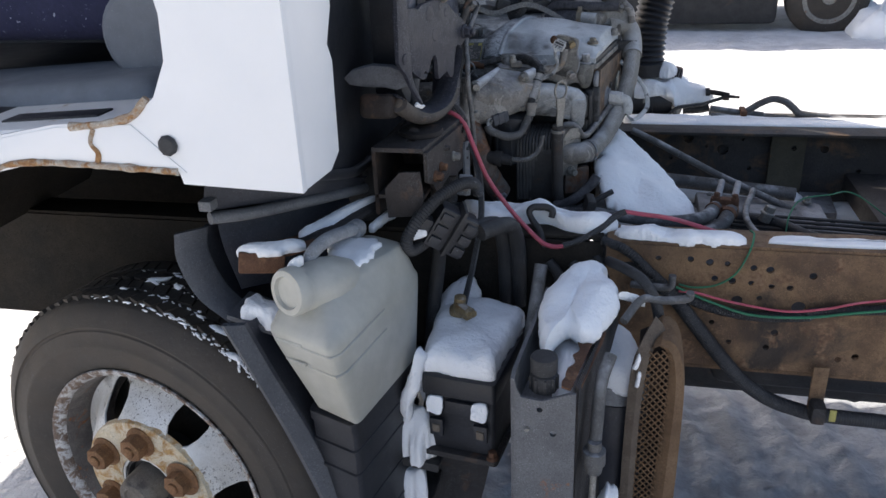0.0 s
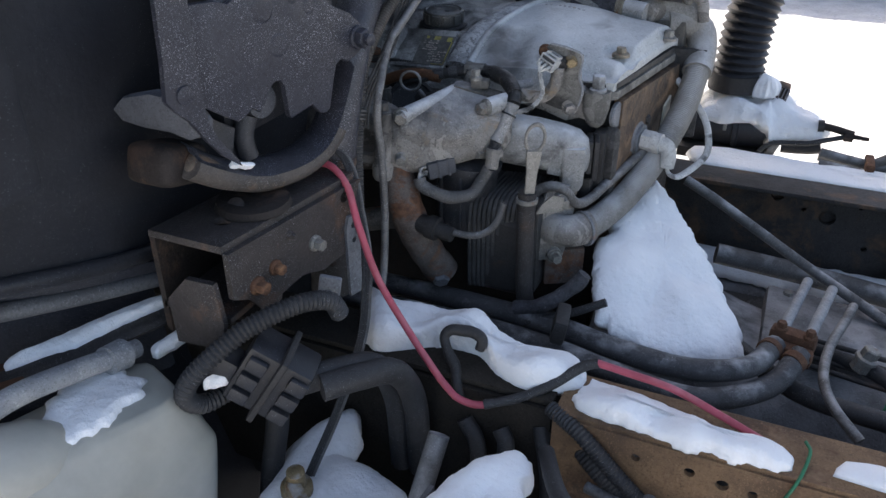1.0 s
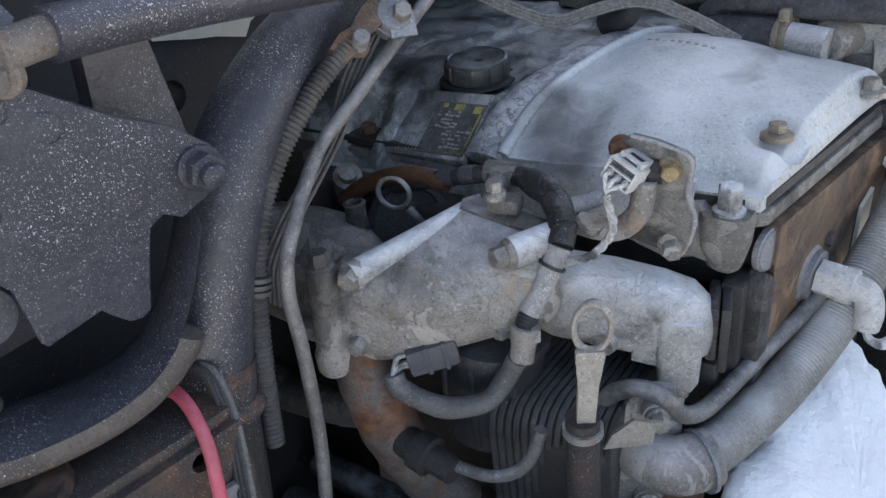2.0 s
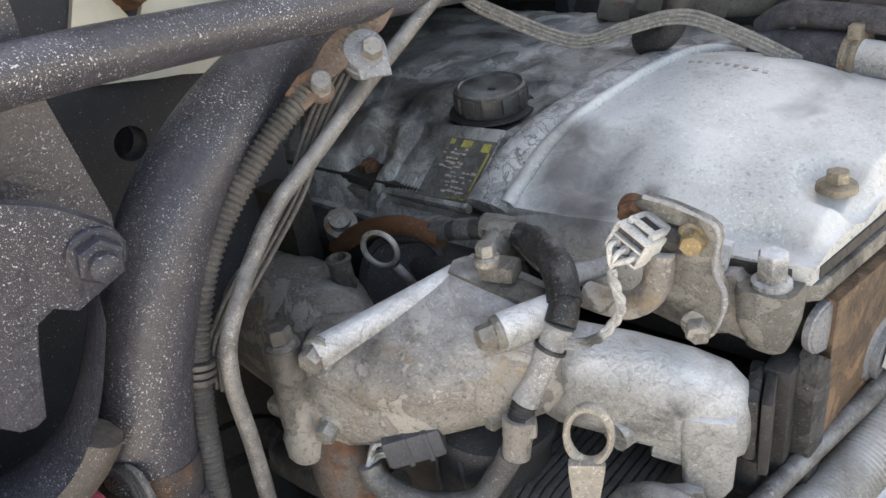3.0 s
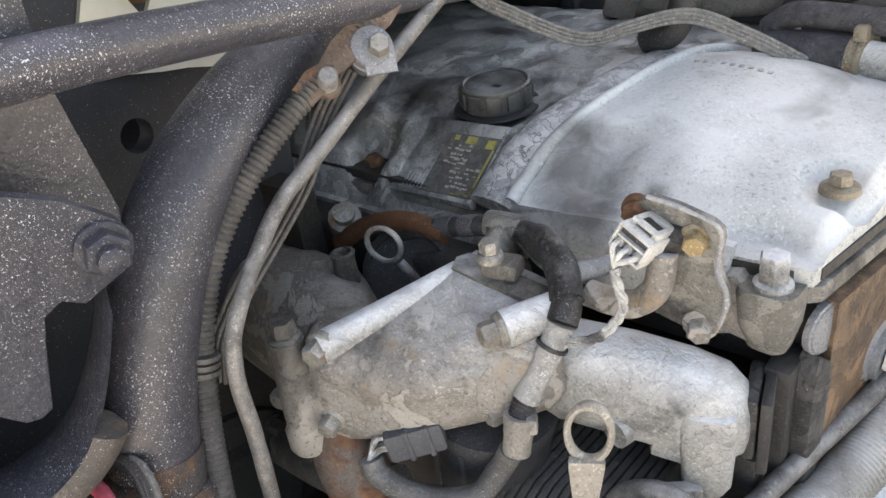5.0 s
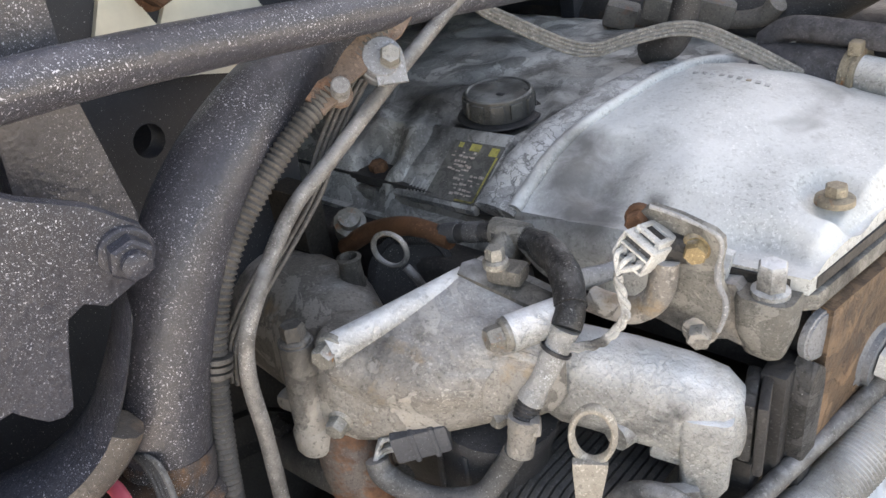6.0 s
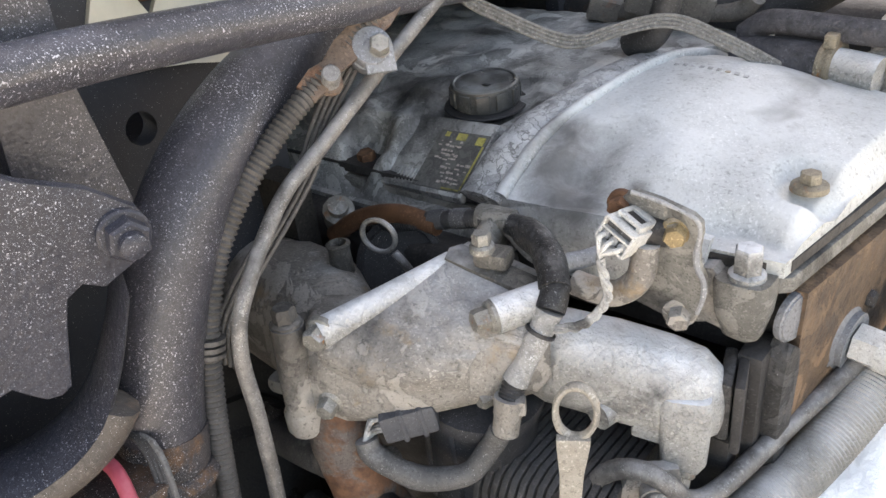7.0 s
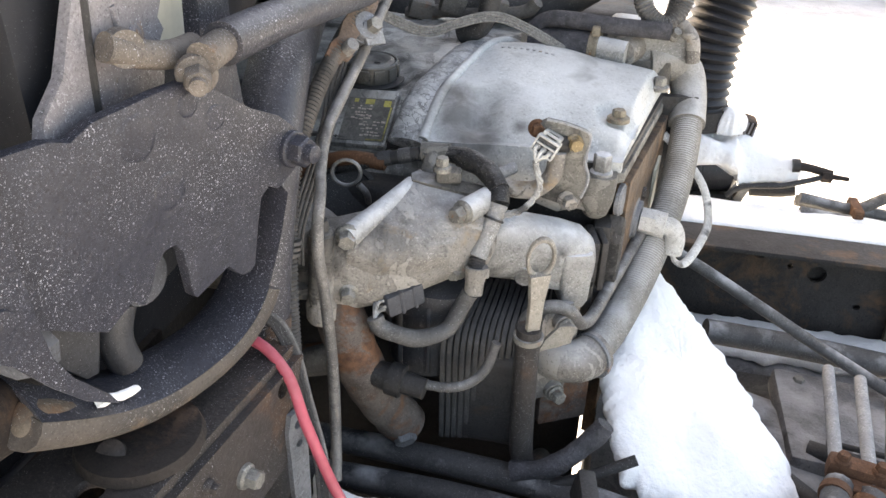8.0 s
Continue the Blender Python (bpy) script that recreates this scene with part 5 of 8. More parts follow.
part("side_plate", prism(B(), [(0, 0.4), (0.25, 0.45), (0.25, 0.79), (0.01, 0.797), (0, 0.79)], (-0.06, 0.82, 0), (0.08, 1, 0), (0, 0, 1), 0.005), CHANNELGREY, ch)
part("side_plate", prism(B(), [(0, 0.4), (0.24, 0.45), (0.24, 0.785), (0.01, 0.778)], (0.017, 0.82, 0), (0.2, 1, 0), (0, 0, 1), 0.005), BLACKRUST, ch)
flange = []
rng = random.Random(3)
for k in range(25):
    flange.append((0.01 * k, 0.012 + rng.uniform(-0.004, 0.004)))
part("rust_edge", prism(B(), [(0, -0.002), (0.24, -0.002), *reversed(flange)], (0.012, 0.82, 0.78), (0.2, 1, 0.03), (-1, 0.2, 0.15), 0.003), RUSTY, ch, "flaking rusty flange")
part("rust_edge", prism(B(), [(0, 0), (0.12, 0.01), (0.11, -0.045), (0.05, -0.03), (0.02, -0.05)], (0.024, 0.84, 0.775), (0.2, 1, 0), (0.2, 0, 1), 0.003), RUSTY, ch, "curled flake of rust")
buf = part("rubber_cap", lathe(B(), (-0.021, 0.843, 0.765), (0, 0, 1), [(0, 0.014), (0, 0.017), (0.022, 0.017), (0.024, 0.0145), (0.026, 0.017), (0.044, 0.0175), (0.047, 0.016), (0.048, 0.003)], 28), RUBBER, ch, "black rubber buffer")
for k in range(9):
    a = 2 * math.pi * k / 9
    part("rib", box(B(), (-0.021 + 0.017 * math.cos(a), 0.843 + 0.017 * math.sin(a), 0.776), (0.004, 0.004, 0.02), bev=0.001), RUBBER, buf)
part("floor", box(B(), (-0.005, 0.945, 0.735), (0.07, 0.25, 0.006), rot=turn(0, 0, -8)), CHANNELGREY, ch)
lump("snow_patch", [(-0.012, 0.845, 0.738), (0.012, 0.835, 0.738), (0.02, 0.87, 0.74), (0.032, 0.94, 0.742), (0.04, 1.02, 0.745), (0.01, 1.03, 0.745), (-0.03, 0.98, 0.742), (-0.012, 0.9, 0.74)], 0.026, label="snow lying in the channel", rough=0.003)
lump("snow_cap", [(-0.024, 0.876, 0.788), (-0.037, 0.938, 0.79), (-0.04, 0.995, 0.793), (-0.022, 1.06, 0.797), (0.006, 1.105, 0.8), (0.032, 1.118, 0.8), (0.05, 1.098, 0.8), (0.046, 1.08, 0.8), (0.063, 1.052, 0.797), (0.067, 1.012, 0.795), (0.055, 0.968, 0.79), (0.037, 0.926, 0.79), (0.021, 0.917, 0.79), (0.004, 0.938, 0.789), (-0.008, 0.92, 0.788)], 0.03, label="long cap of snow on the channel bracket", n=150, rings=16, rough=0.005, amp=0.2, p=3.0)
lump("snow_patch", [(0.068, 1.02, 0.81), (0.085, 1.03, 0.8), (0.1, 1.03, 0.795), (0.1, 1.037, 0.795), (0.082, 1.04, 0.8)], 0.007, label="thin spur of snow", rough=0.004)
cable("pushrod", [(-0.066, 1.02, 0.66), (-0.053, 1.12, 0.802)], 0.0105, GREYRUBBER, "grey steel rod leaning behind the channel", "rod")
act = thing("strut", (0.05, 0.85, 0.4), "thin grey gas strut beside the channel", "strut")
part("tube", tube(B(), [(0.06, 0.9, 0.785), (0.05, 0.87, 0.76), (0.046, 0.845, 0.69)], 0.0085), GREYRUBBER, act)
part("joint", lathe(B(), (0.0455, 0.838, 0.645), (0, 0, 1), [(0, 0.007), (0, 0.011), (0.012, 0.012), (0.014, 0.015), (0.034, 0.015), (0.036, 0.009), (0.048, 0.009)], 16), GREYRUBBER, act)
part("rod", tube(B(), [(0.0455, 0.838, 0.66), (0.044, 0.82, 0.4)], 0.0045), STEEL, act)
lump("snow_patch", [(0.055, 0.87, 0.5), (0.075, 0.87, 0.51), (0.08, 0.9, 0.55), (0.06, 0.9, 0.57)], 0.02, up=(0, -1, 0.2), label="snow stuck behind the strut", rough=0.008)
mgd = thing("mesh_guard", (0.12, 0.98, 0.35), "rusty brown guard with a diamond mesh front", "guard")
ARC = [(0.118, 0.768), (0.127, 0.775), (0.137, 0.774), (0.148, 0.763), (0.157, 0.735), (0.1625, 0.69), (0.1635, 0.6), (0.162, 0.45), (0.16, 0.35)]
INN = [(0.114, 0.76), (0.122, 0.764), (0.131, 0.76), (0.137, 0.746), (0.14, 0.715), (0.139, 0.67), (0.134, 0.58), (0.127, 0.45), (0.122, 0.35)]
part("rim", sheet([[(x, 0.966, z) for x, z in INN], [((x + a) / 2, 0.958, (z + b_) / 2) for (x, z), (a, b_) in zip(INN, ARC)], [(x, 0.966, z) for x, z in ARC], [(x + 0.002, 0.985, z) for x, z in ARC], [(x + 0.003, 1.03, z) for x, z in ARC]], 0.003, n=40), RUSTMESH, mgd, "solid brown rounded rim")
part("strap", sheet([[(0.083, 0.955, 0.35), (0.0845, 0.955, 0.6), (0.088, 0.955, 0.72), (0.098, 0.96, 0.765), (0.118, 0.99, 0.795)], [(0.094, 0.953, 0.35), (0.096, 0.953, 0.6), (0.1, 0.953, 0.715), (0.109, 0.958, 0.755), (0.128, 0.988, 0.785)], [(0.103, 0.96, 0.35), (0.104, 0.96, 0.6), (0.108, 0.96, 0.71), (0.115, 0.965, 0.75), (0.132, 0.99, 0.775)]], 0.004, n=30), STRAPBROWN, mgd, "grey-brown edge strap")
inner = lambda z: 0.122 + (z - 0.35) * (0.0165 / 0.32) if z < 0.67 else 0.1385
bm = B()
for k in range(-4, 42):
    for sgn in (1, -1):
        z0 = 0.35 + k * 0.0112
        n_ = 8
        run = [V((0.1 + 0.045 * i / n_, 0.962, z0 + sgn * 0.052 * i / n_ + (0.05 if sgn < 0 else 0))) for i in range(n_ + 1)]
        for a, b_ in zip(run, run[1:]):
            m_ = (a + b_) / 2
            if 0.35 < m_.z < 0.758 and 0.101 + max(0, m_.z - 0.7) * 0.2 < m_.x < inner(m_.z) + 0.003:
                tube(bm, [a, b_], 0.0013, seg=4, n=2)
part("mesh", bm, RUSTMESH, mgd, "diamond wire mesh")
lump("snow_patch", [(0.09, 0.95, 0.735), (0.096, 0.95, 0.733), (0.101, 0.95, 0.75), (0.097, 0.95, 0.757)], 0.004, up=(0, -1, 0.2), label="fleck of snow on the strap", rough=0.002)
lump("snow_patch", [(0.094, 0.95, 0.705), (0.1, 0.95, 0.705), (0.103, 0.95, 0.725), (0.098, 0.95, 0.73)], 0.004, up=(0, -1, 0.2), label="fleck of snow on the strap", rough=0.002)
# dark sheet added behind the mesh in place of the shade there
part("back", sheet([[(x - 0.006, 1.02, z - 0.008) for x, z in ARC], [(0.1, 1.015, z - 0.012) for x, z in ARC]], 0.004, n=30), DARKBROWN, mgd)
dr = thing("air_drum", (0.065, 1.02, 0.35), "grey upright drum behind the mesh guard", "drum")
part("drum", lathe(B(), (0.068, 1.02, 0.35), (0, 0, 1), [(0, 0.048), (0.29, 0.05), (0.3, 0.047), (0.3, 0.03)], 28), BLUEPLASTIC, dr)
part("collar", lathe(B(), (0.068, 1.02, 0.655), (0, 0, 1), [(0, 0.046), (0, 0.051), (0.03, 0.052), (0.03, 0.046)], 28, close=True), GREYSTEEL, dr, "grey steel collar")
lump("snow_patch", [(0.045, 0.975, 0.685), (0.07, 0.968, 0.683), (0.095, 0.97, 0.683), (0.102, 1.02, 0.70), (0.085, 1.06, 0.71), (0.05, 1.06, 0.71)], 0.03, label="snow on the drum", p=4)
cable("vent_hose", [(0.05, 1.13, 0.81), (0.075, 1.075, 0.825), (0.1, 1.05, 0.82), (0.12, 1.04, 0.79), (0.13, 1.04, 0.74)], 0.008, RUBBER, "black hose bent over the guard", "hose")
cable("hose_stub", [(0.075, 0.99, 0.785), (0.1, 1.03, 0.8), (0.13, 1.04, 0.795), (0.165, 1.06, 0.79), (0.168, 1.06, 0.8)], 0.006, GREYRUBBER, "grey end of a hose", "hose")

settle(start, (0.008, 0.014, -0.028), 1.035, (0.0, 0.85, 0.7))

# ---- cab ----
cab = thing("truck_cab", (-1.0, 1.53, 1.0), "white truck cab with rust along its sill", "cab")
SIDE = [(-0.279, 1.041), (-0.427, 1.047), (-0.43, 1.06), (-0.536, 1.065), (-0.631, 1.065), (-0.69, 1.051), (-0.78, 1.0), (-0.88, 0.88), (-1.0, 0.88), (-1.0, 1.02), (-0.8, 1.075), (-0.668, 1.1), (-0.583, 1.116),
        (-0.505, 1.12), (-0.475, 1.125), (-0.445, 1.15), (-0.424, 1.19), (-0.42, 1.24), (-0.43, 1.3), (-0.46, 1.6), (-0.48, 2.25), (-0.279, 2.25), (-0.279, 1.6)]
part("side_panel", prism(B(), SIDE, (0, 0.80, 0), (1, 0, 0), (0, 0, 1), 0.012, bev=0.001), WHITE, cab, "white side panel")
part("corner_panel", prism(B(), [(0, 1.041), (0.066, 1.043), (0.09, 1.06), (0.096, 1.17), (0.087, 1.19), (0.104, 1.23), (0.109, 2.25), (0, 2.25)], (-0.290, 0.8, 0), (0.12, 1, 0), (0, 0, 1), 0.01, bev=0.001), WHITE, cab, "white rear corner panel")
part("sill", prism(B(), [(-0.42, 1.062), (-0.54, 1.067), (-0.635, 1.067), (-0.69, 1.052), (-0.78, 1.0), (-0.78, 1.07), (-0.66, 1.098), (-0.58, 1.113), (-0.48, 1.118)], (0, 0.7885, 0), (1, 0, 0), (0, 0, 1), 0.002, bev=0.0008), WHITE, cab, "white sill")
part("rust_line", tube(B(), [(-0.43, 0.786, 1.063), (-0.54, 0.786, 1.068), (-0.635, 0.786, 1.068), (-0.69, 0.786, 1.053), (-0.78, 0.786, 1.001)], 0.0042, seg=10, n=60, wobble=0.5), EDGERUST, cab, "rust along the sill's lower edge")
part("rust_line", tube(B(), [(-0.535, 0.787, 1.068), (-0.53, 0.786, 1.083), (-0.537, 0.786, 1.095), (-0.53, 0.787, 1.112)], 0.0032, seg=8, n=30, wobble=0.5), EDGERUST, cab, "rusty crack across the sill")
part("rust_line", tube(B(), [(-0.56, 0.788, 1.114), (-0.53, 0.788, 1.116), (-0.5, 0.788, 1.121), (-0.475, 0.788, 1.129), (-0.455, 0.79, 1.148)], 0.0045, seg=8, n=40, wobble=0.6), EDGERUST, cab, "rust on the door opening's edge")
part("sill_top", box(B(), (-0.66, 0.86, 1.1), (0.5, 0.13, 0.012), rot=turn(0, -4, 0), bev=0.004), WHITERUST, cab)
part("tread_strip", box(B(), (-0.625, 0.85, 1.108), (0.14, 0.035, 0.006), rot=turn(0, -4, 0), bev=0.002), PLASTIC, cab, "black tread strip")
part("step", box(B(), (-0.75, 1.02, 1.09), (0.45, 0.2, 0.07), rot=turn(0, -4, 0), bev=0.03, seg=3), GREYTRIM, cab, "grey plastic step trim")
part("floor", prism(B(), [(0.89, 1.05), (1.47, 1.05), (1.49, 1.15), (1.86, 1.15), (1.88, 1.05), (2.26, 1.05), (2.26, 1.08), (1.9, 1.08), (1.88, 1.18), (1.47, 1.18), (1.45, 1.08), (0.89, 1.08)], (-1.95, 0, 0), (0, 1, 0), (0, 0, 1), 1.6), CABDARK, cab, "dark floor with the engine tunnel")
part("bung", lathe(B(), (-0.437, 0.79, 1.094), (0, -1, 0.1), [(0, 0.011), (0.005, 0.0125), (0.008, 0.009), (0.0085, 0.002)], 9), RUBBER, cab, "black rubber bung in the panel")
# tunnel walls added to shut out the bright yard behind the opening
part("tunnel_side", box(B(), (-1.1, 1.9, 0.86), (1.56, 0.02, 0.58)), CABDARK, cab)
part("tunnel_end", box(B(), (-0.95, 1.68, 0.86), (0.02, 0.42, 0.62)), CABDARK, cab)
part("roof", box(B(), (-1.15, 1.53, 2.27), (1.72, 1.56, 0.05), bev=0.02), WHITE, cab)
part("far_side", box(B(), (-1.15, 2.29, 1.65), (1.7, 0.03, 1.25), bev=0.01), WHITE, cab)
part("front_wall", box(B(), (-1.98, 1.53, 1.6), (0.04, 1.5, 1.3), bev=0.01), WHITE, cab)
part("rear_wall", prism(B(), [(0.915, 1.0), (1.08, 0.945), (1.3, 0.93), (1.465, 0.93), (1.475, 1.09), (1.5, 1.13), (1.56, 1.15), (1.8, 1.15), (1.86, 1.1), (1.87, 0.93), (2.28, 0.93), (2.28, 2.26), (0.915, 2.26)], (-0.35, 0, 0), (0, 1, 0), (0, 0, 1), 0.016, [(1.366, 1.114, 0.011), (1.4, 1.1, 0.006)]), CABDARK, cab, "dark sealed rear wall over the engine tunnel")
part("wall_seam", tube(B(), [(-0.33, 0.92, 1.0), (-0.328, 1.08, 0.95), (-0.33, 1.2, 0.94)], 0.008), PLASTIC, cab)
part("corner_pillar", box(B(), (-0.325, 0.955, 1.66), (0.03, 0.07, 1.2), bev=0.01), CABDARK, cab)
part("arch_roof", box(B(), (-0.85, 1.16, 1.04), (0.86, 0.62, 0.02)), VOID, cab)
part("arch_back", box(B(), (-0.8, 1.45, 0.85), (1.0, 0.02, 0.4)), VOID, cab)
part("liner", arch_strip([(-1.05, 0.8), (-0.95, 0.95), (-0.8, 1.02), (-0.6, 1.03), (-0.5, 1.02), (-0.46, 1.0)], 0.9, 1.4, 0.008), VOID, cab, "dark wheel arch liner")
part("drip_rail", tube(B(), [(-0.44, 0.852, 0.977), (-0.40, 0.9, 0.968), (-0.345, 0.99, 0.955), (-0.31, 1.085, 0.937)], 0.009, flat=0.9, seg=16), SEALGREY, cab, "hollow grey rubber sealing strip")
part("drip_ledge", sheet([[(-0.442, 0.855, 1.018), (-0.39, 0.93, 1.005), (-0.34, 1.0, 0.985), (-0.305, 1.08, 0.955)], [(-0.444, 0.85, 0.998), (-0.395, 0.92, 0.985), (-0.345, 0.985, 0.97), (-0.312, 1.075, 0.945)], [(-0.44, 0.858, 0.985), (-0.395, 0.925, 0.972), (-0.345, 0.99, 0.958), (-0.31, 1.08, 0.938)]], 0.01), BLUEPLASTIC, cab, "black plastic ledge over the seal")
part("ledge_bracket", box(B(), (-0.438, 0.85, 0.997), (0.018, 0.02, 0.014), bev=0.003), SEALGREY, cab)
part("apron", sheet([[(-0.46, 0.9, 0.958), (-0.455, 0.9, 0.91), (-0.44, 0.9, 0.85)], [(-0.41, 0.96, 0.955), (-0.4, 0.96, 0.9), (-0.39, 0.96, 0.84)], [(-0.335, 1.07, 0.935), (-0.33, 1.07, 0.88), (-0.325, 1.07, 0.83)]], 0.008), BLUEPLASTIC, cab, "black plastic apron under the cab")
CREAMLINE = [(1.345, 1.168), (1.36, 1.153), (1.375, 1.15), (1.392, 1.146), (1.41, 1.143), (1.436, 1.136), (1.443, 1.145), (1.455, 1.15), (1.452, 1.163), (1.471, 1.168), (1.46, 1.185), (1.463, 1.3), (1.402, 1.3), (1.40, 1.19), (1.392, 1.177), (1.385, 1.19), (1.386, 1.3), (1.358, 1.3), (1.36, 1.2)]
part("bare_patch", prism(B(), CREAMLINE, (-0.352, 0, 0), (0, 1, 0), (0, 0, 1), 0.022), CREAM, cab, "cream panel with a ragged edge")
part("patch_bolt", bolt(B(), (-0.332, 1.393, 1.2), (1, 0, 0), 0.018), RUSTY, cab, "rusty bolt head")

k_, pv = 1.045, V((-0.279, 0.8, 1.04))
for ob in cab.children:
    if ob.name.split(".")[0] in ("side_panel", "corner_panel", "sill", "rust_line", "sill_top", "tread_strip", "step", "bung", "drip_rail", "drip_ledge", "ledge_bracket", "apron"):
        ob.scale = (k_, k_, k_)
        ob.location = (pv - BASE[cab.name]) * (1 - k_) + V((-0.016, 0.02, -0.023))
seat = thing("driver_chair", (-0.95, 1.2, 1.08), "navy cloth driver's seat with a fine dotted pattern", "seat")
part("cushion", box(B(), (-0.86, 1.3, 1.22), (0.46, 0.46, 0.15), bev=0.05, seg=4), NAVY, seat)
part("backrest", box(B(), (-0.60, 1.32, 1.55), (0.13, 0.46, 0.7), rot=turn(0, 8, 0), bev=0.05, seg=4), NAVY, seat)
part("side_trim", lathe(B(), (-0.62, 1.07, 1.16), (0, -1, 0), [(0, 0.07), (0.02, 0.07), (0.03, 0.06), (0.03, 0.01)], 28), GREYTRIM, seat, "grey plastic hinge cover")

# ---- cab mounting: arch, plate, box bracket ----
ar = thing("cab_mount_arch", (-0.23, 1.27, 0.98), "thick black bent tube arch with salt specks", "arch")
part("tube", tube(B(), [(-0.224, 1.264, 0.975), (-0.223, 1.27, 1.01), (-0.223, 1.278, 1.036), (-0.224, 1.293, 1.069), (-0.226, 1.311, 1.097), (-0.232, 1.336, 1.118), (-0.24, 1.374, 1.137), (-0.25, 1.423, 1.152), (-0.26, 1.478, 1.166), (-0.28, 1.6, 1.176), (-0.3, 1.9, 1.17)], 0.0232, seg=30, n=80), BLACK, ar)
part("foot", lathe(B(), (-0.2245, 1.2635, 0.966), (0.02, 0.12, 1), [(0, 0.02), (0, 0.0275), (0.004, 0.0285), (0.0075, 0.0265), (0.010, 0.0245), (0.011, 0.02)], 30), ARCHRUST, ar, "rusty weld collar at the tube's foot")
part("rusty_stretch", tube(B(), [(-0.2245, 1.2635, 0.972), (-0.224, 1.266, 0.986), (-0.2235, 1.2685, 1.0)], 0.0239, seg=30, n=16, wobble=0.02), ARCHRUST, ar, "foot of the tube gone brown with rust")
part("leg", tube(B(), [(-0.229, 1.252, 0.84), (-0.226, 1.258, 0.91), (-0.2245, 1.263, 0.967)], 0.0235, seg=24, n=16), BLACKRUST, ar)
TABW = [(0.0, 0.007), (0.012, 0.0085), (0.02, 0.006), (0.034, 0.009), (0.05, 0.0085), (0.062, 0.0105), (0.074, 0.008)]
t0, t1 = V((-0.2085, 1.403, 1.1425)), V((-0.199, 1.455, 1.1715))
td = (t1 - t0).normalized()
tn = V((0.62, -0.6, 0.5))
tn = (tn - td * tn.dot(td)).normalized()
ts = tn.cross(td)
tab_line = [(d - 0.006, w) for d, w in TABW] + [(d - 0.006, -w * 0.8) for d, w in reversed(TABW)]
tab = part("tab", prism(B(), [(d, w) for d, w in tab_line], t0 + tn * 0.003, td, ts, 0.003, bev=0.0008), TABRUST, ar, "ragged rusty clamp tab along the arch")
part("tab_lobe", lathe(B(), V((-0.2045, 1.412, 1.1435)) + tn * 0.001, tn, [(0, 0.004), (0, 0.0072), (0.003, 0.0068), (0.004, 0.003)], 18), TABRUST, tab)
part("tab_screw", tube(B(), [V((-0.2045, 1.412, 1.1435)) + tn * 0.004, V((-0.2045, 1.412, 1.1435)) + tn * 0.017], 0.0052, seg=16, pitch=0.0016, depth=0.0007), PIPE, tab, "threaded end of a screw")
cc = thing("corrugated_conduit", (-0.2, 1.28, 0.93), "grey corrugated conduit strapped along the arch", "conduit")
part("hose", tube(B(), [(-0.205, 1.281, 0.93), (-0.208, 1.29, 0.988), (-0.21, 1.3, 1.033), (-0.211, 1.308, 1.055), (-0.213, 1.322, 1.079), (-0.213, 1.337, 1.097), (-0.212, 1.352, 1.111), (-0.211, 1.372, 1.126), (-0.209, 1.389, 1.137), (-0.2085, 1.399, 1.142), (-0.207, 1.42, 1.153), (-0.203, 1.438, 1.164), (-0.198, 1.456, 1.174), (-0.19, 1.49, 1.195)], 0.0065, pitch=0.0033, depth=0.0015, seg=16), CONDUIT, cc)
for k in range(3):
    part("cable_tie", lathe(B(), (-0.21 + 0.0003 * k, 1.2995 + 0.001 * k, 1.0295 + 0.0042 * k), (-0.06, 0.28, 0.95), [(0, 0.006), (0, 0.0083), (0.0026, 0.0083), (0.0026, 0.006)], 18), CONDUIT, cc)
for k in range(4):
    o = V((0.0024, 0.0014, -0.0014)) * (k - 1)
    cable("thin_cable", [V(p) + o for p in ((-0.209, 1.306, 1.02), (-0.21, 1.311, 1.04), (-0.21, 1.322, 1.053), (-0.209, 1.335, 1.065), (-0.209, 1.361, 1.083), (-0.209, 1.384, 1.101), (-0.211, 1.401, 1.119), (-0.21, 1.413, 1.133), (-0.209, 1.43, 1.148))], 0.0014, CONDUIT, "thin grey cable of a flat bundle behind the steel pipe", seg=8)
pp = thing("steel_pipe", (-0.19, 1.3, 0.88), "thin dusty steel pipe clamped to the arch", "pipe")
part("pipe", tube(B(), [(-0.172, 1.268, 0.85), (-0.177, 1.285, 0.88), (-0.181, 1.297, 0.934), (-0.186, 1.303, 0.993), (-0.19, 1.305, 1.025), (-0.191, 1.308, 1.043), (-0.192, 1.313, 1.055), (-0.194, 1.325, 1.069), (-0.199, 1.341, 1.081), (-0.203, 1.366, 1.099), (-0.201, 1.394, 1.114), (-0.195, 1.439, 1.142), (-0.193, 1.481, 1.163), (-0.192, 1.517, 1.18), (-0.19, 1.56, 1.2)], 0.0044, seg=14, n=90, wobble=0.04), PIPE, pp)
cn_ = V((0.66, -0.5, 0.56)).normalized()
cl = part("boss", lathe(B(), V((-0.2, 1.442, 1.153)), cn_, [(-0.004, 0.010), (-0.004, 0.0122), (0.005, 0.0125), (0.0055, 0.0115), (0.0115, 0.0113), (0.0125, 0.0105), (0.0127, 0.005)], 28), GREYSTEEL, pp, "steel clamp boss")
part("clamp", prism(B(), [(-0.0085, -0.0095), (0.0085, -0.0095), (0.0085, 0.004), (0.006, 0.0085), (-0.006, 0.0085), (-0.0085, 0.004)], V((-0.1895, 1.4375, 1.1535)), (0.62, 0.78, -0.03), (-0.35, 0.25, 0.9), 0.003, bev=0.0008), GREYSTEEL, pp)
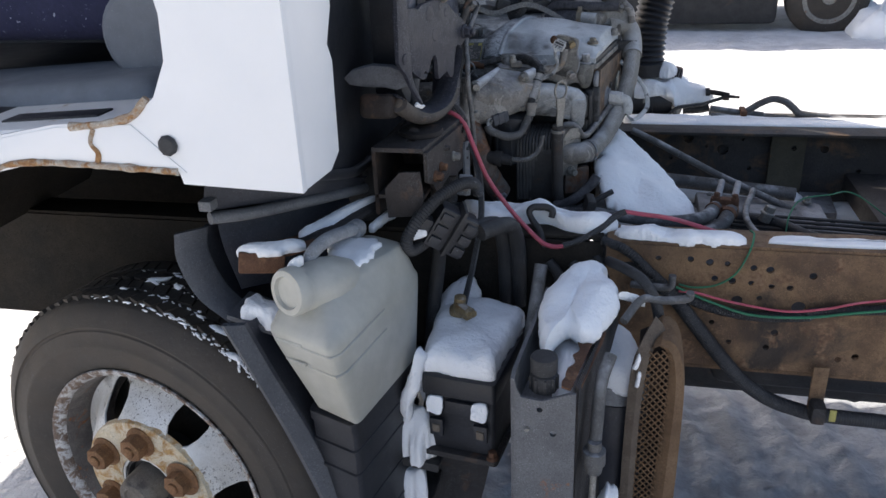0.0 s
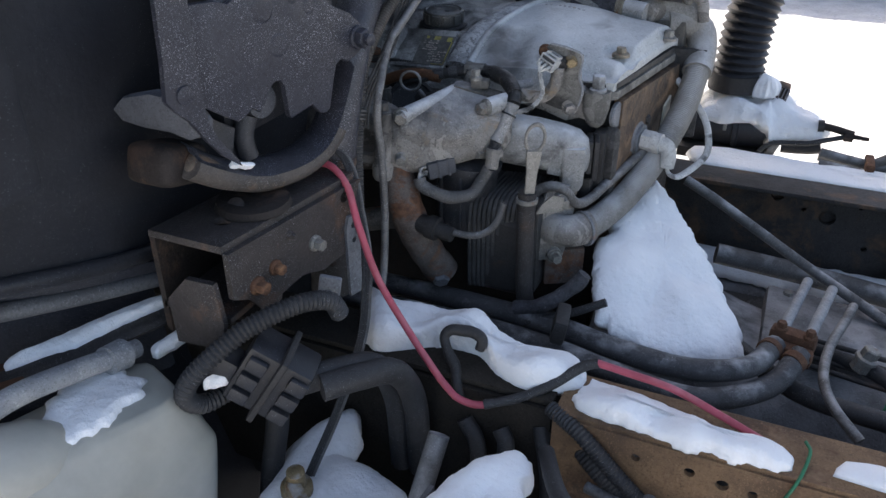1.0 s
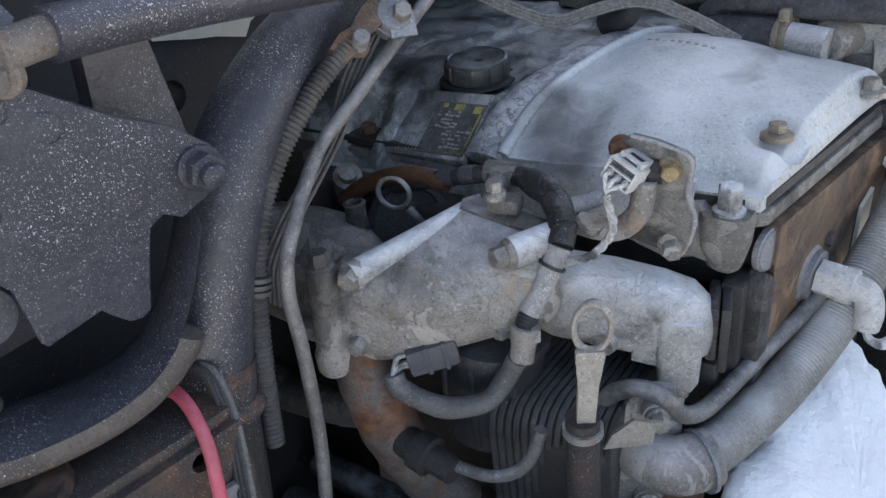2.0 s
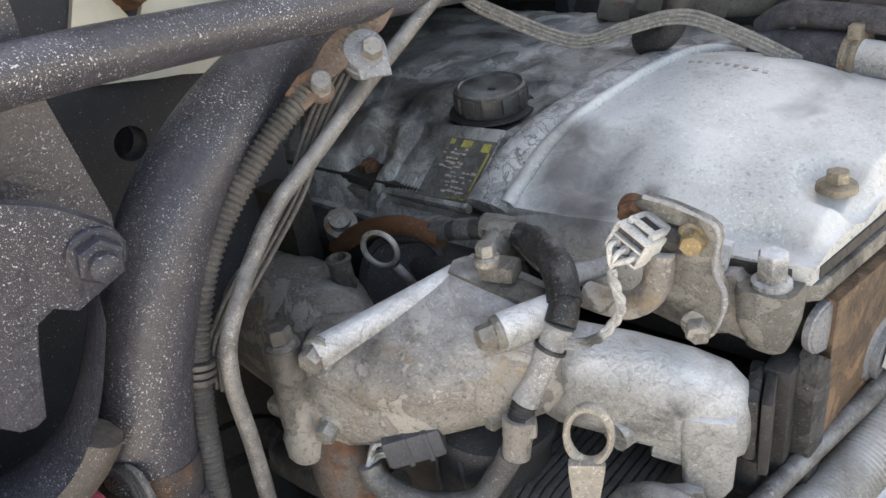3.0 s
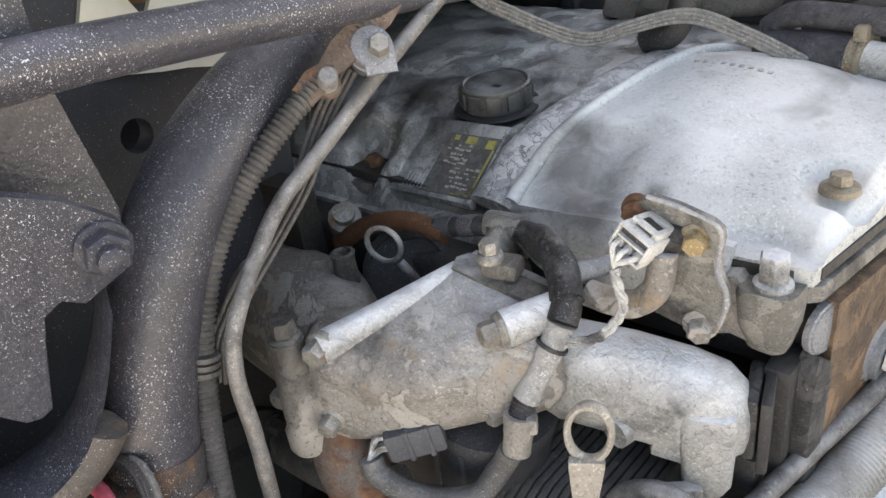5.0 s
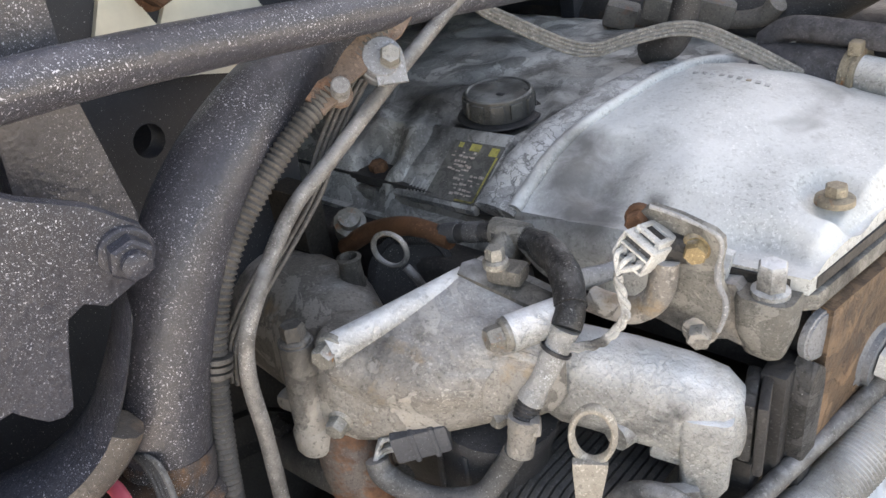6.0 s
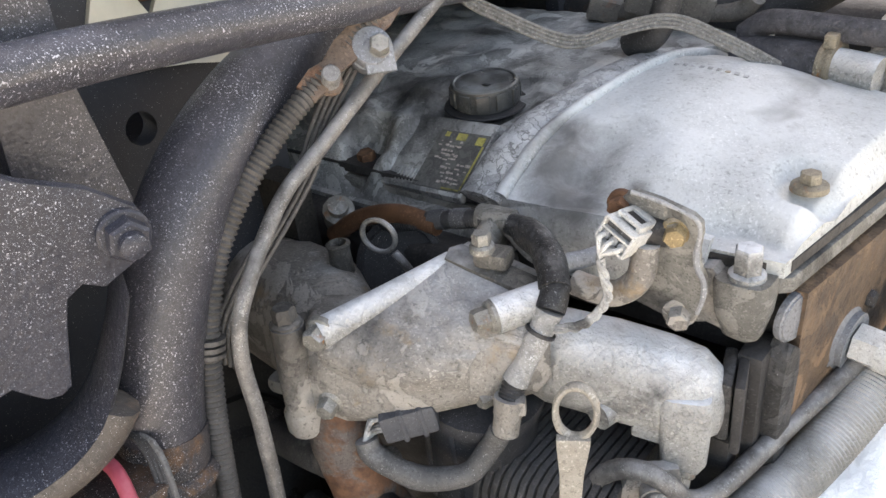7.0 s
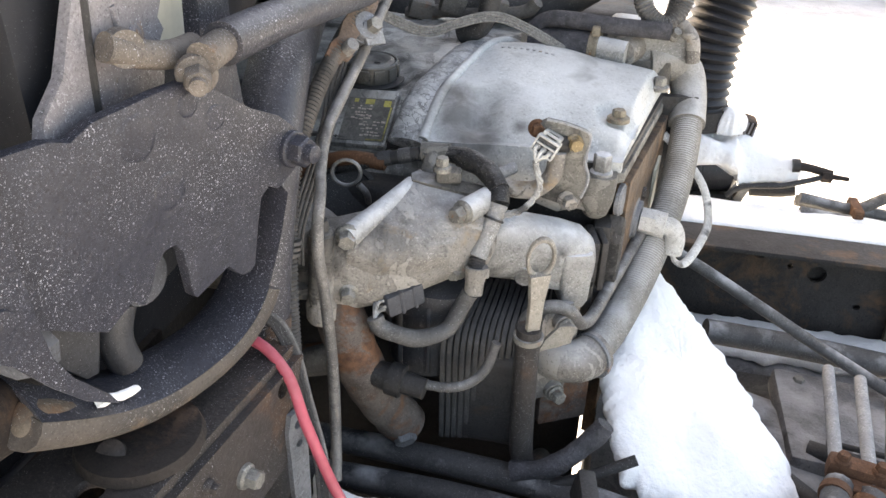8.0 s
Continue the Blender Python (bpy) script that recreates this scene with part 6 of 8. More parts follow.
part("bolt", bolt(B(), V((-0.1905, 1.4395, 1.157)), cn_, 0.0105, 1.0, 0.6), STEEL, cl)
rd = thing("tie_rod", (-0.2, 1.3, 1.2), "black speckled tie rod across the arch", "rod")
part("rod", tube(B(), [(-0.2, 1.222, 1.2015), (-0.2, 1.30, 1.197), (-0.2, 1.45, 1.181), (-0.2, 1.6, 1.163)], 0.0115, seg=18, n=24), BLACK, rd)
part("threaded_end", tube(B(), [(-0.2, 1.2, 1.2), (-0.2, 1.224, 1.2015)], 0.0085), ARMTAN, rd)
arm = part("arm", tube(B(), [(-0.23, 1.168, 1.212), (-0.222, 1.19, 1.203), (-0.222, 1.21, 1.198), (-0.225, 1.235, 1.195)], 0.0072, seg=16), ARMTAN, rd, "tan cast arm at the end of the rod")
part("nut", bolt(B(), (-0.204, 1.2, 1.192), (0.5, -0.85, -0.1), 0.0125, 1.1, 0.7), ARMTAN, arm)
part("stud", tube(B(), [(-0.2, 1.194, 1.191), (-0.196, 1.186, 1.19)], 0.0045), ARMTAN, arm)
part("ear", lathe(B(), (-0.226, 1.176, 1.21), (0.8, -0.5, 0), [(-0.004, 0.004), (-0.004, 0.009), (0.004, 0.009), (0.004, 0.004)], 20), ARMTAN, arm)
st = thing("cab_strut", (-0.235, 1.28, 1.1), "black flat strut with salt specks", "strut")
part("flat_bar", prism(B(), [(1.245, 1.13), (1.293, 1.105), (1.296, 1.122), (1.291, 1.155), (1.287, 1.182), (1.289, 1.24), (1.294, 1.4), (1.25, 1.4), (1.255, 1.24)], (-0.238, 0, 0), (0, 1, 0), (0, 0, 1), 0.01, bev=0.002), BLACK, st)
part("pillar", box(B(), (-0.28, 1.19, 1.3), (0.05, 0.1, 0.5), bev=0.008), CABDARK, st)
part("pale_plate", prism(B(), [(1.24, 1.4), (1.19, 1.4), (1.167, 1.24), (1.147, 1.203), (1.13, 1.19), (1.125, 1.178), (1.146, 1.172), (1.222, 1.168), (1.229, 1.19), (1.225, 1.197), (1.232, 1.204), (1.228, 1.211), (1.234, 1.22)], (-0.244, 0, 0), (0, 1, 0), (0, 0, 1), 0.006, bev=0.0015), MAUVE, st, "pale mauve-grey plate with rust spots")
part("plate_seam", tube(B(), [(-0.238, 1.165, 1.17), (-0.238, 1.168, 1.21), (-0.238, 1.18, 1.3)], 0.0022, seg=8), DARK, st)
part("plate_bead", tube(B(), [(-0.238, 1.19, 1.225), (-0.237, 1.192, 1.212), (-0.237, 1.198, 1.207), (-0.238, 1.204, 1.212)], 0.002, seg=8), MAUVE, st)
# the notched plate stands askew to the truck: along MU, its face towards MN
MO, MU, MN = V((-0.187, 1.2665, 0)), V((0.2696, 0.963, 0)), V((0.963, -0.2696, 0))


def at(a, z, d=0.0):
    return MO + MU * a + MN * d + V((0, 0, z))


UP = (0, 0, 1)
PLATE = [(-0.204, 1.118), (-0.18, 1.105), (-0.159, 1.0905), (-0.147, 1.083), (-0.136, 1.088), (-0.13, 1.091), (-0.123, 1.085), (-0.117, 1.092), (-0.112, 1.102), (-0.105, 1.108), (-0.098, 1.108), (-0.0935, 1.102), (-0.092, 1.085), (-0.091, 1.073), (-0.0885, 1.07), (-0.085, 1.071), (-0.0625, 1.0765), (-0.058, 1.071), (-0.052, 1.065), (-0.046, 1.064), (-0.041, 1.0665), (-0.034, 1.093), (-0.0295, 1.107), (-0.022, 1.111), (-0.014, 1.106),
         (0.003, 1.113), (0.010, 1.119), (0.0125, 1.127), (0.009, 1.136), (-0.008, 1.151), (-0.03, 1.162), (-0.059, 1.183), (-0.073, 1.1895), (-0.093, 1.1895), (-0.132, 1.187), (-0.144, 1.182), (-0.155, 1.186), (-0.204, 1.188)]
pl = thing("notched_plate", (-0.195, 1.15, 1.1), "black notched steel plate with salt specks", "plate")
part("plate", prism(B(), PLATE, at(0, 0, -0.007), MU, UP, 0.007, bev=0.0015), PLATEBLACK, pl)
part("washer", lathe(B(), at(0, 1.1275, -0.001), MN, [(0, 0.004), (0, 0.0115), (0.004, 0.0115), (0.005, 0.0105), (0.0055, 0.006)], 24), PLATEBLACK, pl)
part("bolt", bolt(B(), at(0, 1.1275, 0.003), MN, 0.0165, 0.0, 0.4), PLATEBLACK, pl)
part("stud", lathe(B(), at(0, 1.1275, 0.009), MN, [(0, 0.0058), (0.009, 0.0056), (0.010, 0.004)], 16), PLATEBLACK, pl)
for a, z_, r_ in ((-0.11, 1.172, 0.0125), (-0.076, 1.178, 0.007), (-0.058, 1.166, 0.0075), (-0.096, 1.139, 0.011)):
    part("dimple", lathe(B(), at(a, z_, -0.0005), MN, [(0, r_), (0.0008, r_ * 0.9), (0.0011, r_ * 0.7), (0.0009, 0.002)], 22), PLATEBLACK, pl)
part("strap", prism(B(), [(-0.184, 1.27), (-0.184, 1.2), (-0.1845, 1.16), (-0.184, 1.135), (-0.183, 1.11), (-0.181, 1.093), (-0.174, 1.077), (-0.158, 1.055), (-0.154, 1.046), (-0.171, 1.06), (-0.185, 1.078), (-0.199, 1.1), (-0.209, 1.109), (-0.217, 1.12), (-0.214, 1.15), (-0.212, 1.2), (-0.209, 1.27)], at(0, 0, 0.001), MU, UP, 0.006, bev=0.0015), PLATEBLACK, pl, "bent strap along the plate's edge")
part("rivet", lathe(B(), at(-0.2, 1.122, 0.006), MN, [(0, 0.0085), (0.003, 0.0075), (0.004, 0.002)], 18), PLATEBLACK, pl)
part("bush", lathe(B(), at(-0.108, 1.088, -0.034), MN, [(0, 0.01), (0, 0.0155), (0.018, 0.0155), (0.02, 0.008)], 22), GREYPLASTIC, pl)
ut = thing("curved_mount", (-0.21, 1.15, 1.03), "black curved mounting arm with worn tan edges", "mount")
# the arm is a bent trough: an outer rim in the plate's plane, its floor running back under the plate
OUTER = [(-0.006, 1.1), (-0.016, 1.075), (-0.026, 1.055), (-0.037, 1.0385), (-0.052, 1.0275), (-0.07, 1.022), (-0.09, 1.0205), (-0.115, 1.0225), (-0.135, 1.028), (-0.157, 1.038), (-0.178, 1.051), (-0.191, 1.06)]
INNER = [(0.0, 1.11), (-0.012, 1.08), (-0.025, 1.056), (-0.04, 1.038), (-0.062, 1.028), (-0.085, 1.027), (-0.105, 1.029), (-0.13, 1.034), (-0.148, 1.041), (-0.168, 1.055), (-0.184, 1.068)]
outer, _ = curve([(a, z, 0) for a, z in OUTER], 36)
inner, _ = curve([(a, z, 0) for a, z in INNER], 36)
rings = []
for a, b_ in zip(outer, inner):
    front = [at(a.x + (b_.x - a.x) * f_, a.y + (b_.y - a.y) * f_ + 0.004 * math.sin(math.pi * f_), -0.036 * f_) for f_ in (0, 0.12, 0.3, 0.5, 0.75, 1.0)]
    rings.append([*front, *[p - V((0, 0, 0.005)) - MN * 0.003 for p in reversed(front)]])
part("trough", skin(B(), rings), PLATEBLACK, ut, angle=70)
rings = []
for i in range(9, 36):
    d = (outer[min(i + 1, 35)] - outer[max(i - 1, 0)]).normalized()
    qa, qz = (-d.y, d.x) if d.x < 0 else (d.y, -d.x)
    p = outer[i]
    rings.append([at(p.x + qa * w, p.y + qz * w, h_) for w, h_ in ((0, 0.0005), (0.005, 0.002), (0.011, 0.001), (0.0165, -0.005), (0.0185, -0.014), (0.014, -0.024), (0.004, -0.028), (0.0, -0.012))])
part("worn_edge", skin(B(), rings), EDGEDARK, ut, "rounded lower edge worn tan", angle=70)
part("arm_end", lathe(B(), at(-0.189, 1.0525, -0.013), at(-0.191, 1.06) - at(-0.178, 1.051), [(-0.02, 0.0105), (-0.006, 0.0115), (0, 0.0115), (0.004, 0.0105), (0.006, 0.007), (0.0065, 0.002)], 24), TAN, ut, "blunt tan-worn end of the arm")
part("inner_block", prism(B(), [(-0.18, 1.1), (-0.168, 1.0905), (-0.136, 1.069), (-0.142, 1.045), (-0.15, 1.046), (-0.164, 1.0645)], at(0, 0, -0.034), MU, UP, 0.012, bev=0.003), ACTBLACK, ut, "dusty grey block behind the arm")
part("inner_arm", tube(B(), [at(-0.118, 1.075, -0.028), at(-0.123, 1.064, -0.028), at(-0.125, 1.052, -0.028), at(-0.122, 1.036, -0.028)], 0.0095, seg=16), ACTBLACK, ut, "dusty grey bent arm")
part("rim_snow", blob(B(), [at(-0.159, 1.0475, 0), at(-0.148, 1.0425, 0), at(-0.137, 1.0395, -0.001), at(-0.138, 1.042, -0.004), at(-0.149, 1.0455, -0.004), at(-0.158, 1.05, -0.003)], 0.0012, up=(0.7, 0, 0.7), rough=0.003), SNOW, ut, "smear of snow on the arm")
part("rubber_buffer", lathe(B(), (-0.235, 1.14, 0.99), (0, 0, 1), [(0, 0.03), (0.006, 0.036), (0.012, 0.034), (0.014, 0.024), (0.012, 0.018), (0.012, 0.004)], 28), DARKBROWN, ut)
part("end_block", box(B(), (-0.282, 1.09, 1.05), (0.05, 0.055, 0.036), rot=turn(-14, 0, 0), bev=0.012, seg=3), DARKBROWN, ut)
sk = thing("snowy_beam", (-0.31, 1.08, 1.09), "dark grey bracket beam with thin frost", "bracket")
part("beam", prism(B(), [(-0.336, 1.090), (-0.323, 1.102), (-0.292, 1.11), (-0.262, 1.108), (-0.246, 1.101), (-0.238, 1.091), (-0.24, 1.079), (-0.255, 1.073), (-0.275, 1.077), (-0.303, 1.077), (-0.327, 1.08)], (0, 1.105, 0), (1, 0, 0), (0, 0, 1), 0.014, bev=0.004), FROSTBEAM, sk)

start = made()
mb = thing("mount_box", (-0.24, 1.13, 0.93), "grimy brown hollow steel mounting box", "bracket")
part("top_plate", prism(B(), [(-0.295, 1.05), (-0.216, 1.049), (-0.19, 1.235), (-0.27, 1.235)], (0, 0, 1.0), (1, 0, 0), (0, 1, 0), 0.007, [(-0.245, 1.09, 0.008)], bev=0.0015), BOXBROWN, mb)
part("side_plate", prism(B(), [(0.0, 1.0), (0.0, 0.955), (0.02, 0.945), (0.035, 0.925), (0.05, 0.905), (0.06, 0.93), (0.09, 0.935), (0.12, 0.925), (0.187, 0.93), (0.187, 1.0)], (-0.216, 1.05, 0), (0.14, 1, 0), (0, 0, 1), 0.006, [(0.16, 0.99, 0.006)]), BOXBROWN, mb)
part("inner_plate", prism(B(), [(1.05, 0.9), (1.235, 0.9), (1.235, 1.0), (1.05, 1.0)], (-0.295, 0, 0), (0, 1, 0), (0, 0, 1), 0.006), DARKBROWN, mb)
part("back_plate", box(B(), (-0.245, 1.2, 0.955), (0.09, 0.006, 0.088)), DARKBROWN, mb)
part("bottom_plate", box(B(), (-0.255, 1.14, 0.93), (0.075, 0.18, 0.006)), BOXBROWN, mb)
part("gusset", prism(B(), [(-0.275, 0.947), (-0.251, 0.973), (-0.221, 0.974), (-0.2156, 0.932), (-0.225, 0.905), (-0.273, 0.9)], (0, 1.044, 0), (1, 0, 0), (0, 0, 1), 0.006, bev=0.001), BOXBROWN, mb)
for y, z, m_, s_ in ((1.158, 0.961, STEEL, 0.011), (1.078, 0.955, RUSTY, 0.012), (1.102, 0.962, RUSTY, 0.01), (1.125, 0.985, BOXBROWN, 0.006)):
    part("bolt", bolt(B(), (-0.209 + 0.14 * (y - 1.05), y, z), (0.99, -0.14, 0), s_), m_, mb)
part("lug", lathe(B(), (-0.246, 1.115, 1.005), (0.2, -0.5, 0.8), [(0, 0.006), (0, 0.009), (0.012, 0.008), (0.013, 0.004)], 18), BOXBROWN, mb, "rusty lug with snow in it")
lump("snow_patch", [(-0.262, 1.11, 1.008), (-0.252, 1.108, 1.008), (-0.25, 1.12, 1.008), (-0.26, 1.122, 1.008)], 0.006, label="crumb of snow on the mounting box")
ft = thing("flat_lever", (-0.18, 1.21, 0.9), "grey slotted lever hanging by the box", "lever")
part("lever", prism(B(), [(-0.009, 0.875), (0.007, 0.875), (0.009, 0.955), (0.006, 0.968), (-0.006, 0.968), (-0.01, 0.955)], (-0.186, 1.214, 0), (0.3, 1, 0), (0, 0, 1), 0.004, [(0, 0.957, 0.0035), (0, 0.94, 0.003)]), GREYSTEEL, ft)
for k in range(4):
    o = V((0.0022 * k, 0.0012 * k, 0))
    cable("ribbon_cable", [V(p) + o for p in ((-0.235, 1.23, 1.022), (-0.212, 1.236, 1.024), (-0.196, 1.232, 1.005), (-0.184, 1.222, 0.97), (-0.168, 1.205, 0.93), (-0.16, 1.186, 0.895), (-0.157, 1.165, 0.85), (-0.163, 1.12, 0.79), (-0.171, 1.07, 0.74))], 0.0017, RUBBER if k < 3 else GREYRUBBER, "thin cable of a grey bundle hanging to the battery", seg=8)

settle(start, (0.003, 0.012, -0.012))
start = made()
# multi-plug and its conduit in front of the box
mp = thing("multi_plug", (-0.18, 1.04, 0.88), "black plastic multi-plug with its wiring", "connector")
rot = turn(0, 32, 18)
part("body", box(B(), (-0.178, 1.04, 0.888), (0.062, 0.04, 0.066), rot=rot, bev=0.004), PLASTIC, mp)
part("bracket", box(B(), (-0.172, 1.035, 0.892), (0.006, 0.052, 0.078), rot=rot, bev=0.002), DARK, mp)
for k in range(3):
    part("latch", box(B(), V((-0.178, 1.04, 0.888)) + rot @ V((-0.018, -0.022, -0.02 + 0.02 * k)), (0.018, 0.008, 0.014), rot=rot, bev=0.002), PLASTIC, mp)
    part("latch", box(B(), V((-0.178, 1.04, 0.888)) + rot @ V((0.022, -0.022, -0.02 + 0.02 * k)), (0.018, 0.008, 0.014), rot=rot, bev=0.002), PLASTIC, mp)
part("plug", box(B(), V((-0.178, 1.04, 0.888)) + rot @ V((-0.045, -0.005, -0.01)), (0.03, 0.026, 0.03), rot=rot, bev=0.005), PLASTIC, mp)
part("conduit", tube(B(), [(-0.215, 1.03, 0.868), (-0.228, 1.0, 0.868), (-0.232, 0.985, 0.885), (-0.225, 0.985, 0.905), (-0.21, 1.0, 0.925), (-0.19, 1.03, 0.943), (-0.165, 1.07, 0.95), (-0.15, 1.1, 0.94), (-0.145, 1.11, 0.92)], 0.0095, pitch=0.0045, depth=0.0016, seg=16), RUBBER, mp)
for d in (0, 0.022):
    cable("wiring_loom", [(-0.155 + d, 1.05, 0.88), (-0.13 + d, 1.08, 0.88), (-0.115 + d, 1.12, 0.86), (-0.11 + d, 1.15, 0.80), (-0.11 + d, 1.16, 0.70)], 0.013, RUBBER, "thick black loom dropping behind the battery")
cable("wiring_loom", [(-0.2, 1.06, 0.86), (-0.21, 1.08, 0.8), (-0.22, 1.07, 0.72), (-0.225, 1.05, 0.62)], 0.012, RUBBER, "black hose beside the washer tank", "hose")
lump("snow_patch", [(-0.225, 1.0, 0.89), (-0.205, 1.015, 0.895), (-0.2, 1.03, 0.9), (-0.215, 1.02, 0.893)], 0.007, label="snow behind the multi-plug")
pb = thing("pipe_bracket", (-0.17, 1.14, 0.92), "small bent steel bracket with one bolt", "bracket")
part("plate", box(B(), (-0.172, 1.135, 0.925), (0.022, 0.006, 0.034), rot=turn(0, 10, 20), bev=0.002), GREYSTEEL, pb)
part("bolt", bolt(B(), (-0.170, 1.131, 0.922), (0.3, -0.9, 0), 0.009), STEEL, pb)
for pts in ([(-0.05, 1.21, 0.79), (-0.02, 1.2, 0.785), (0.05, 1.2, 0.78)], [(-0.04, 1.17, 0.78), (-0.02, 1.16, 0.75), (-0.02, 1.15, 0.65)], [(0.0, 1.17, 0.78), (0.01, 1.16, 0.76), (0.005, 1.14, 0.66)], [(0.04, 1.18, 0.79), (0.06, 1.15, 0.74), (0.07, 1.12, 0.66)]):
    cable("rubber_hose", pts, 0.009, RUBBER, "black hose below the rail's front end", "hose")
settle(start, (0.0, 0.024, -0.02))
hk = thing("hose_clip", (-0.06, 1.23, 0.82), "dark wire hook standing in the snow", "hook")
part("hook", tube(B(), [(-0.039, 1.23, 0.825), (-0.0375, 1.233, 0.836), (-0.047, 1.234, 0.8415), (-0.059, 1.231, 0.843), (-0.0705, 1.227, 0.843), (-0.0755, 1.222, 0.8355), (-0.067, 1.215, 0.821), (-0.058, 1.21, 0.811), (-0.052, 1.2, 0.8), (-0.046, 1.194, 0.785)], 0.0058, wobble=0.15), DARK, hk)
# dark inner structure ahead of the rail
# plain filler box; its cover and bolts are invented detail
sg = thing("dark_inner_box", (-0.45, 1.35, 0.63), "dark filler box with a round cover under the cab", "steering gear")
part("body", box(B(), (-0.45, 1.35, 0.78), (0.2, 0.26, 0.3), bev=0.025, seg=3), DARK, sg)
part("side_cover", lathe(B(), (-0.352, 1.35, 0.8), (1, 0, 0), [(0, 0.085), (0.008, 0.083), (0.012, 0.06), (0.02, 0.055), (0.022, 0.01)], 32), DARK, sg)
for k in range(4):
    a = math.pi / 4 + math.pi / 2 * k
    part("bolt", bolt(B(), (-0.343, 1.35 + 0.072 * math.cos(a), 0.8 + 0.072 * math.sin(a)), (1, 0, 0), 0.013), BLACKRUST, sg)
# added dark drum: fills the unidentified black band between rail and ground
xp = thing("dark_underbody", (0.55, 1.42, 0.45), "dark drum added for the unidentified black mass under the rail", "silencer")
part("body", lathe(B(), (0.12, 1.42, 0.485), (1, 0, 0), [(0, 0.03), (0.015, 0.075), (0.03, 0.085), (0.4, 0.087), (0.41, 0.09), (0.42, 0.087), (0.95, 0.085), (0.97, 0.07), (0.98, 0.03)], 28), DARK, xp)
part("front_tube", tube(B(), [(0.13, 1.42, 0.485), (-0.1, 1.45, 0.5), (-0.3, 1.5, 0.55)], 0.03, seg=16), DARK, xp)
part("rear_tube", tube(B(), [(1.08, 1.42, 0.485), (1.6, 1.42, 0.49)], 0.03, seg=16), DARK, xp)
part("hanger", box(B(), (0.5, 1.42, 0.62), (0.03, 0.004, 0.12), bev=0.001), DARK, xp)
solo("undertray", box(B(), (-0.2, 1.34, 0.55), (0.5, 0.25, 0.02), bev=0.004), DARK, "dark splash tray under the engine", "tray")

# ---- engine ----
en = thing("engine", (-0.2, 1.65, 0.5), "grimy diesel engine with a pale rocker cover", "engine")
block = part("block", box(B(), (-0.27, 1.66, 0.70), (0.56, 0.24, 0.46), bev=0.015), DARK, en, "dark oily cylinder block")
# head is coloured dark to give the black, shaded gap below the cover
head = part("cylinder_head", prism(B(), [(-0.6, 1.535), (-0.005, 1.535), (0.012, 1.545), (0.046, 1.72), (0.04, 1.76), (-0.6, 1.78)], (0, 0, 0.955), (1, 0, 0), (0, 1, 0), 0.075, bev=0.003), DARK, en, "cylinder head, blackened for the shaded gap under the cover")
part("gasket", prism(B(), [(-0.6, 1.515), (0.0, 1.518), (0.016, 1.53), (0.052, 1.725), (0.04, 1.77), (-0.6, 1.78)], (0, 0, 1.024), (1, 0, 0), (0, 1, 0), 0.007), DARK, head)
part("flange", prism(B(), [(-0.6, 1.512), (0.002, 1.515), (0.018, 1.528), (0.054, 1.727), (0.04, 1.772), (-0.6, 1.782)], (0, 0, 1.012), (1, 0, 0), (0, 1, 0), 0.010, bev=0.002), FLANGEALU, head)
back_plate = part("rear_plate", prism(B(), [(0.004, 0.70), (0.22, 0.70), (0.215, 0.9), (0.2, 1.008), (0.004, 1.008), (0.0, 0.9)], (0.012, 1.535, 0), (0.19, 1, 0), (0, 0, 1), 0.012, [(0.06, 0.84, 0.008), (0.05, 0.93, 0.003)]), BROWNPLATE, en, "brown rust-stained rear plate")
part("edge_web", box(B(), (0.005, 1.522, 0.93), (0.016, 0.03, 0.09), bev=0.004), DARK, head)
part("rear_frame", prism(B(), [(-0.012, 0.86), (-0.002, 0.85), (0.004, 0.9), (0.006, 0.955), (0.004, 0.972), (-0.004, 0.978), (-0.012, 0.97), (-0.014, 0.95)], (0.012, 1.532, 0), (0.19, 1, 0), (0, 0, 1), 0.014, bev=0.003), GRIMEPLATE, en, "dark rear edge of the head")
part("core_plug", lathe(B(), (0.016, 1.536, 0.991), (0.97, -0.25, 0), [(0, 0.0158), (0.004, 0.016), (0.0045, 0.0145), (0.0055, 0.0143), (0.006, 0.001)], 28), GREYSTEEL, back_plate, "round grey core plug")
part("core_plug", lathe(B(), (0.045, 1.69, 0.985), (1, -0.19, 0), [(0, 0.014), (0.005, 0.014), (0.006, 0.01), (0.0045, 0.001)], 24), ALU, back_plate)
part("rear_bracket", box(B(), (0.068, 1.752, 0.96), (0.05, 0.012, 0.13), rot=turn(0, 0, 10), bev=0.003), GRIMEPLATE, back_plate)
part("sheet_tab", prism(B(), [(0, 0), (0.02, 0.0), (0.024, 0.07), (0.004, 0.06)], (0.052, 1.68, 0.9), (0.2, 1, 0), (0, 0, 1), 0.003), CREAM, back_plate, "loose pale metal tab")


def sm(t):
    t = min(max(t, 0), 1)
    return t * t * (3 - 2 * t)


def table(t, rows):
    for (a, p), (b, q) in zip(rows, rows[1:]):
        if t <= b:
            return p + (q - p) * sm((t - a) / (b - a)) * 0.5 + (q - p) * (t - a) / (b - a) * 0.5
    return rows[-1][1]


def seam_x(v):
    return table(v, ((0, -0.171), (0.25, -0.165), (0.45, -0.152), (0.7, -0.146), (0.86, -0.131), (1, -0.115)))


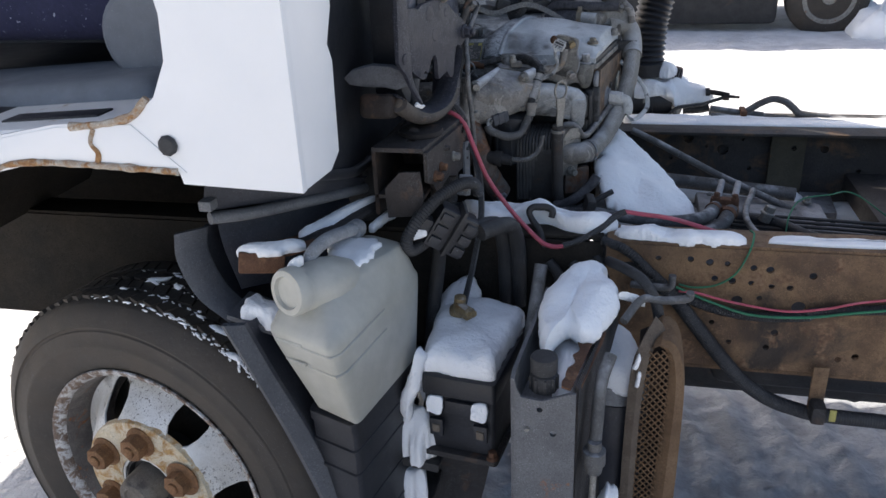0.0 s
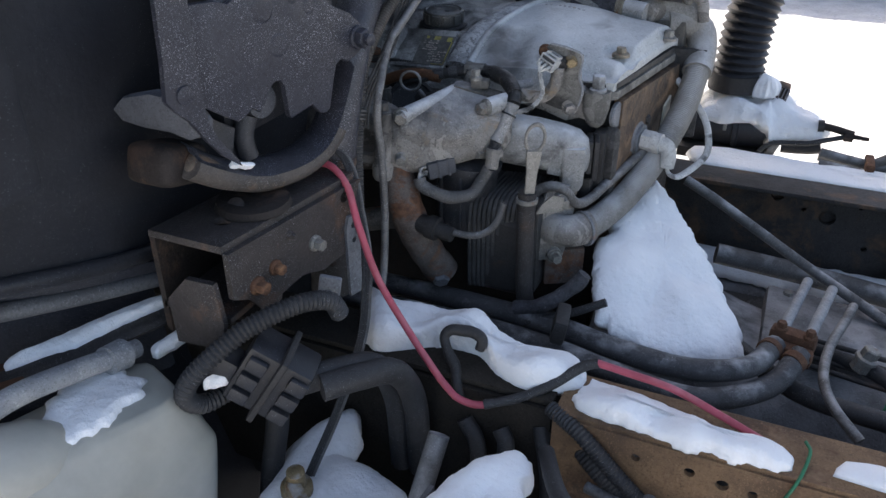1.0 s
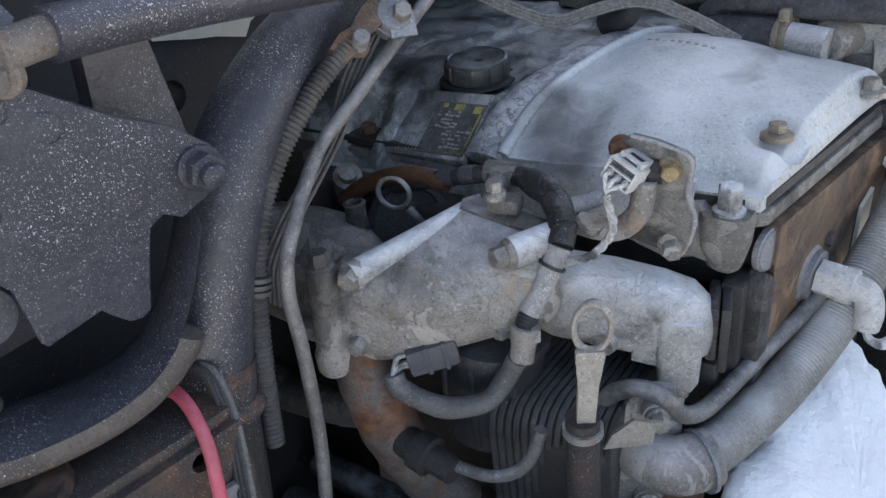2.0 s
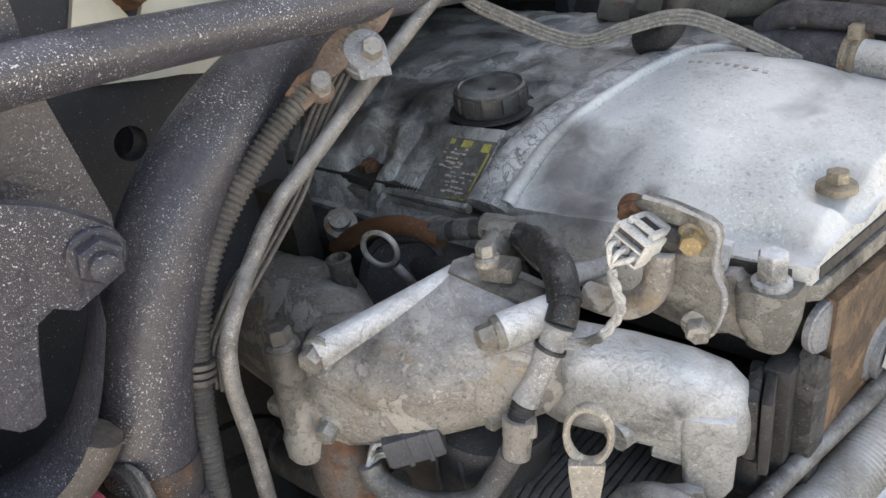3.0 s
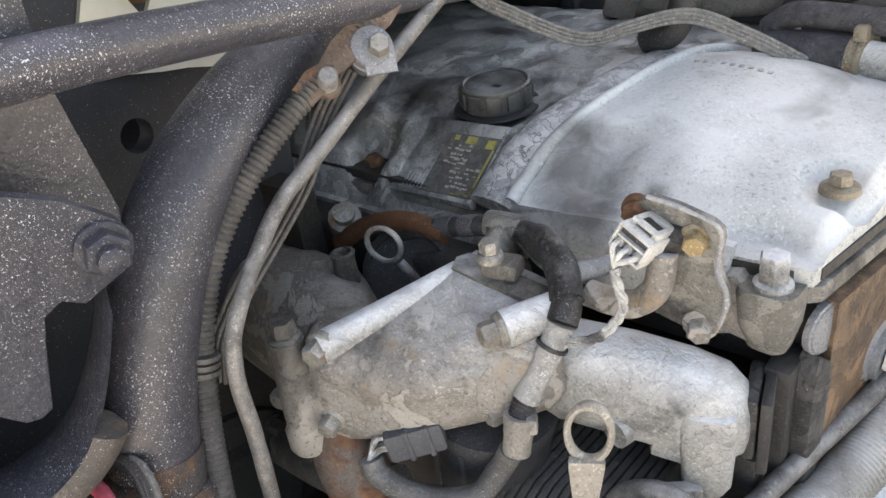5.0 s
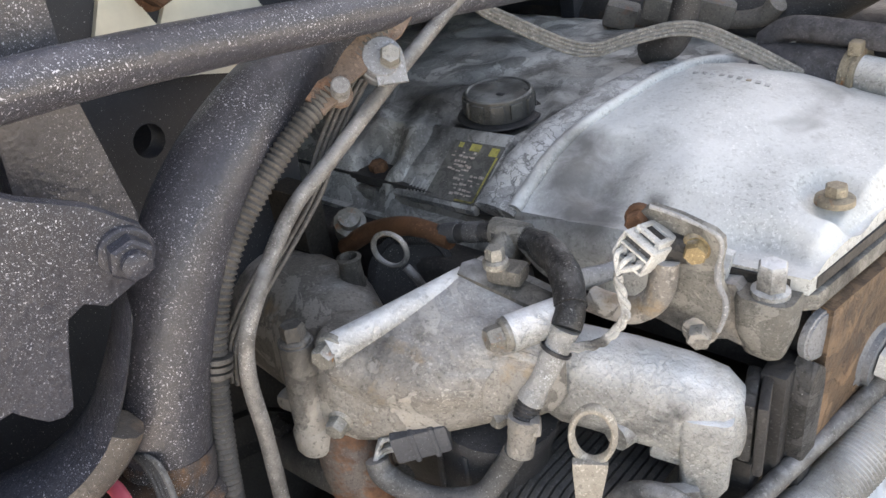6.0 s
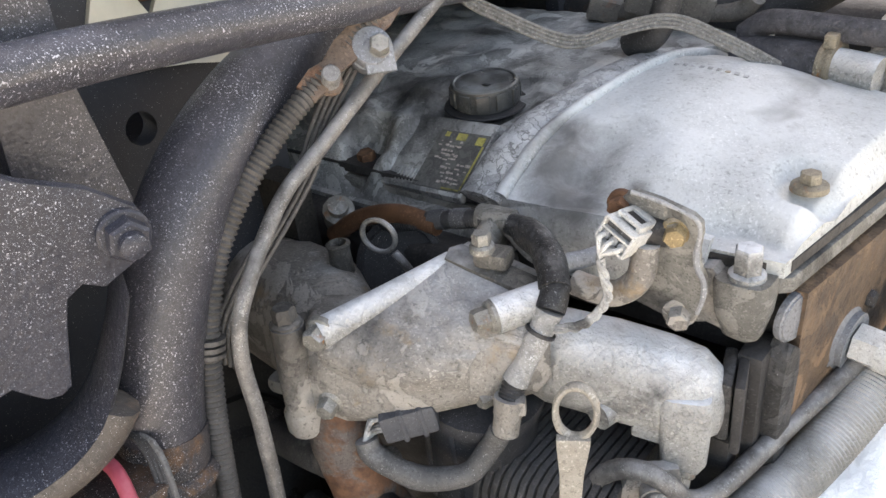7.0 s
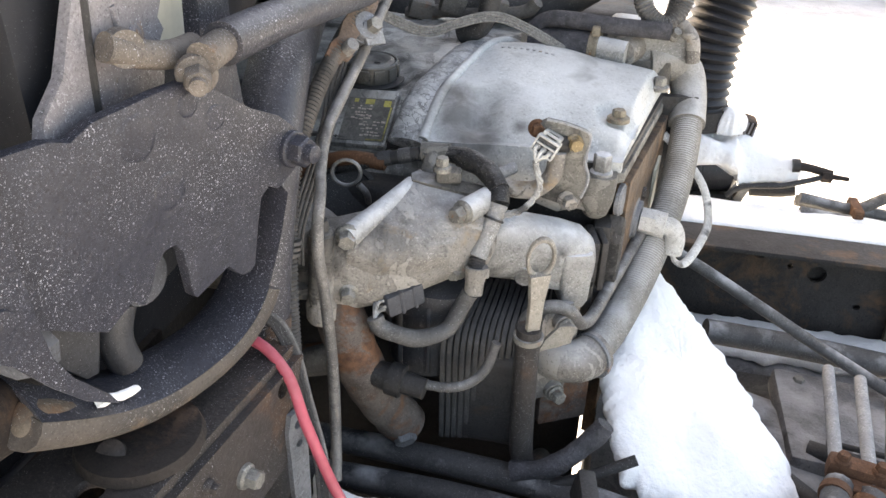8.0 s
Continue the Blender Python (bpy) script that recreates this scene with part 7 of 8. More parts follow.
def cover_rear(u, v):
    x0 = seam_x(v)
    x1 = 0.014 + 0.038 * v
    y0, y1 = 1.508 + 0.014 * u, 1.775 - 0.03 * u
    x, y = x0 + (x1 - x0) * u, y0 + (y1 - y0) * v
    h = table(v, ((0, 0.003), (0.06, 0.012), (0.16, 0.026), (0.3, 0.036), (0.42, 0.041), (0.55, 0.0435), (0.75, 0.042), (0.88, 0.035), (0.96, 0.024), (1, 0.01)))
    h *= 1 + 0.12 * math.sin(math.pi * min(1, u * 1.6)) - u * u * min(0.55, max(0.3, 0.6 - 0.4 * (v - 0.25)))
    z = 1.036 + h * (0.3 + 0.7 * sm(min((1 - u) / 0.06, 1)))
    d = math.hypot(x - 0.006, y - 1.583)
    z -= 0.010 * (1 - sm((d - 0.011) / 0.014))                            # bolt pocket
    d2 = math.hypot(x + 0.012, y - 1.508)
    z -= 0.022 * (1 - sm((d2 - 0.014) / 0.03))                            # scallop at the corner bolt
    if v < 0.35:
        z -= 0.009 * math.exp(-((x + 0.118) / 0.016) ** 2) * sm(v / 0.1) * (1 - sm((v - 0.15) / 0.2))
        z += 0.005 * math.exp(-((x + 0.07) / 0.02) ** 2) * sm(v / 0.1) * (1 - sm((v - 0.15) / 0.2))
    return V((x, y, max(z, 1.033)))


def cover_front(u, v):
    y = 1.502 + 0.37 * v
    x0, x1 = -0.62, seam_x(min(1, (y - 1.502) / 0.27)) + 0.004
    x = x0 + (x1 - x0) * u
    z = table(y, ((1.502, 1.004), (1.512, 1.016), (1.53, 1.028), (1.558, 1.05), (1.575, 1.06), (1.62, 1.07), (1.7, 1.076), (1.8, 1.078), (1.872, 1.06)))
    left = sm((-0.272 - x) / 0.014)
    z += 0.016 * left * (1 - sm((y - 1.55) / 0.03))                        # smooth shoulder beside the pad
    z -= 0.05 * left * (1 - sm((y - 1.504) / 0.014))
    z -= 0.022 * (1 - sm((math.hypot(x + 0.310, (y - 1.533) * 0.9) - 0.011) / 0.012))   # bolt pocket
    d = math.hypot(x + 0.243, y - 1.602)
    z -= 0.007 * (1 - sm((d - 0.036) / 0.008))                             # groove round the filler cap
    a = (x + 0.292) * 0.8 + (y - 1.6) * 0.6
    b_ = (y - 1.6) * 0.8 - (x + 0.292) * 0.6
    z += 0.011 * math.exp(-(a / 0.03) ** 2 - (b_ / 0.013) ** 2)            # rib beside the cap
    z += 0.0035 * noise.noise(V((x * 40, y * 40, 2))) * sm((y - 1.52) / 0.03)
    return V((x, y, max(z, 1.008)))


vc = part("rocker_cover", field(B(), cover_rear, 110, 90, 0.010), COVER, en, "pale grey rocker cover dusted with frost", angle=60)
part("skirt", sheet([[(-0.175, 1.509, 1.032), (-0.12, 1.511, 1.04), (-0.06, 1.514, 1.042), (-0.026, 1.516, 1.04)],
                     [(-0.172, 1.503, 1.026), (-0.12, 1.504, 1.022), (-0.06, 1.506, 1.026), (-0.026, 1.509, 1.032)],
                     [(-0.165, 1.505, 1.014), (-0.132, 1.505, 0.995), (-0.06, 1.507, 1.006), (-0.028, 1.509, 1.02)]], 0.006, n=40), COVER, vc, "dirty near wall of the cover")
fc = part("front_cover", field(B(), cover_front, 80, 60, 0.03), BLACKCOVER, en, "dark oily front cover", angle=60)
seam_line = [cover_rear(0.0, v) + V((0.001, 0, 0.0)) for v in (0.0, 0.06, 0.14, 0.24, 0.36, 0.5, 0.65, 0.78, 0.88, 0.95, 1.0)]
part("seal", tube(B(), [p + V((-0.012, -0.002, -0.003)) for p in seam_line], 0.017, seg=16, n=50, flat=0.42, wobble=0.06), SEAM, vc, "cracked grey sealing band")
part("seal_ridge", tube(B(), [p + V((0.004, 0, 0.001)) for p in seam_line], 0.005, seg=10, n=60, wobble=0.12), COVER, vc)
part("bolt", bolt(B(), (0.006, 1.583, 1.0515), (0, 0, 1), 0.0115, 1.25, 0.5), TANBOLT, vc)
part("bolt", bolt(B(), (0.045, 1.70, 1.048), (0, 0, 1), 0.012, 1.2), STEEL, vc)
part("bolt", bolt(B(), (-0.311, 1.531, 1.026), (0.05, -0.2, 1), 0.013, 1.3), RUSTY, fc)
cap_at, cap_n = V((-0.243, 1.602, 1.066)), V((0.03, -0.06, 1)).normalized()
capn = part("filler_cap", lathe(B(), cap_at, cap_n, [(-0.006, 0.025), (0.0, 0.0262), (0.012, 0.0266), (0.0145, 0.0262), (0.0156, 0.0248), (0.0156, 0.0238), (0.0146, 0.023), (0.0146, 0.0225), (0.0152, 0.0215), (0.0152, 0.009), (0.0145, 0.008), (0.0145, 0.0008)], 48), CAPBLACK, fc, "black oil filler cap with a grooved rim")
_, cu, cw = axes(cap_n)
for k in range(11):
    a = math.pi * 2 * k / 11
    part("grip", box(B(), cap_at + cap_n * 0.0062 + (cu * math.cos(a) + cw * math.sin(a)) * 0.0258, (0.0042, 0.0108, 0.0125), rot=Matrix((cu * math.cos(a) + cw * math.sin(a), cw * math.cos(a) - cu * math.sin(a), cap_n)).transposed(), bev=0.0012), CAPBLACK, capn)
part("cap_mark", box(B(), cap_at + cap_n * 0.0152 + V((0.008, -0.008, 0)), (0.006, 0.0035, 0.0008), bev=0.0003), PLASTIC, capn)
# black ring darkens the groove round the cap, shade and oil together
part("neck", lathe(B(), cap_at - cap_n * 0.008, cap_n, [(0, 0.024), (0.004, 0.033), (0.005, 0.0325), (0.006, 0.024)], 36), RUBBER, capn)
# information label on a sloping pad of the front cover
lu, lv = V((1, -0.03, 0.05)).normalized(), V((0.0, 0.84, 0.54))
lv = (lv - lu * lv.dot(lu)).normalized()
lr = Matrix((lu, lv, lu.cross(lv))).transposed()
pad_c = V((-0.243, 1.538, 1.0385))
pad = part("label_pad", box(B(), pad_c + lr @ V((0, 0.004, 0)), (0.08, 0.066, 0.009), rot=lr, bev=0.003), BLACKCOVER, fc)
lab = part("label", box(B(), pad_c + lr @ V((0.015, 0.0, 0.0047)), (0.046, 0.05, 0.001), rot=lr), LABELGREY, pad, "worn grey information label")
part("yellow_mark", box(B(), pad_c + lr @ V((0.014, 0.0205, 0.0052)), (0.009, 0.006, 0.001), rot=lr), YELLOW, lab)
part("yellow_mark", box(B(), pad_c + lr @ V((0.0, 0.0215, 0.0052)), (0.004, 0.004, 0.001), rot=lr), YELLOW, lab)
part("yellow_mark", box(B(), pad_c + lr @ V((0.032, 0.019, 0.0052)), (0.007, 0.007, 0.001), rot=lr), YELLOW, lab)
part("yellow_edge", box(B(), pad_c + lr @ V((0.0365, -0.004, 0.0052)), (0.0014, 0.038, 0.001), rot=lr), YELLOW, lab)
part("yellow_edge", box(B(), pad_c + lr @ V((0.028, -0.0235, 0.0052)), (0.016, 0.0014, 0.001), rot=lr), YELLOW, lab)
bm = B()
rng = random.Random(4)
for k in range(10):
    x = (-0.004 if k < 5 else 0.009) + rng.uniform(0, 0.006)
    while x < (0.018 if k < 5 else 0.032):
        w = rng.uniform(0.001, 0.0045)
        if rng.random() < 0.75:
            box(bm, pad_c + lr @ V((x + w / 2, 0.0155 - 0.0038 * k + rng.uniform(-0.0007, 0.0007), 0.0055)), (w, rng.uniform(0.0006, 0.0022), 0.0005), rot=lr)
        x += w + rng.uniform(0.0005, 0.0015)
part("print", bm, LABELTEXT, lab, "unreadable lines of print")
for k in range(6):
    part("rib", box(B(), pad_c + lr @ V((-0.026 + 0.0035 * k, -0.018, 0.004)), (0.0012, 0.012, 0.003), rot=lr), BLACKCOVER, pad)
# moulded marks on the pale cover
for k in range(9):
    p = cover_rear(0.13 + 0.036 * k, 0.66)
    part("moulded_mark", box(B(), p + V((0, 0, 0.0002)), (0.0034, 0.0052 if k % 3 else 0.0035, 0.0008), rot=turn(0, 6, 8), bev=0.0002), BRASS if k == 6 else SEAM, vc)

# cam sensor on a bracket at the cover's side
BRACKET = [(-0.057, 1.0985), (-0.051, 1.102), (-0.0364, 1.1), (-0.0194, 1.095), (-0.0149, 1.091), (-0.0145, 1.084), (-0.0164, 1.0732), (-0.0162, 1.0625), (-0.0128, 1.0525), (-0.0134, 1.0409), (-0.0167, 1.0289), (-0.024, 1.0203), (-0.0306, 1.0198), (-0.0435, 1.0228), (-0.0574, 1.0266), (-0.057, 1.0375), (-0.0501, 1.0498), (-0.0462, 1.0703), (-0.0595, 1.084), (-0.062, 1.092)]
cs = part("sensor_bracket", prism(B(), BRACKET, (0, 1.655, 0), (1, 0, 0), (0, -0.165, 0.986), 0.006, bev=0.0015), FLANGEALU, en, "grimy cast sensor bracket")
bv = V((0, -0.165, 0.986)).normalized()
part("pale_rim", tube(B(), [V((x - 0.0006, 1.655, 0)) + bv * z + V((0, -0.0055, 0)) for x, z in BRACKET[1:11]], 0.0014, seg=8, n=60, wobble=0.5), FROSTGREY, cs, "pale worn rim of the bracket")
part("wall", prism(B(), [(-0.11, 1.0), (-0.067, 0.993), (-0.038, 0.984), (-0.022, 0.99), (-0.001, 0.986), (0.003, 0.993), (0.006, 1.014), (-0.012, 1.018), (-0.02, 1.028), (-0.06, 1.02), (-0.11, 1.012)], (0, 1.521, 0), (1, 0, 0), (0, 0, 1), 0.014, bev=0.002), ALU, cs, "grimy wall behind the bracket")
part("bolt", bolt(B(), (-0.0275, 1.4705, 1.069), (0.3, -0.93, 0.0), 0.0105, 1.0), BRASS, cs)
part("bolt", bolt(B(), (-0.059, 1.471, 1.077), (0.2, -0.97, 0.1), 0.010, 1.0), RUSTY, cs)
part("bolt", bolt(B(), (-0.0275, 1.481, 1.0115), (0.3, -0.93, -0.05), 0.0115, 1.1), ALU, cs)
sy = V((0.10, 0.97, -0.22)).normalized()
sx = V((0.72, 0.45, -0.42))
sx = (sx - sy * sx.dot(sy)).normalized()
sr = Matrix((sx, sy, sx.cross(sy))).transposed()
pc = V((-0.0495, 1.447, 1.071))
plug = part("plug", box(B(), pc + sr @ V((0, 0.017, 0.0)), (0.0195, 0.02, 0.014), rot=sr, bev=0.002), WHITEPLASTIC, cs, "pale plastic plug")
for k, (dx, dz, w, h_) in enumerate(((0, 0.0065, 0.0195, 0.0016), (0, -0.0068, 0.0195, 0.0016), (-0.0092, 0, 0.0016, 0.0135), (0.0092, 0, 0.0016, 0.0135), (0, 0.001, 0.018, 0.0014))):
    part("plug_shell", box(B(), pc + sr @ V((dx, 0.0035, dz)), (w, 0.01, h_), rot=sr, bev=0.0005), WHITEPLASTIC, plug)
part("plug_core", box(B(), pc + sr @ V((0, 0.0045, 0)), (0.0175, 0.006, 0.0125), rot=sr), HOSEGREY, plug)
for k in range(3):
    part("wire_seal", lathe(B(), pc + sr @ V((-0.0058 + 0.0058 * k, 0.003, -0.003)), sr @ V((0, -1, 0)), [(0, 0.0028), (0.003, 0.0026), (0.0035, 0.0012)], 14), FROSTGREY, plug)
# solid dark box painted in for the shaded latch opening
part("latch_slot", box(B(), pc + sr @ V((0.0, 0.0115, 0.0083)), (0.0105, 0.006, 0.003), rot=sr), DARK, plug)
for dx in (-0.0065, 0.0065):
    part("plug_latch", box(B(), pc + sr @ V((dx, 0.011, 0.0085)), (0.003, 0.014, 0.0045), rot=sr, bev=0.0008), WHITEPLASTIC, plug)
part("plug_latch", box(B(), pc + sr @ V((0, 0.0185, 0.0085)), (0.015, 0.006, 0.0045), rot=sr, bev=0.001), WHITEPLASTIC, plug)
part("plug_latch", box(B(), pc + sr @ V((0, 0.0065, 0.0095)), (0.012, 0.004, 0.002), rot=sr, bev=0.0006), WHITEPLASTIC, plug)
part("plug_neck", tube(B(), [pc + sr @ V((0.002, 0.02, 0)), (-0.034, 1.472, 1.066)], 0.0085), GRIMEPLATE, plug)
for k in range(3):
    part("wire", tube(B(), [pc + sr @ V((-0.0058 + 0.0058 * k, 0.002, -0.003)), pc + sr @ V((-0.0058 + 0.0055 * k, -0.004, -0.0045)), (-0.0555, 1.4415, 1.061), (-0.055, 1.441, 1.055)], 0.0015, seg=7), WHITEPLASTIC, plug)
lead, _ = curve([(-0.0555, 1.441, 1.06), (-0.053, 1.44, 1.052), (-0.05, 1.44, 1.04), (-0.054, 1.438, 1.029), (-0.062, 1.433, 1.02), (-0.076, 1.428, 1.015), (-0.083, 1.426, 1.012)], 40)
for k in range(3):
    turns = [2 * math.pi * (k / 3 + i / 13) for i in range(40)]
    part("wire", tube(B(), [p + V((math.cos(a), 0.5 * math.sin(a), math.sin(a))) * 0.0013 for p, a in zip(lead, turns)], 0.0016, seg=8, n=80), TWISTED, plug, "dirty white twisted wire")
part("breather_pipe", tube(B(), [(-0.04, 1.462, 1.062), (-0.042, 1.46, 1.042), (-0.054, 1.46, 1.028), (-0.068, 1.46, 1.025), (-0.082, 1.46, 1.026)], 0.0075), ALU, en, "grey bent breather pipe")
part("corner_bolt", bolt(B(), (-0.003, 1.513, 1.0255), (0, 0, 1), 0.0145, 0.95, 1.0), ALU_CLEAN, head)
part("corner_boss", skin(B(), [ell((-0.004, y_, z_), (1, 0, 0), (0, 1, 0), a, b_, 3.5, 24) for y_, z_, a, b_ in ((1.523, 0.978, 0.006, 0.008), (1.52, 0.984, 0.011, 0.012), (1.517, 1.0, 0.015, 0.015), (1.516, 1.02, 0.0165, 0.0165), (1.516, 1.0245, 0.0155, 0.0155))]), FLANGEALU, head)

# water outlet casting with its bolts
A, Z = V((-0.212, 1.375, 0.985)), V((-0.095, 1.445, 0.997))
dirn = (Z - A).normalized()
side, upv = V((0, 0, 1)).cross(dirn).normalized(), V((0, 0, 1))
rings = []
for f, a, top, low in ((-0.07, 0.016, 1.0, 0.958), (-0.05, 0.026, 1.008, 0.948), (0.0, 0.032, 1.014, 0.943), (0.12, 0.035, 1.013, 0.941), (0.3, 0.037, 1.015, 0.943), (0.46, 0.036, 1.017, 0.947), (0.65, 0.033, 1.018, 0.953), (0.82, 0.029, 1.018, 0.958), (0.97, 0.027, 1.018, 0.961), (1.03, 0.02, 1.012, 0.97)):
    c = A.lerp(Z, f)
    rings.append(ell((c.x, c.y, (top + low) / 2), side, upv, a, (top - low) / 2, 2.8, 36))
wo = part("water_outlet", skin(B(), rings), ALU, en, "weathered grey water outlet casting", angle=50)
part("ridge", tube(B(), [(-0.1875, 1.355, 1.0165), (-0.173, 1.395, 1.0205), (-0.157, 1.4415, 1.0255)], 0.0096, taper=0.92, seg=24, n=30), ALU_CLEAN, wo)
part("face", sheet([[(-0.187, 1.356, 0.985), (-0.1845, 1.352, 1.012), (-0.1705, 1.392, 1.024), (-0.156, 1.438, 1.034)], [(-0.167, 1.361, 0.98), (-0.163, 1.357, 1.001), (-0.151, 1.394, 1.0185), (-0.14, 1.44, 1.031)], [(-0.142, 1.376, 0.975), (-0.138, 1.371, 0.998), (-0.129, 1.402, 1.0145), (-0.12, 1.44, 1.0285)], [(-0.115, 1.396, 0.975), (-0.113, 1.392, 0.994), (-0.107, 1.413, 1.01), (-0.1, 1.44, 1.025)]], 0.02), ALU, wo, "sloping top face of the casting", angle=70)
part("top_flange", prism(B(), [(0, -0.007), (0.062, -0.007), (0.064, 0.0), (0.06, 0.008), (0.002, 0.009), (-0.003, 0.002)], (-0.157, 1.442, 1.031), (0.985, 0.02, -0.13), (0.0, 0.98, 0.2), 0.005, bev=0.0015), DARKALU, wo, "oil-stained flange of the casting")
part("bolt", bolt(B(), (-0.187, 1.357, 1.018), (0.25, -0.95, -0.05), 0.0125, 1.0), STEEL, wo)
part("bolt_tower", tube(B(), [(-0.091, 1.441, 1.023), (-0.107, 1.415, 1.021)], 0.0105, seg=14), ALU_CLEAN, wo)
part("bolt", bolt(B(), (-0.108, 1.414, 1.021), (-0.45, -0.85, 0), 0.0125, 1.0), STEEL, wo)
part("bolt_tower", tube(B(), [(-0.097, 1.433, 0.968), (-0.11, 1.412, 0.967)], 0.0085, seg=14), ALU, wo)
part("bolt", bolt(B(), (-0.11, 1.411, 0.967), (-0.3, -0.95, 0), 0.011, 1.0), STEEL, wo)
part("post", tube(B(), [(-0.208, 1.346, 0.95), (-0.206, 1.346, 0.99), (-0.2045, 1.347, 1.023)], 0.0102, seg=16), ALU, wo)
part("bolt", bolt(B(), (-0.2045, 1.347, 1.023), (0, 0, 1), 0.0125, 0.95), ALU, wo)
part("foot", lathe(B(), (-0.208, 1.347, 0.942), (0, 0, 1), [(0, 0.0105), (0.004, 0.0125), (0.016, 0.0125), (0.02, 0.0102)], 18), ALU, wo)
part("bolt", bolt(B(), (-0.187, 1.353, 0.969), (0.3, -0.95, -0.1), 0.011, 1.0), STEEL, wo)
part("ear", box(B(), (-0.229, 1.356, 0.961), (0.03, 0.014, 0.012), rot=turn(0, 0, 10), bev=0.005), ALU, wo)
part("lug", box(B(), (-0.127, 1.445, 1.038), (0.022, 0.016, 0.011), rot=turn(0, 0, 12), bev=0.004), DARKALU, wo)
part("bolt", bolt(B(), (-0.132, 1.441, 1.045), (0, 0, 1), 0.01, 1.0), STEEL, wo)
part("thermostat_body", skin(B(), [ell((x, y, z), (0.3, 1, 0), (0, 0, 1), a, b_, 2.3, 26) for x, y, z, a, b_ in ((-0.36, 1.43, 0.95, 0.03, 0.03), (-0.34, 1.43, 0.955, 0.045, 0.048), (-0.27, 1.415, 0.965, 0.045, 0.046), (-0.235, 1.40, 0.97, 0.038, 0.04), (-0.21, 1.385, 0.975, 0.03, 0.03))]), ALU, en, "stained grey thermostat body", angle=50)

# second outlet
rings = [ell((x, y, z), (-0.35, 1, 0), (0, 0, 1), a, b_, 2.6, 28) for x, y, z, a, b_ in ((-0.108, 1.452, 0.972, 0.02, 0.026), (-0.098, 1.455, 0.972, 0.024, 0.03), (-0.06, 1.468, 0.966, 0.025, 0.0305), (-0.03, 1.478, 0.96, 0.025, 0.0295), (-0.012, 1.484, 0.956, 0.023, 0.027), (-0.003, 1.488, 0.953, 0.016, 0.02), (0.0, 1.489, 0.952, 0.008, 0.01))]
so = part("side_outlet", skin(B(), rings), ALU_CLEAN, en, "frosted grey side outlet casting", angle=55)
part("end_block", skin(B(), [ell((-0.0155, 1.469, z_), (0.94, 0.34, 0), (-0.34, 0.94, 0), a, b_, 5, 28) for z_, a, b_ in ((0.915, 0.010, 0.012), (0.922, 0.0135, 0.0135), (0.945, 0.0145, 0.014), (0.962, 0.0155, 0.0145), (0.969, 0.0135, 0.0125), (0.9705, 0.006, 0.006))]), ALU_CLEAN, so, angle=50)
part("step", box(B(), (-0.032, 1.466, 0.941), (0.026, 0.022, 0.018), rot=turn(0, 12, 20), bev=0.003), ALU_CLEAN, so)
part("bolt_tower", tube(B(), [(-0.053, 1.46, 0.95), (-0.058, 1.442, 0.95)], 0.009, seg=14), ALU_CLEAN, so)
part("bolt", bolt(B(), (-0.012, 1.462, 0.912), (0.1, -0.6, -0.7), 0.009, 1.0), STEEL, so)
part("flange", box(B(), (0.0045, 1.5, 0.948), (0.006, 0.042, 0.05), rot=turn(0, 0, 15), bev=0.002), DARK, so)
part("flange", box(B(), (-0.003, 1.498, 0.951), (0.008, 0.038, 0.042), rot=turn(0, 0, 15), bev=0.003), GRIMEPLATE, so)
part("lower_lug", box(B(), (-0.006, 1.5, 0.905), (0.02, 0.02, 0.03), bev=0.004), DARK, so)

# oil cooler: a stack of thin plates
oc = part("oil_cooler", box(B(), (-0.078, 1.445, 0.838), (0.08, 0.09, 0.105), bev=0.012, seg=3), DARK, en, "finned oil cooler")
for k in range(15):
    x = -0.119 + 0.0056 * k
    y = 1.392 + 0.0012 * k
    part("plate", prism(B(), [(0.004, 0.79), (0.092, 0.79), (0.092, 0.914), (0.02, 0.914), (0.008, 0.909), (0.002, 0.9), (0, 0.888)], (x, y, 0), (0.03, 1, 0), (0, 0, 1), 0.0042, bev=0.001), GRIME, oc)
# dipstick
dp = part("dipstick_tube", tube(B(), [(-0.043, 1.381, 0.941), (-0.043, 1.381, 0.901), (-0.042, 1.382, 0.851), (-0.04, 1.385, 0.801), (-0.034, 1.413, 0.751), (-0.024, 1.453, 0.731)], 0.0105, seg=18), BLACKRUST, en, "dark dipstick tube")
part("tube_band", lathe(B(), (-0.043, 1.381, 0.929), (0, 0, 1), [(0, 0.0095), (0, 0.0125), (0.005, 0.0125), (0.005, 0.0095)], 20), STEEL, dp)
ds = part("dipstick", prism(B(), [(-0.0055, 0), (0.0055, 0), (0.0062, 0.03), (0.0085, 0.05), (0.0085, 0.054), (-0.0085, 0.054), (-0.0085, 0.05), (-0.0062, 0.03)], (-0.0415, 1.381, 0.937), (0.75, 0.45, 0.0), (0.03, 0.07, 1), 0.005, bev=0.001), HANDLE, en, "cream metal dipstick handle")
for k, dz in enumerate((0.03, 0.036)):
    part("cast_mark", box(B(), V((-0.0415, 1.381, 0.937)) + V((0.03, 0.07, 1)) * dz + V((0.0008, -0.003, 0)), (0.004, 0.0015, 0.003), rot=turn(0, 0, 31), bev=0.0004), HANDLE, ds)
ring_c, ru, rv = V((-0.0395, 1.387, 1.004)), V((0.9, 0.3, 0.1)).normalized(), V((0.0, 0.1, 1)).normalized()
rings = []
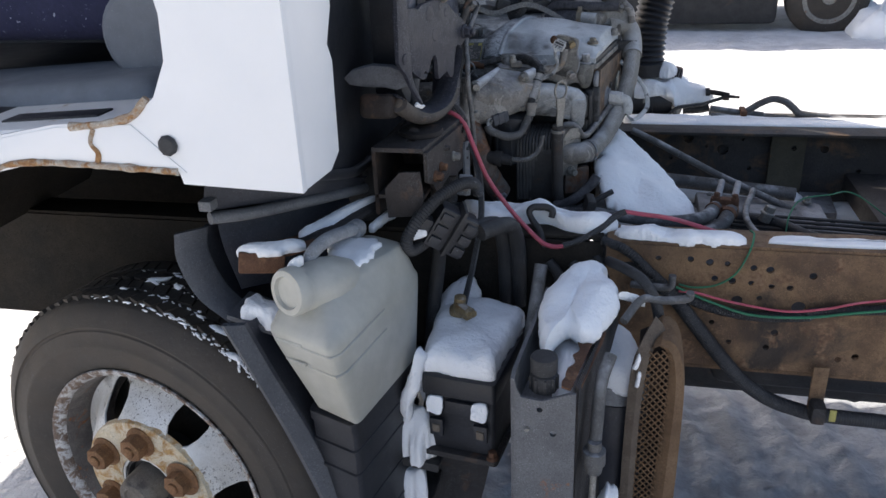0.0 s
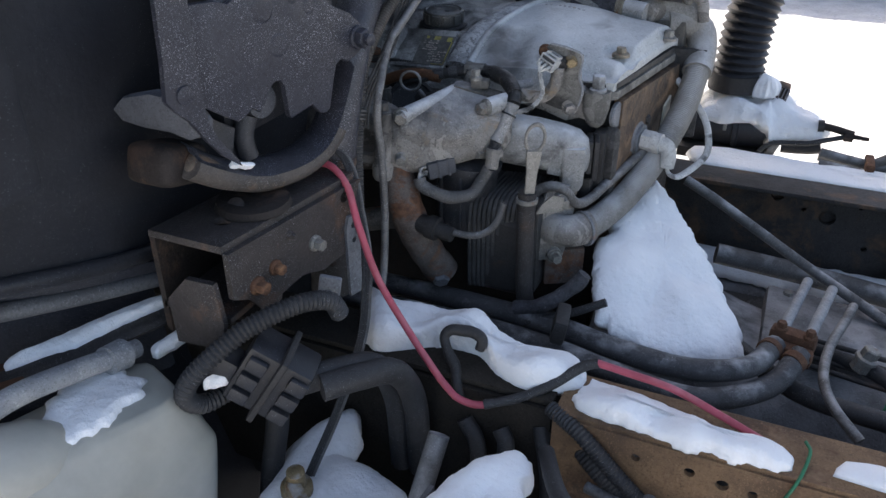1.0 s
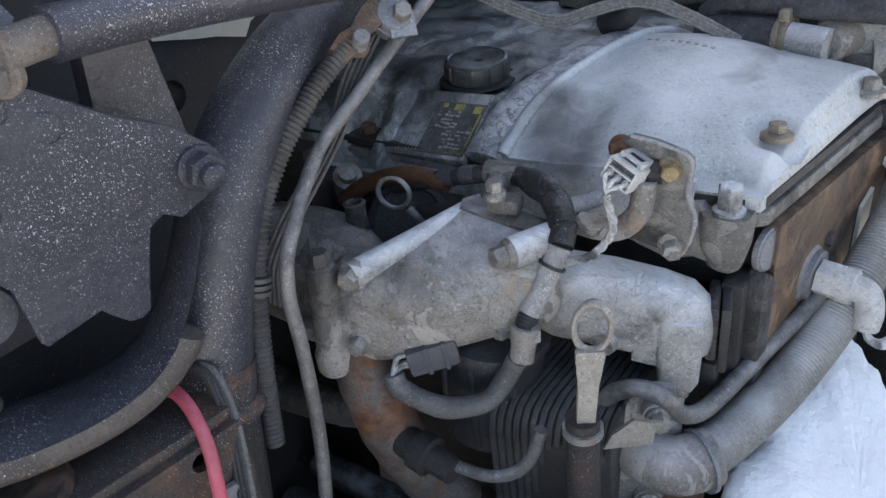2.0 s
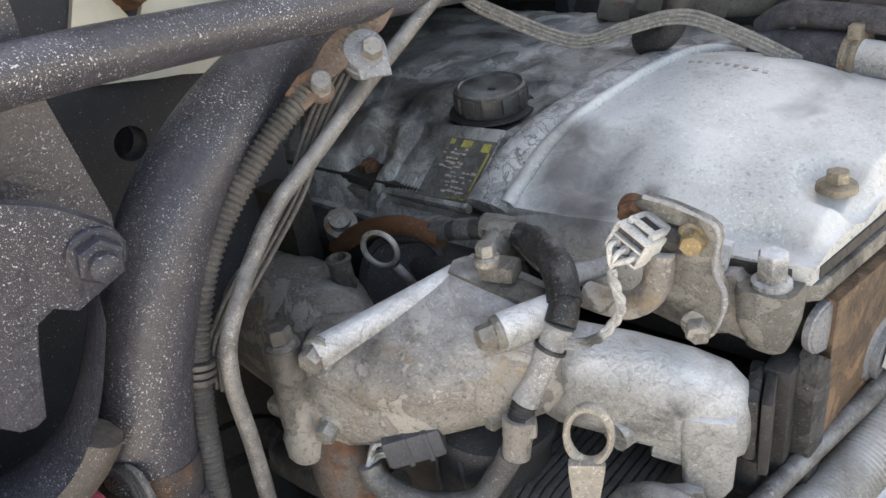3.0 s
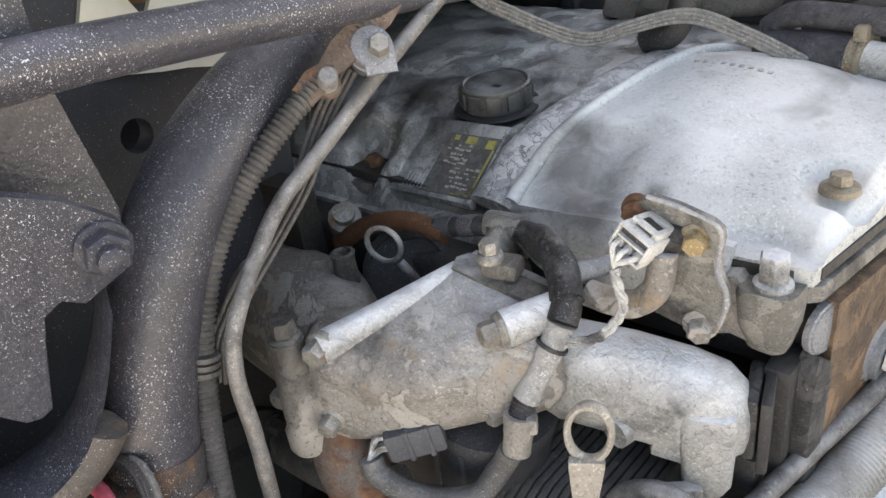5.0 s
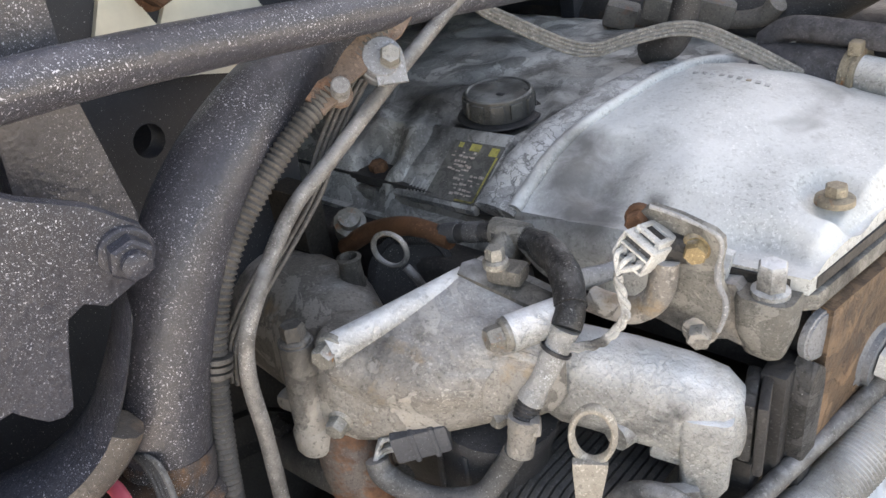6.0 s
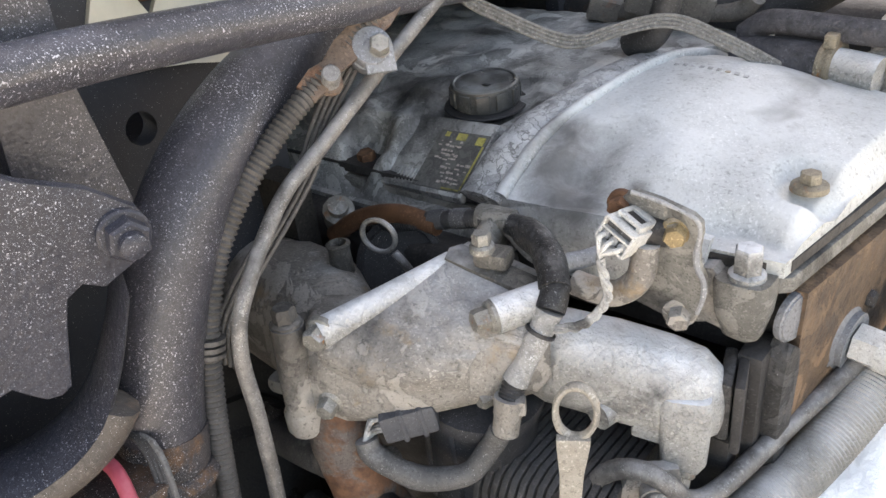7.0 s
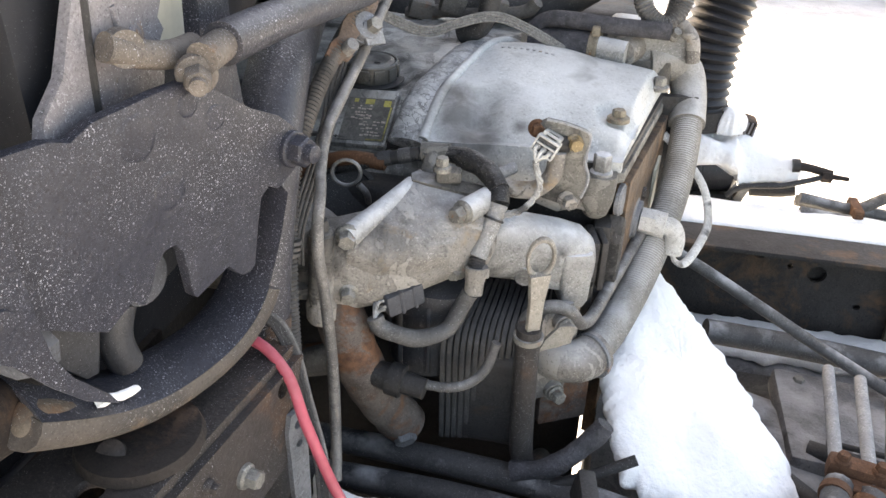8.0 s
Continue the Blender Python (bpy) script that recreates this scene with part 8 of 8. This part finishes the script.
for k in range(28):
    a = 2 * math.pi * k / 28
    d = ru * math.cos(a) * 0.0105 + rv * math.sin(a) * 0.0155
    rings.append([ring_c + d * (1 + 0.17 * math.cos(b_)) + ru.cross(rv) * 0.003 * math.sin(b_) for b_ in (2 * math.pi * j / 10 for j in range(10))])
part("ring", skin(B(), rings, close=True), HANDLE, ds)
part("stem", tube(B(), [(-0.043, 1.381, 0.941), (-0.042, 1.381, 0.926)], 0.006), RUBBER, ds)
part("clip", prism(B(), [(0, 0), (0.03, 0), (0.034, 0.016), (0.02, 0.02), (0.006, 0.01)], (-0.036, 1.395, 0.909), (0.85, 0.5, 0.1), (-0.1, 0, 1), 0.003), STEEL, dp)

# rear lower pipe: flanged elbow, ribbed hose, upper elbow
el = part("elbow", tube(B(), [(-0.046, 1.457, 0.87), (-0.023, 1.437, 0.872), (-0.001, 1.435, 0.874), (0.016, 1.452, 0.876)], 0.0195, seg=22), ALU, en, "cast elbow at the rear of the engine")
part("flange", prism(B(), [(-0.018, -0.045), (0.014, -0.048), (0.022, -0.02), (0.024, 0.02), (0.016, 0.048), (-0.012, 0.05), (-0.022, 0.02), (-0.024, -0.02)], (-0.028, 1.443, 0.876), (0.75, 0.62, 0), (0, 0.1, 1), 0.008, bev=0.0015), ALU, el)
for p in ((-0.016, 1.434, 0.911), (-0.018, 1.429, 0.838)):
    part("bolt_tower", tube(B(), [V(p) + V((-0.008, 0.014, 0)), p], 0.0095, seg=14), ALU, el)
    part("bolt", bolt(B(), p, (0.6, -0.8, 0), 0.0115, 0.9), STEEL, el)
part("seal_ring", lathe(B(), (0.01, 1.444, 0.875), (0.6, 0.75, 0.05), [(0, 0.015), (0, 0.022), (0.003, 0.022), (0.003, 0.015)], 26), GREYSTEEL, el)
part("ribbed_hose", tube(B(), [(0.008, 1.45, 0.871), (0.024, 1.49, 0.874), (0.04, 1.54, 0.882), (0.056, 1.59, 0.902), (0.07, 1.64, 0.93), (0.08, 1.69, 0.96), (0.084, 1.735, 0.99), (0.083, 1.765, 1.012)], 0.0172, seg=24, pitch=0.003, depth=0.0011), RIBHOSE, en, "pale ribbed coolant hose")
part("upper_elbow", tube(B(), [(0.084, 1.742, 0.995), (0.083, 1.775, 1.018), (0.075, 1.79, 1.042), (0.055, 1.785, 1.052), (0.03, 1.775, 1.052)], 0.0205, seg=22), RIBHOSE, en, "pale cast upper elbow")
part("drain_pipe", tube(B(), [(-0.055, 1.43, 0.905), (-0.045, 1.432, 0.921), (-0.028, 1.436, 0.928), (-0.013, 1.44, 0.922), (-0.004, 1.45, 0.905), (0.006, 1.47, 0.9), (0.02, 1.52, 0.906), (0.04, 1.585, 0.918), (0.05, 1.61, 0.926)], 0.0062, seg=12, n=50), PIPE, en, "thin bent drain pipe")
ss = part("rear_sensor", lathe(B(), (0.03, 1.605, 0.938), (0.98, -0.15, -0.03), [(0, 0.026), (0.006, 0.026), (0.008, 0.02), (0.012, 0.02)], 26), GREYSTEEL, en, "rear sensor on a steel boss")
part("hex", bolt(B(), (0.043, 1.603, 0.938), (0.98, -0.15, -0.03), 0.024, 0.0, 0.6), WHITEPLASTIC, ss)
part("collar", lathe(B(), (0.058, 1.601, 0.937), (0.98, -0.15, -0.03), [(0, 0.01), (0, 0.0135), (0.01, 0.0135), (0.011, 0.008)], 20), WHITEPLASTIC, ss)
part("elbow_plug", tube(B(), [(0.066, 1.6, 0.937), (0.076, 1.599, 0.934), (0.08, 1.598, 0.922), (0.079, 1.597, 0.908)], 0.010), WHITEPLASTIC, ss)
part("lead", tube(B(), [(0.079, 1.597, 0.912), (0.083, 1.595, 0.9), (0.095, 1.605, 0.893), (0.112, 1.65, 0.895), (0.121, 1.685, 0.905), (0.112, 1.705, 0.935), (0.09, 1.72, 0.96), (0.06, 1.728, 0.986)], 0.0048, flat=0.55), WHITEPLASTIC, ss, "flat pale lead")
part("bolt", bolt(B(), (0.035, 1.628, 0.958), (0.98, -0.15, 0), 0.011), BLACKRUST, ss)

# rusty return pipe and its union
rp = part("return_pipe", tube(B(), [(-0.215, 1.375, 0.962), (-0.203, 1.366, 0.945), (-0.193, 1.362, 0.92), (-0.183, 1.362, 0.89), (-0.172, 1.37, 0.855), (-0.158, 1.382, 0.822), (-0.15, 1.39, 0.805)], 0.021, seg=20, wobble=0.08), RUSTRETURN, en, "rust-stained return pipe")
part("rust_plate", box(B(), (-0.012, 1.452, 0.815), (0.05, 0.012, 0.05), rot=turn(0, 0, 30), bev=0.003), RUSTRETURN, en, "red-brown rusty plate under the elbow")
# filler block, added so the bright yard doesn't show beside the pipe
part("gap_block", box(B(), (0.035, 1.79, 0.98), (0.05, 0.06, 0.16), bev=0.01), DARKALU, en, "dark block added to close the gap behind the rear pipe")
part("union", lathe(B(), (-0.172, 1.358, 0.888), (0.9, -0.1, -0.1), [(-0.01, 0.011), (0.018, 0.012), (0.018, 0.0145), (0.03, 0.0145), (0.031, 0.01), (0.05, 0.009)], 18), DARK, rp)
part("lower_nut", bolt(B(), (-0.15, 1.378, 0.81), (0.5, -0.7, -0.4), 0.018), GREYSTEEL, rp)
part("sensor_lead", tube(B(), [(-0.128, 1.356, 0.885), (-0.105, 1.36, 0.882), (-0.088, 1.365, 0.886), (-0.075, 1.37, 0.90), (-0.068, 1.375, 0.925)], 0.0042), GREYRUBBER, rp)
part("cross_pipe", tube(B(), [(-0.34, 1.4, 0.83), (-0.25, 1.385, 0.862), (-0.19, 1.39, 0.88)], 0.0145, seg=18), GREYRUBBER, en, "grey cross hose")
part("cross_pipe_end", tube(B(), [(-0.25, 1.385, 0.862), (-0.2, 1.388, 0.876)], 0.0152, seg=18), RUSTPIPE, en)
act2 = part("actuator", lathe(B(), (-0.14, 1.428, 0.862), (0.1, 0, 1), [(0, 0.01), (0, 0.034), (0.075, 0.036), (0.08, 0.039), (0.088, 0.039), (0.09, 0.02)], 30), ACTBLACK, en, "black plastic actuator")
for k in range(8):
    a = 2 * math.pi * k / 8 + 0.2
    part("rib", box(B(), (-0.137 + 0.0355 * math.cos(a), 1.428 + 0.0355 * math.sin(a), 0.902), (0.004, 0.004, 0.07), bev=0.001), ACTBLACK, act2)
ga, gb_ = V((-0.161, 1.368, 0.953)), V((-0.139, 1.389, 0.9575))
gy = (gb_ - ga).normalized()
gx = V((0, 0, 1)).cross(gy).normalized()
gr = Matrix((gx, gy, gx.cross(gy))).transposed()
gm = ga.lerp(gb_, 0.5)
cn = part("grey_plug", box(B(), gm, (0.0195, 0.034, 0.02), rot=gr, bev=0.003), GREYPLASTIC, en, "dirty grey plug with a latch")
part("plug_key", box(B(), gm + gr @ V((0.002, -0.002, 0.0108)), (0.009, 0.026, 0.004), rot=gr, bev=0.001), GREYPLASTIC, cn)
part("plug_band", box(B(), gm + gr @ V((0, -0.004, 0)), (0.0215, 0.004, 0.022), rot=gr, bev=0.002), GREYPLASTIC, cn)
part("plug_band", box(B(), gm + gr @ V((0, 0.008, 0)), (0.0215, 0.004, 0.022), rot=gr, bev=0.002), GREYPLASTIC, cn)
for k in range(6):
    a = 2 * math.pi * k / 6
    o = gr @ V((0.0052 * math.cos(a), 0, 0.0052 * math.sin(a)))
    part("wire", tube(B(), [ga + o, ga - gy * 0.007 + o * 0.9, (-0.166, 1.354, 0.945)], 0.0014, seg=6), WHITEPLASTIC, cn)
part("sleeve", tube(B(), [(-0.166, 1.356, 0.946), (-0.162, 1.355, 0.938), (-0.149, 1.358, 0.931), (-0.132, 1.366, 0.924), (-0.112, 1.382, 0.925), (-0.103, 1.395, 0.94), (-0.096, 1.398, 0.955)], 0.0072, wobble=0.1), GREYRUBBER, cn, "grey sleeved lead")

# loom over the casting
LOOM = [(-0.094, 1.404, 0.972), (-0.093, 1.411, 0.983), (-0.089, 1.418, 0.996), (-0.084, 1.426, 1.012), (-0.0815, 1.432, 1.023), (-0.0835, 1.441, 1.031), (-0.092, 1.452, 1.038), (-0.105, 1.463, 1.042), (-0.122, 1.471, 1.044), (-0.14, 1.476, 1.043), (-0.155, 1.474, 1.041), (-0.18, 1.473, 1.036), (-0.21, 1.469, 1.028), (-0.25, 1.475, 1.014), (-0.3, 1.48, 1.0)]
lo = part("engine_loom", tube(B(), LOOM[4:11], 0.0082, seg=16, wobble=0.12), LOOMTAPE, en, "black taped engine loom")
part("loom_tail", tube(B(), LOOM[9:], 0.0056, pitch=0.0026, depth=0.0005), RUBBER, lo)
part("pale_sleeve", tube(B(), LOOM[1:5], 0.0076, wobble=0.14), FROSTTAPE, lo, "frayed pale sleeve with frost")
part("braid", tube(B(), [LOOM[0], V(LOOM[0]).lerp(V(LOOM[1]), 0.9)], 0.0072, pitch=0.0022, depth=0.0006), RUBBER, lo)
plug_ax = (0.02, 0.28, 0.96)
part("plug", lathe(B(), (-0.0935, 1.3985, 0.954), plug_ax, [(0, 0.006), (0, 0.0078), (0.011, 0.008), (0.012, 0.0085), (0.0165, 0.0085), (0.0175, 0.0092), (0.023, 0.0092), (0.023, 0.006)], 18), ALU, lo, "dirty pale plug")
part("plug_clip", box(B(), (-0.086, 1.405, 0.973), (0.006, 0.008, 0.01), rot=turn(0, 0, 30), bev=0.0015), ALU, lo)
part("taped_bend", tube(B(), [LOOM[5], LOOM[6], LOOM[7], LOOM[8]], 0.0094, wobble=0.14, seg=16), LOOMTAPE, lo)
jt = part("joint", tube(B(), [(-0.134, 1.476, 1.044), (-0.146, 1.476, 1.0435), (-0.158, 1.475, 1.0425)], 0.0086, seg=16, wobble=0.06), FLANGEALU, lo, "dirty grey joint in the loom")
part("joint_branch", tube(B(), [(-0.146, 1.475, 1.042), (-0.147, 1.467, 1.036), (-0.148, 1.46, 1.028)], 0.0085, seg=12), FLANGEALU, jt)
for a, b_ in ((0.1, 0.42), (0.62, 0.95)):
    p0, p1 = V((-0.164, 1.4745, 1.0405)), V((-0.198, 1.4715, 1.032))
    part("band", tube(B(), [p0.lerp(p1, a), p0.lerp(p1, b_)], 0.0068, seg=16, wobble=0.05), HOSEGREY, lo)
part("end_connector", tube(B(), [(-0.16, 1.475, 1.041), (-0.21, 1.47, 1.029)], 0.0062, seg=14), RUBBER, lo)
part("white_stub", tube(B(), [(-0.092, 1.46, 1.034), (-0.083, 1.474, 1.034), (-0.078, 1.483, 1.034)], 0.0062, taper=0.85, wobble=0.12), FROSTGREY, lo, "short frosted stub")
part("tie", lathe(B(), (-0.0845, 1.4255, 1.011), (0.25, 0.45, 0.85), [(0, 0.0076), (0, 0.0089), (0.002, 0.0089), (0.002, 0.0076)], 16), PLASTIC, lo)
part("brown_pipe", tube(B(), [(-0.29, 1.465, 1.0), (-0.26, 1.468, 1.02), (-0.225, 1.47, 1.031), (-0.19, 1.47, 1.03)], 0.0068), COPPER, en, "brown pipe behind the casting")
part("banjo_union", lathe(B(), (-0.292, 1.475, 1.012), (0.5, -0.4, 0.8), [(-0.01, 0.012), (0.008, 0.012), (0.009, 0.008), (0.016, 0.008), (0.017, 0.002)], 12), STEEL, en, "steel banjo union")
part("pull_ring", skin(B(), [[V((-0.216, 1.44, 1.031)) + V((math.cos(a), 0.25 * math.cos(a), math.sin(a))) * (0.0118 + 0.0017 * math.cos(b_)) + V((0, 0.0017 * math.sin(b_), 0)) for b_ in (2 * math.pi * j / 8 for j in range(8))] for a in (2 * math.pi * k / 26 for k in range(26))], close=True), PIPE, en, "wire pull ring")
part("ring_stem", tube(B(), [(-0.206, 1.442, 1.02), (-0.2, 1.444, 1.012), (-0.2, 1.45, 1.0)], 0.003), PIPE, en)
part("inlet_stub", lathe(B(), (-0.246, 1.43, 1.0), (0, 0, 1), [(0, 0.0085), (0.018, 0.0075), (0.022, 0.0085), (0.023, 0.006), (0.015, 0.005)], 14), DARKALU, en)
part("drive_cap", lathe(B(), (-0.228, 1.468, 0.992), (0.45, -0.75, 0.48), [(-0.01, 0.03), (0, 0.032), (0.003, 0.0315), (0.004, 0.027), (0.002, 0.026), (0.002, 0.001)], 36), RUBBER, en, "round black cap behind the pull ring")
part("manifold", box(B(), (-0.3, 1.49, 0.985), (0.3, 0.04, 0.04), bev=0.012, seg=3), DARK, en, "dark manifold under the covers")

# hoses behind the rocker cover
def hose(name, pts, r, m_, label, **k):
    return cable(name, pts, r, m_, label, "hose", **k)


for k in range(4):
    hose("strand_cable", [V(p) + V((0.0, 0.0014, 0.0025)) * k for p in ((-0.19, 1.5, 1.19), (-0.268, 1.615, 1.136), (-0.246, 1.635, 1.116), (-0.215, 1.655, 1.097), (-0.195, 1.666, 1.093), (-0.173, 1.677, 1.1), (-0.136, 1.694, 1.106), (-0.097, 1.703, 1.092), (-0.05, 1.73, 1.06))], 0.0015, STRAND, "grey braided strand of a flat cable over the engine", seg=8)
hose("rubber_hose", [(-0.135, 1.72, 1.2), (-0.14, 1.71, 1.14), (-0.15, 1.705, 1.098), (-0.175, 1.71, 1.085)], 0.011, RUBBER, "black rubber hose hanging behind the cover")
hose("rubber_hose", [(-0.2, 1.80, 1.10), (-0.1, 1.80, 1.095), (-0.05, 1.8, 1.12), (0.0, 1.8, 1.16)], 0.018, RUBBER, "thick black hose behind the engine")
bh = thing("coolant_hose", (-0.03, 1.72, 1.08), "ribbed black coolant hose with a brass clamp", "hose")
part("hose", tube(B(), [(-0.1, 1.752, 1.07), (-0.07, 1.745, 1.073), (-0.026, 1.738, 1.074)], 0.0165, seg=24, wobble=0.02), BRAID, bh)
part("clamp", lathe(B(), (-0.034, 1.74, 1.074), (0.97, -0.15, 0), [(0, 0.017), (0, 0.0185), (0.003, 0.0185), (0.0035, 0.0178), (0.0065, 0.0178), (0.007, 0.0185), (0.01, 0.0185), (0.01, 0.017)], 26), TANBOLT, bh)
part("clamp_ear", box(B(), (-0.029, 1.733, 1.094), (0.009, 0.012, 0.01), bev=0.002), TANBOLT, bh)
part("spigot", tube(B(), [(-0.026, 1.738, 1.074), (0.006, 1.732, 1.072)], 0.0135, seg=22), ALU_CLEAN, bh)
hose("braided_hose", [(-0.1, 1.758, 1.085), (-0.085, 1.755, 1.096), (-0.065, 1.75, 1.1), (-0.01, 1.745, 1.098), (0.05, 1.75, 1.095)], 0.0095, BRAID, "grey braided hose behind the cover")
hose("flexible_conduit", [(-0.01, 1.8, 1.22), (0.005, 1.78, 1.16), (0.02, 1.765, 1.115), (0.045, 1.765, 1.1), (0.062, 1.78, 1.125), (0.065, 1.79, 1.2)], 0.0105, GREYRUBBER, "pale grey corrugated conduit loop", pitch=0.004, depth=0.0014)
hose("flexible_conduit", [(0.055, 1.84, 1.09), (0.06, 1.83, 1.14), (0.06, 1.83, 1.3)], 0.011, GREYRUBBER, "pale grey corrugated conduit", pitch=0.004, depth=0.0014)
hb = thing("housing_block", (0.02, 1.79, 1.05), "pale cast housing at the rear of the engine", "housing")
part("body", box(B(), (0.03, 1.80, 1.065), (0.09, 0.07, 0.055), rot=turn(0, 4, 8), bev=0.012, seg=3), ALU_CLEAN, hb)
part("neck", lathe(B(), (0.0, 1.74, 1.07), (0.3, 0.9, 0), [(0, 0.016), (0.03, 0.018), (0.04, 0.022), (0.05, 0.022)], 22), ALU, hb)
for p in ((0.055, 1.765, 1.088), (0.02, 1.762, 1.09), (0.06, 1.78, 1.06)):
    part("bolt", bolt(B(), p, (0.3, -0.6, 0.6), 0.01), STEEL, hb)
part("arm", tube(B(), [(0.06, 1.77, 1.1), (0.075, 1.765, 1.085), (0.08, 1.765, 1.06)], 0.008), ALU, hb)
hose("fuel_line", [(-0.26, 1.8, 1.08), (-0.2, 1.79, 1.09), (-0.12, 1.785, 1.095), (-0.1, 1.78, 1.11)], 0.008, RUSTPIPE, "rusty fuel line with unions")
for p in ((-0.24, 1.79, 1.09), (-0.2, 1.785, 1.1), (-0.15, 1.782, 1.1)):
    solo("pipe_union", box(B(), p, (0.03, 0.02, 0.022), rot=turn(10, 15, 20), bev=0.005), RUSTPIPE, "rusty pipe union behind the engine", "union")
solo("turbo_heat_shield", box(B(), (-0.2, 1.95, 0.98), (0.45, 0.16, 0.2), bev=0.03, seg=3), DARK, "dark heat shield on the engine's far side", "heat shield")
cable("starter_plug", [(-0.045, 1.37, 0.79), (-0.01, 1.37, 0.805), (0.02, 1.385, 0.83), (0.03, 1.39, 0.845)], 0.0095, BRAID, "frayed grey lead by the snow", wobble=0.25)
cable("starter_plug", [(-0.03, 1.36, 0.78), (0.02, 1.37, 0.80), (0.06, 1.38, 0.82)], 0.005, RUBBER, "thin dark lead by the snow")
solo("hose_clamp", box(B(), (0.02, 1.332, 0.81), (0.016, 0.045, 0.03), rot=turn(0, 10, 10), bev=0.004), DARK, "dark steel clamp on a hose", "clamp")
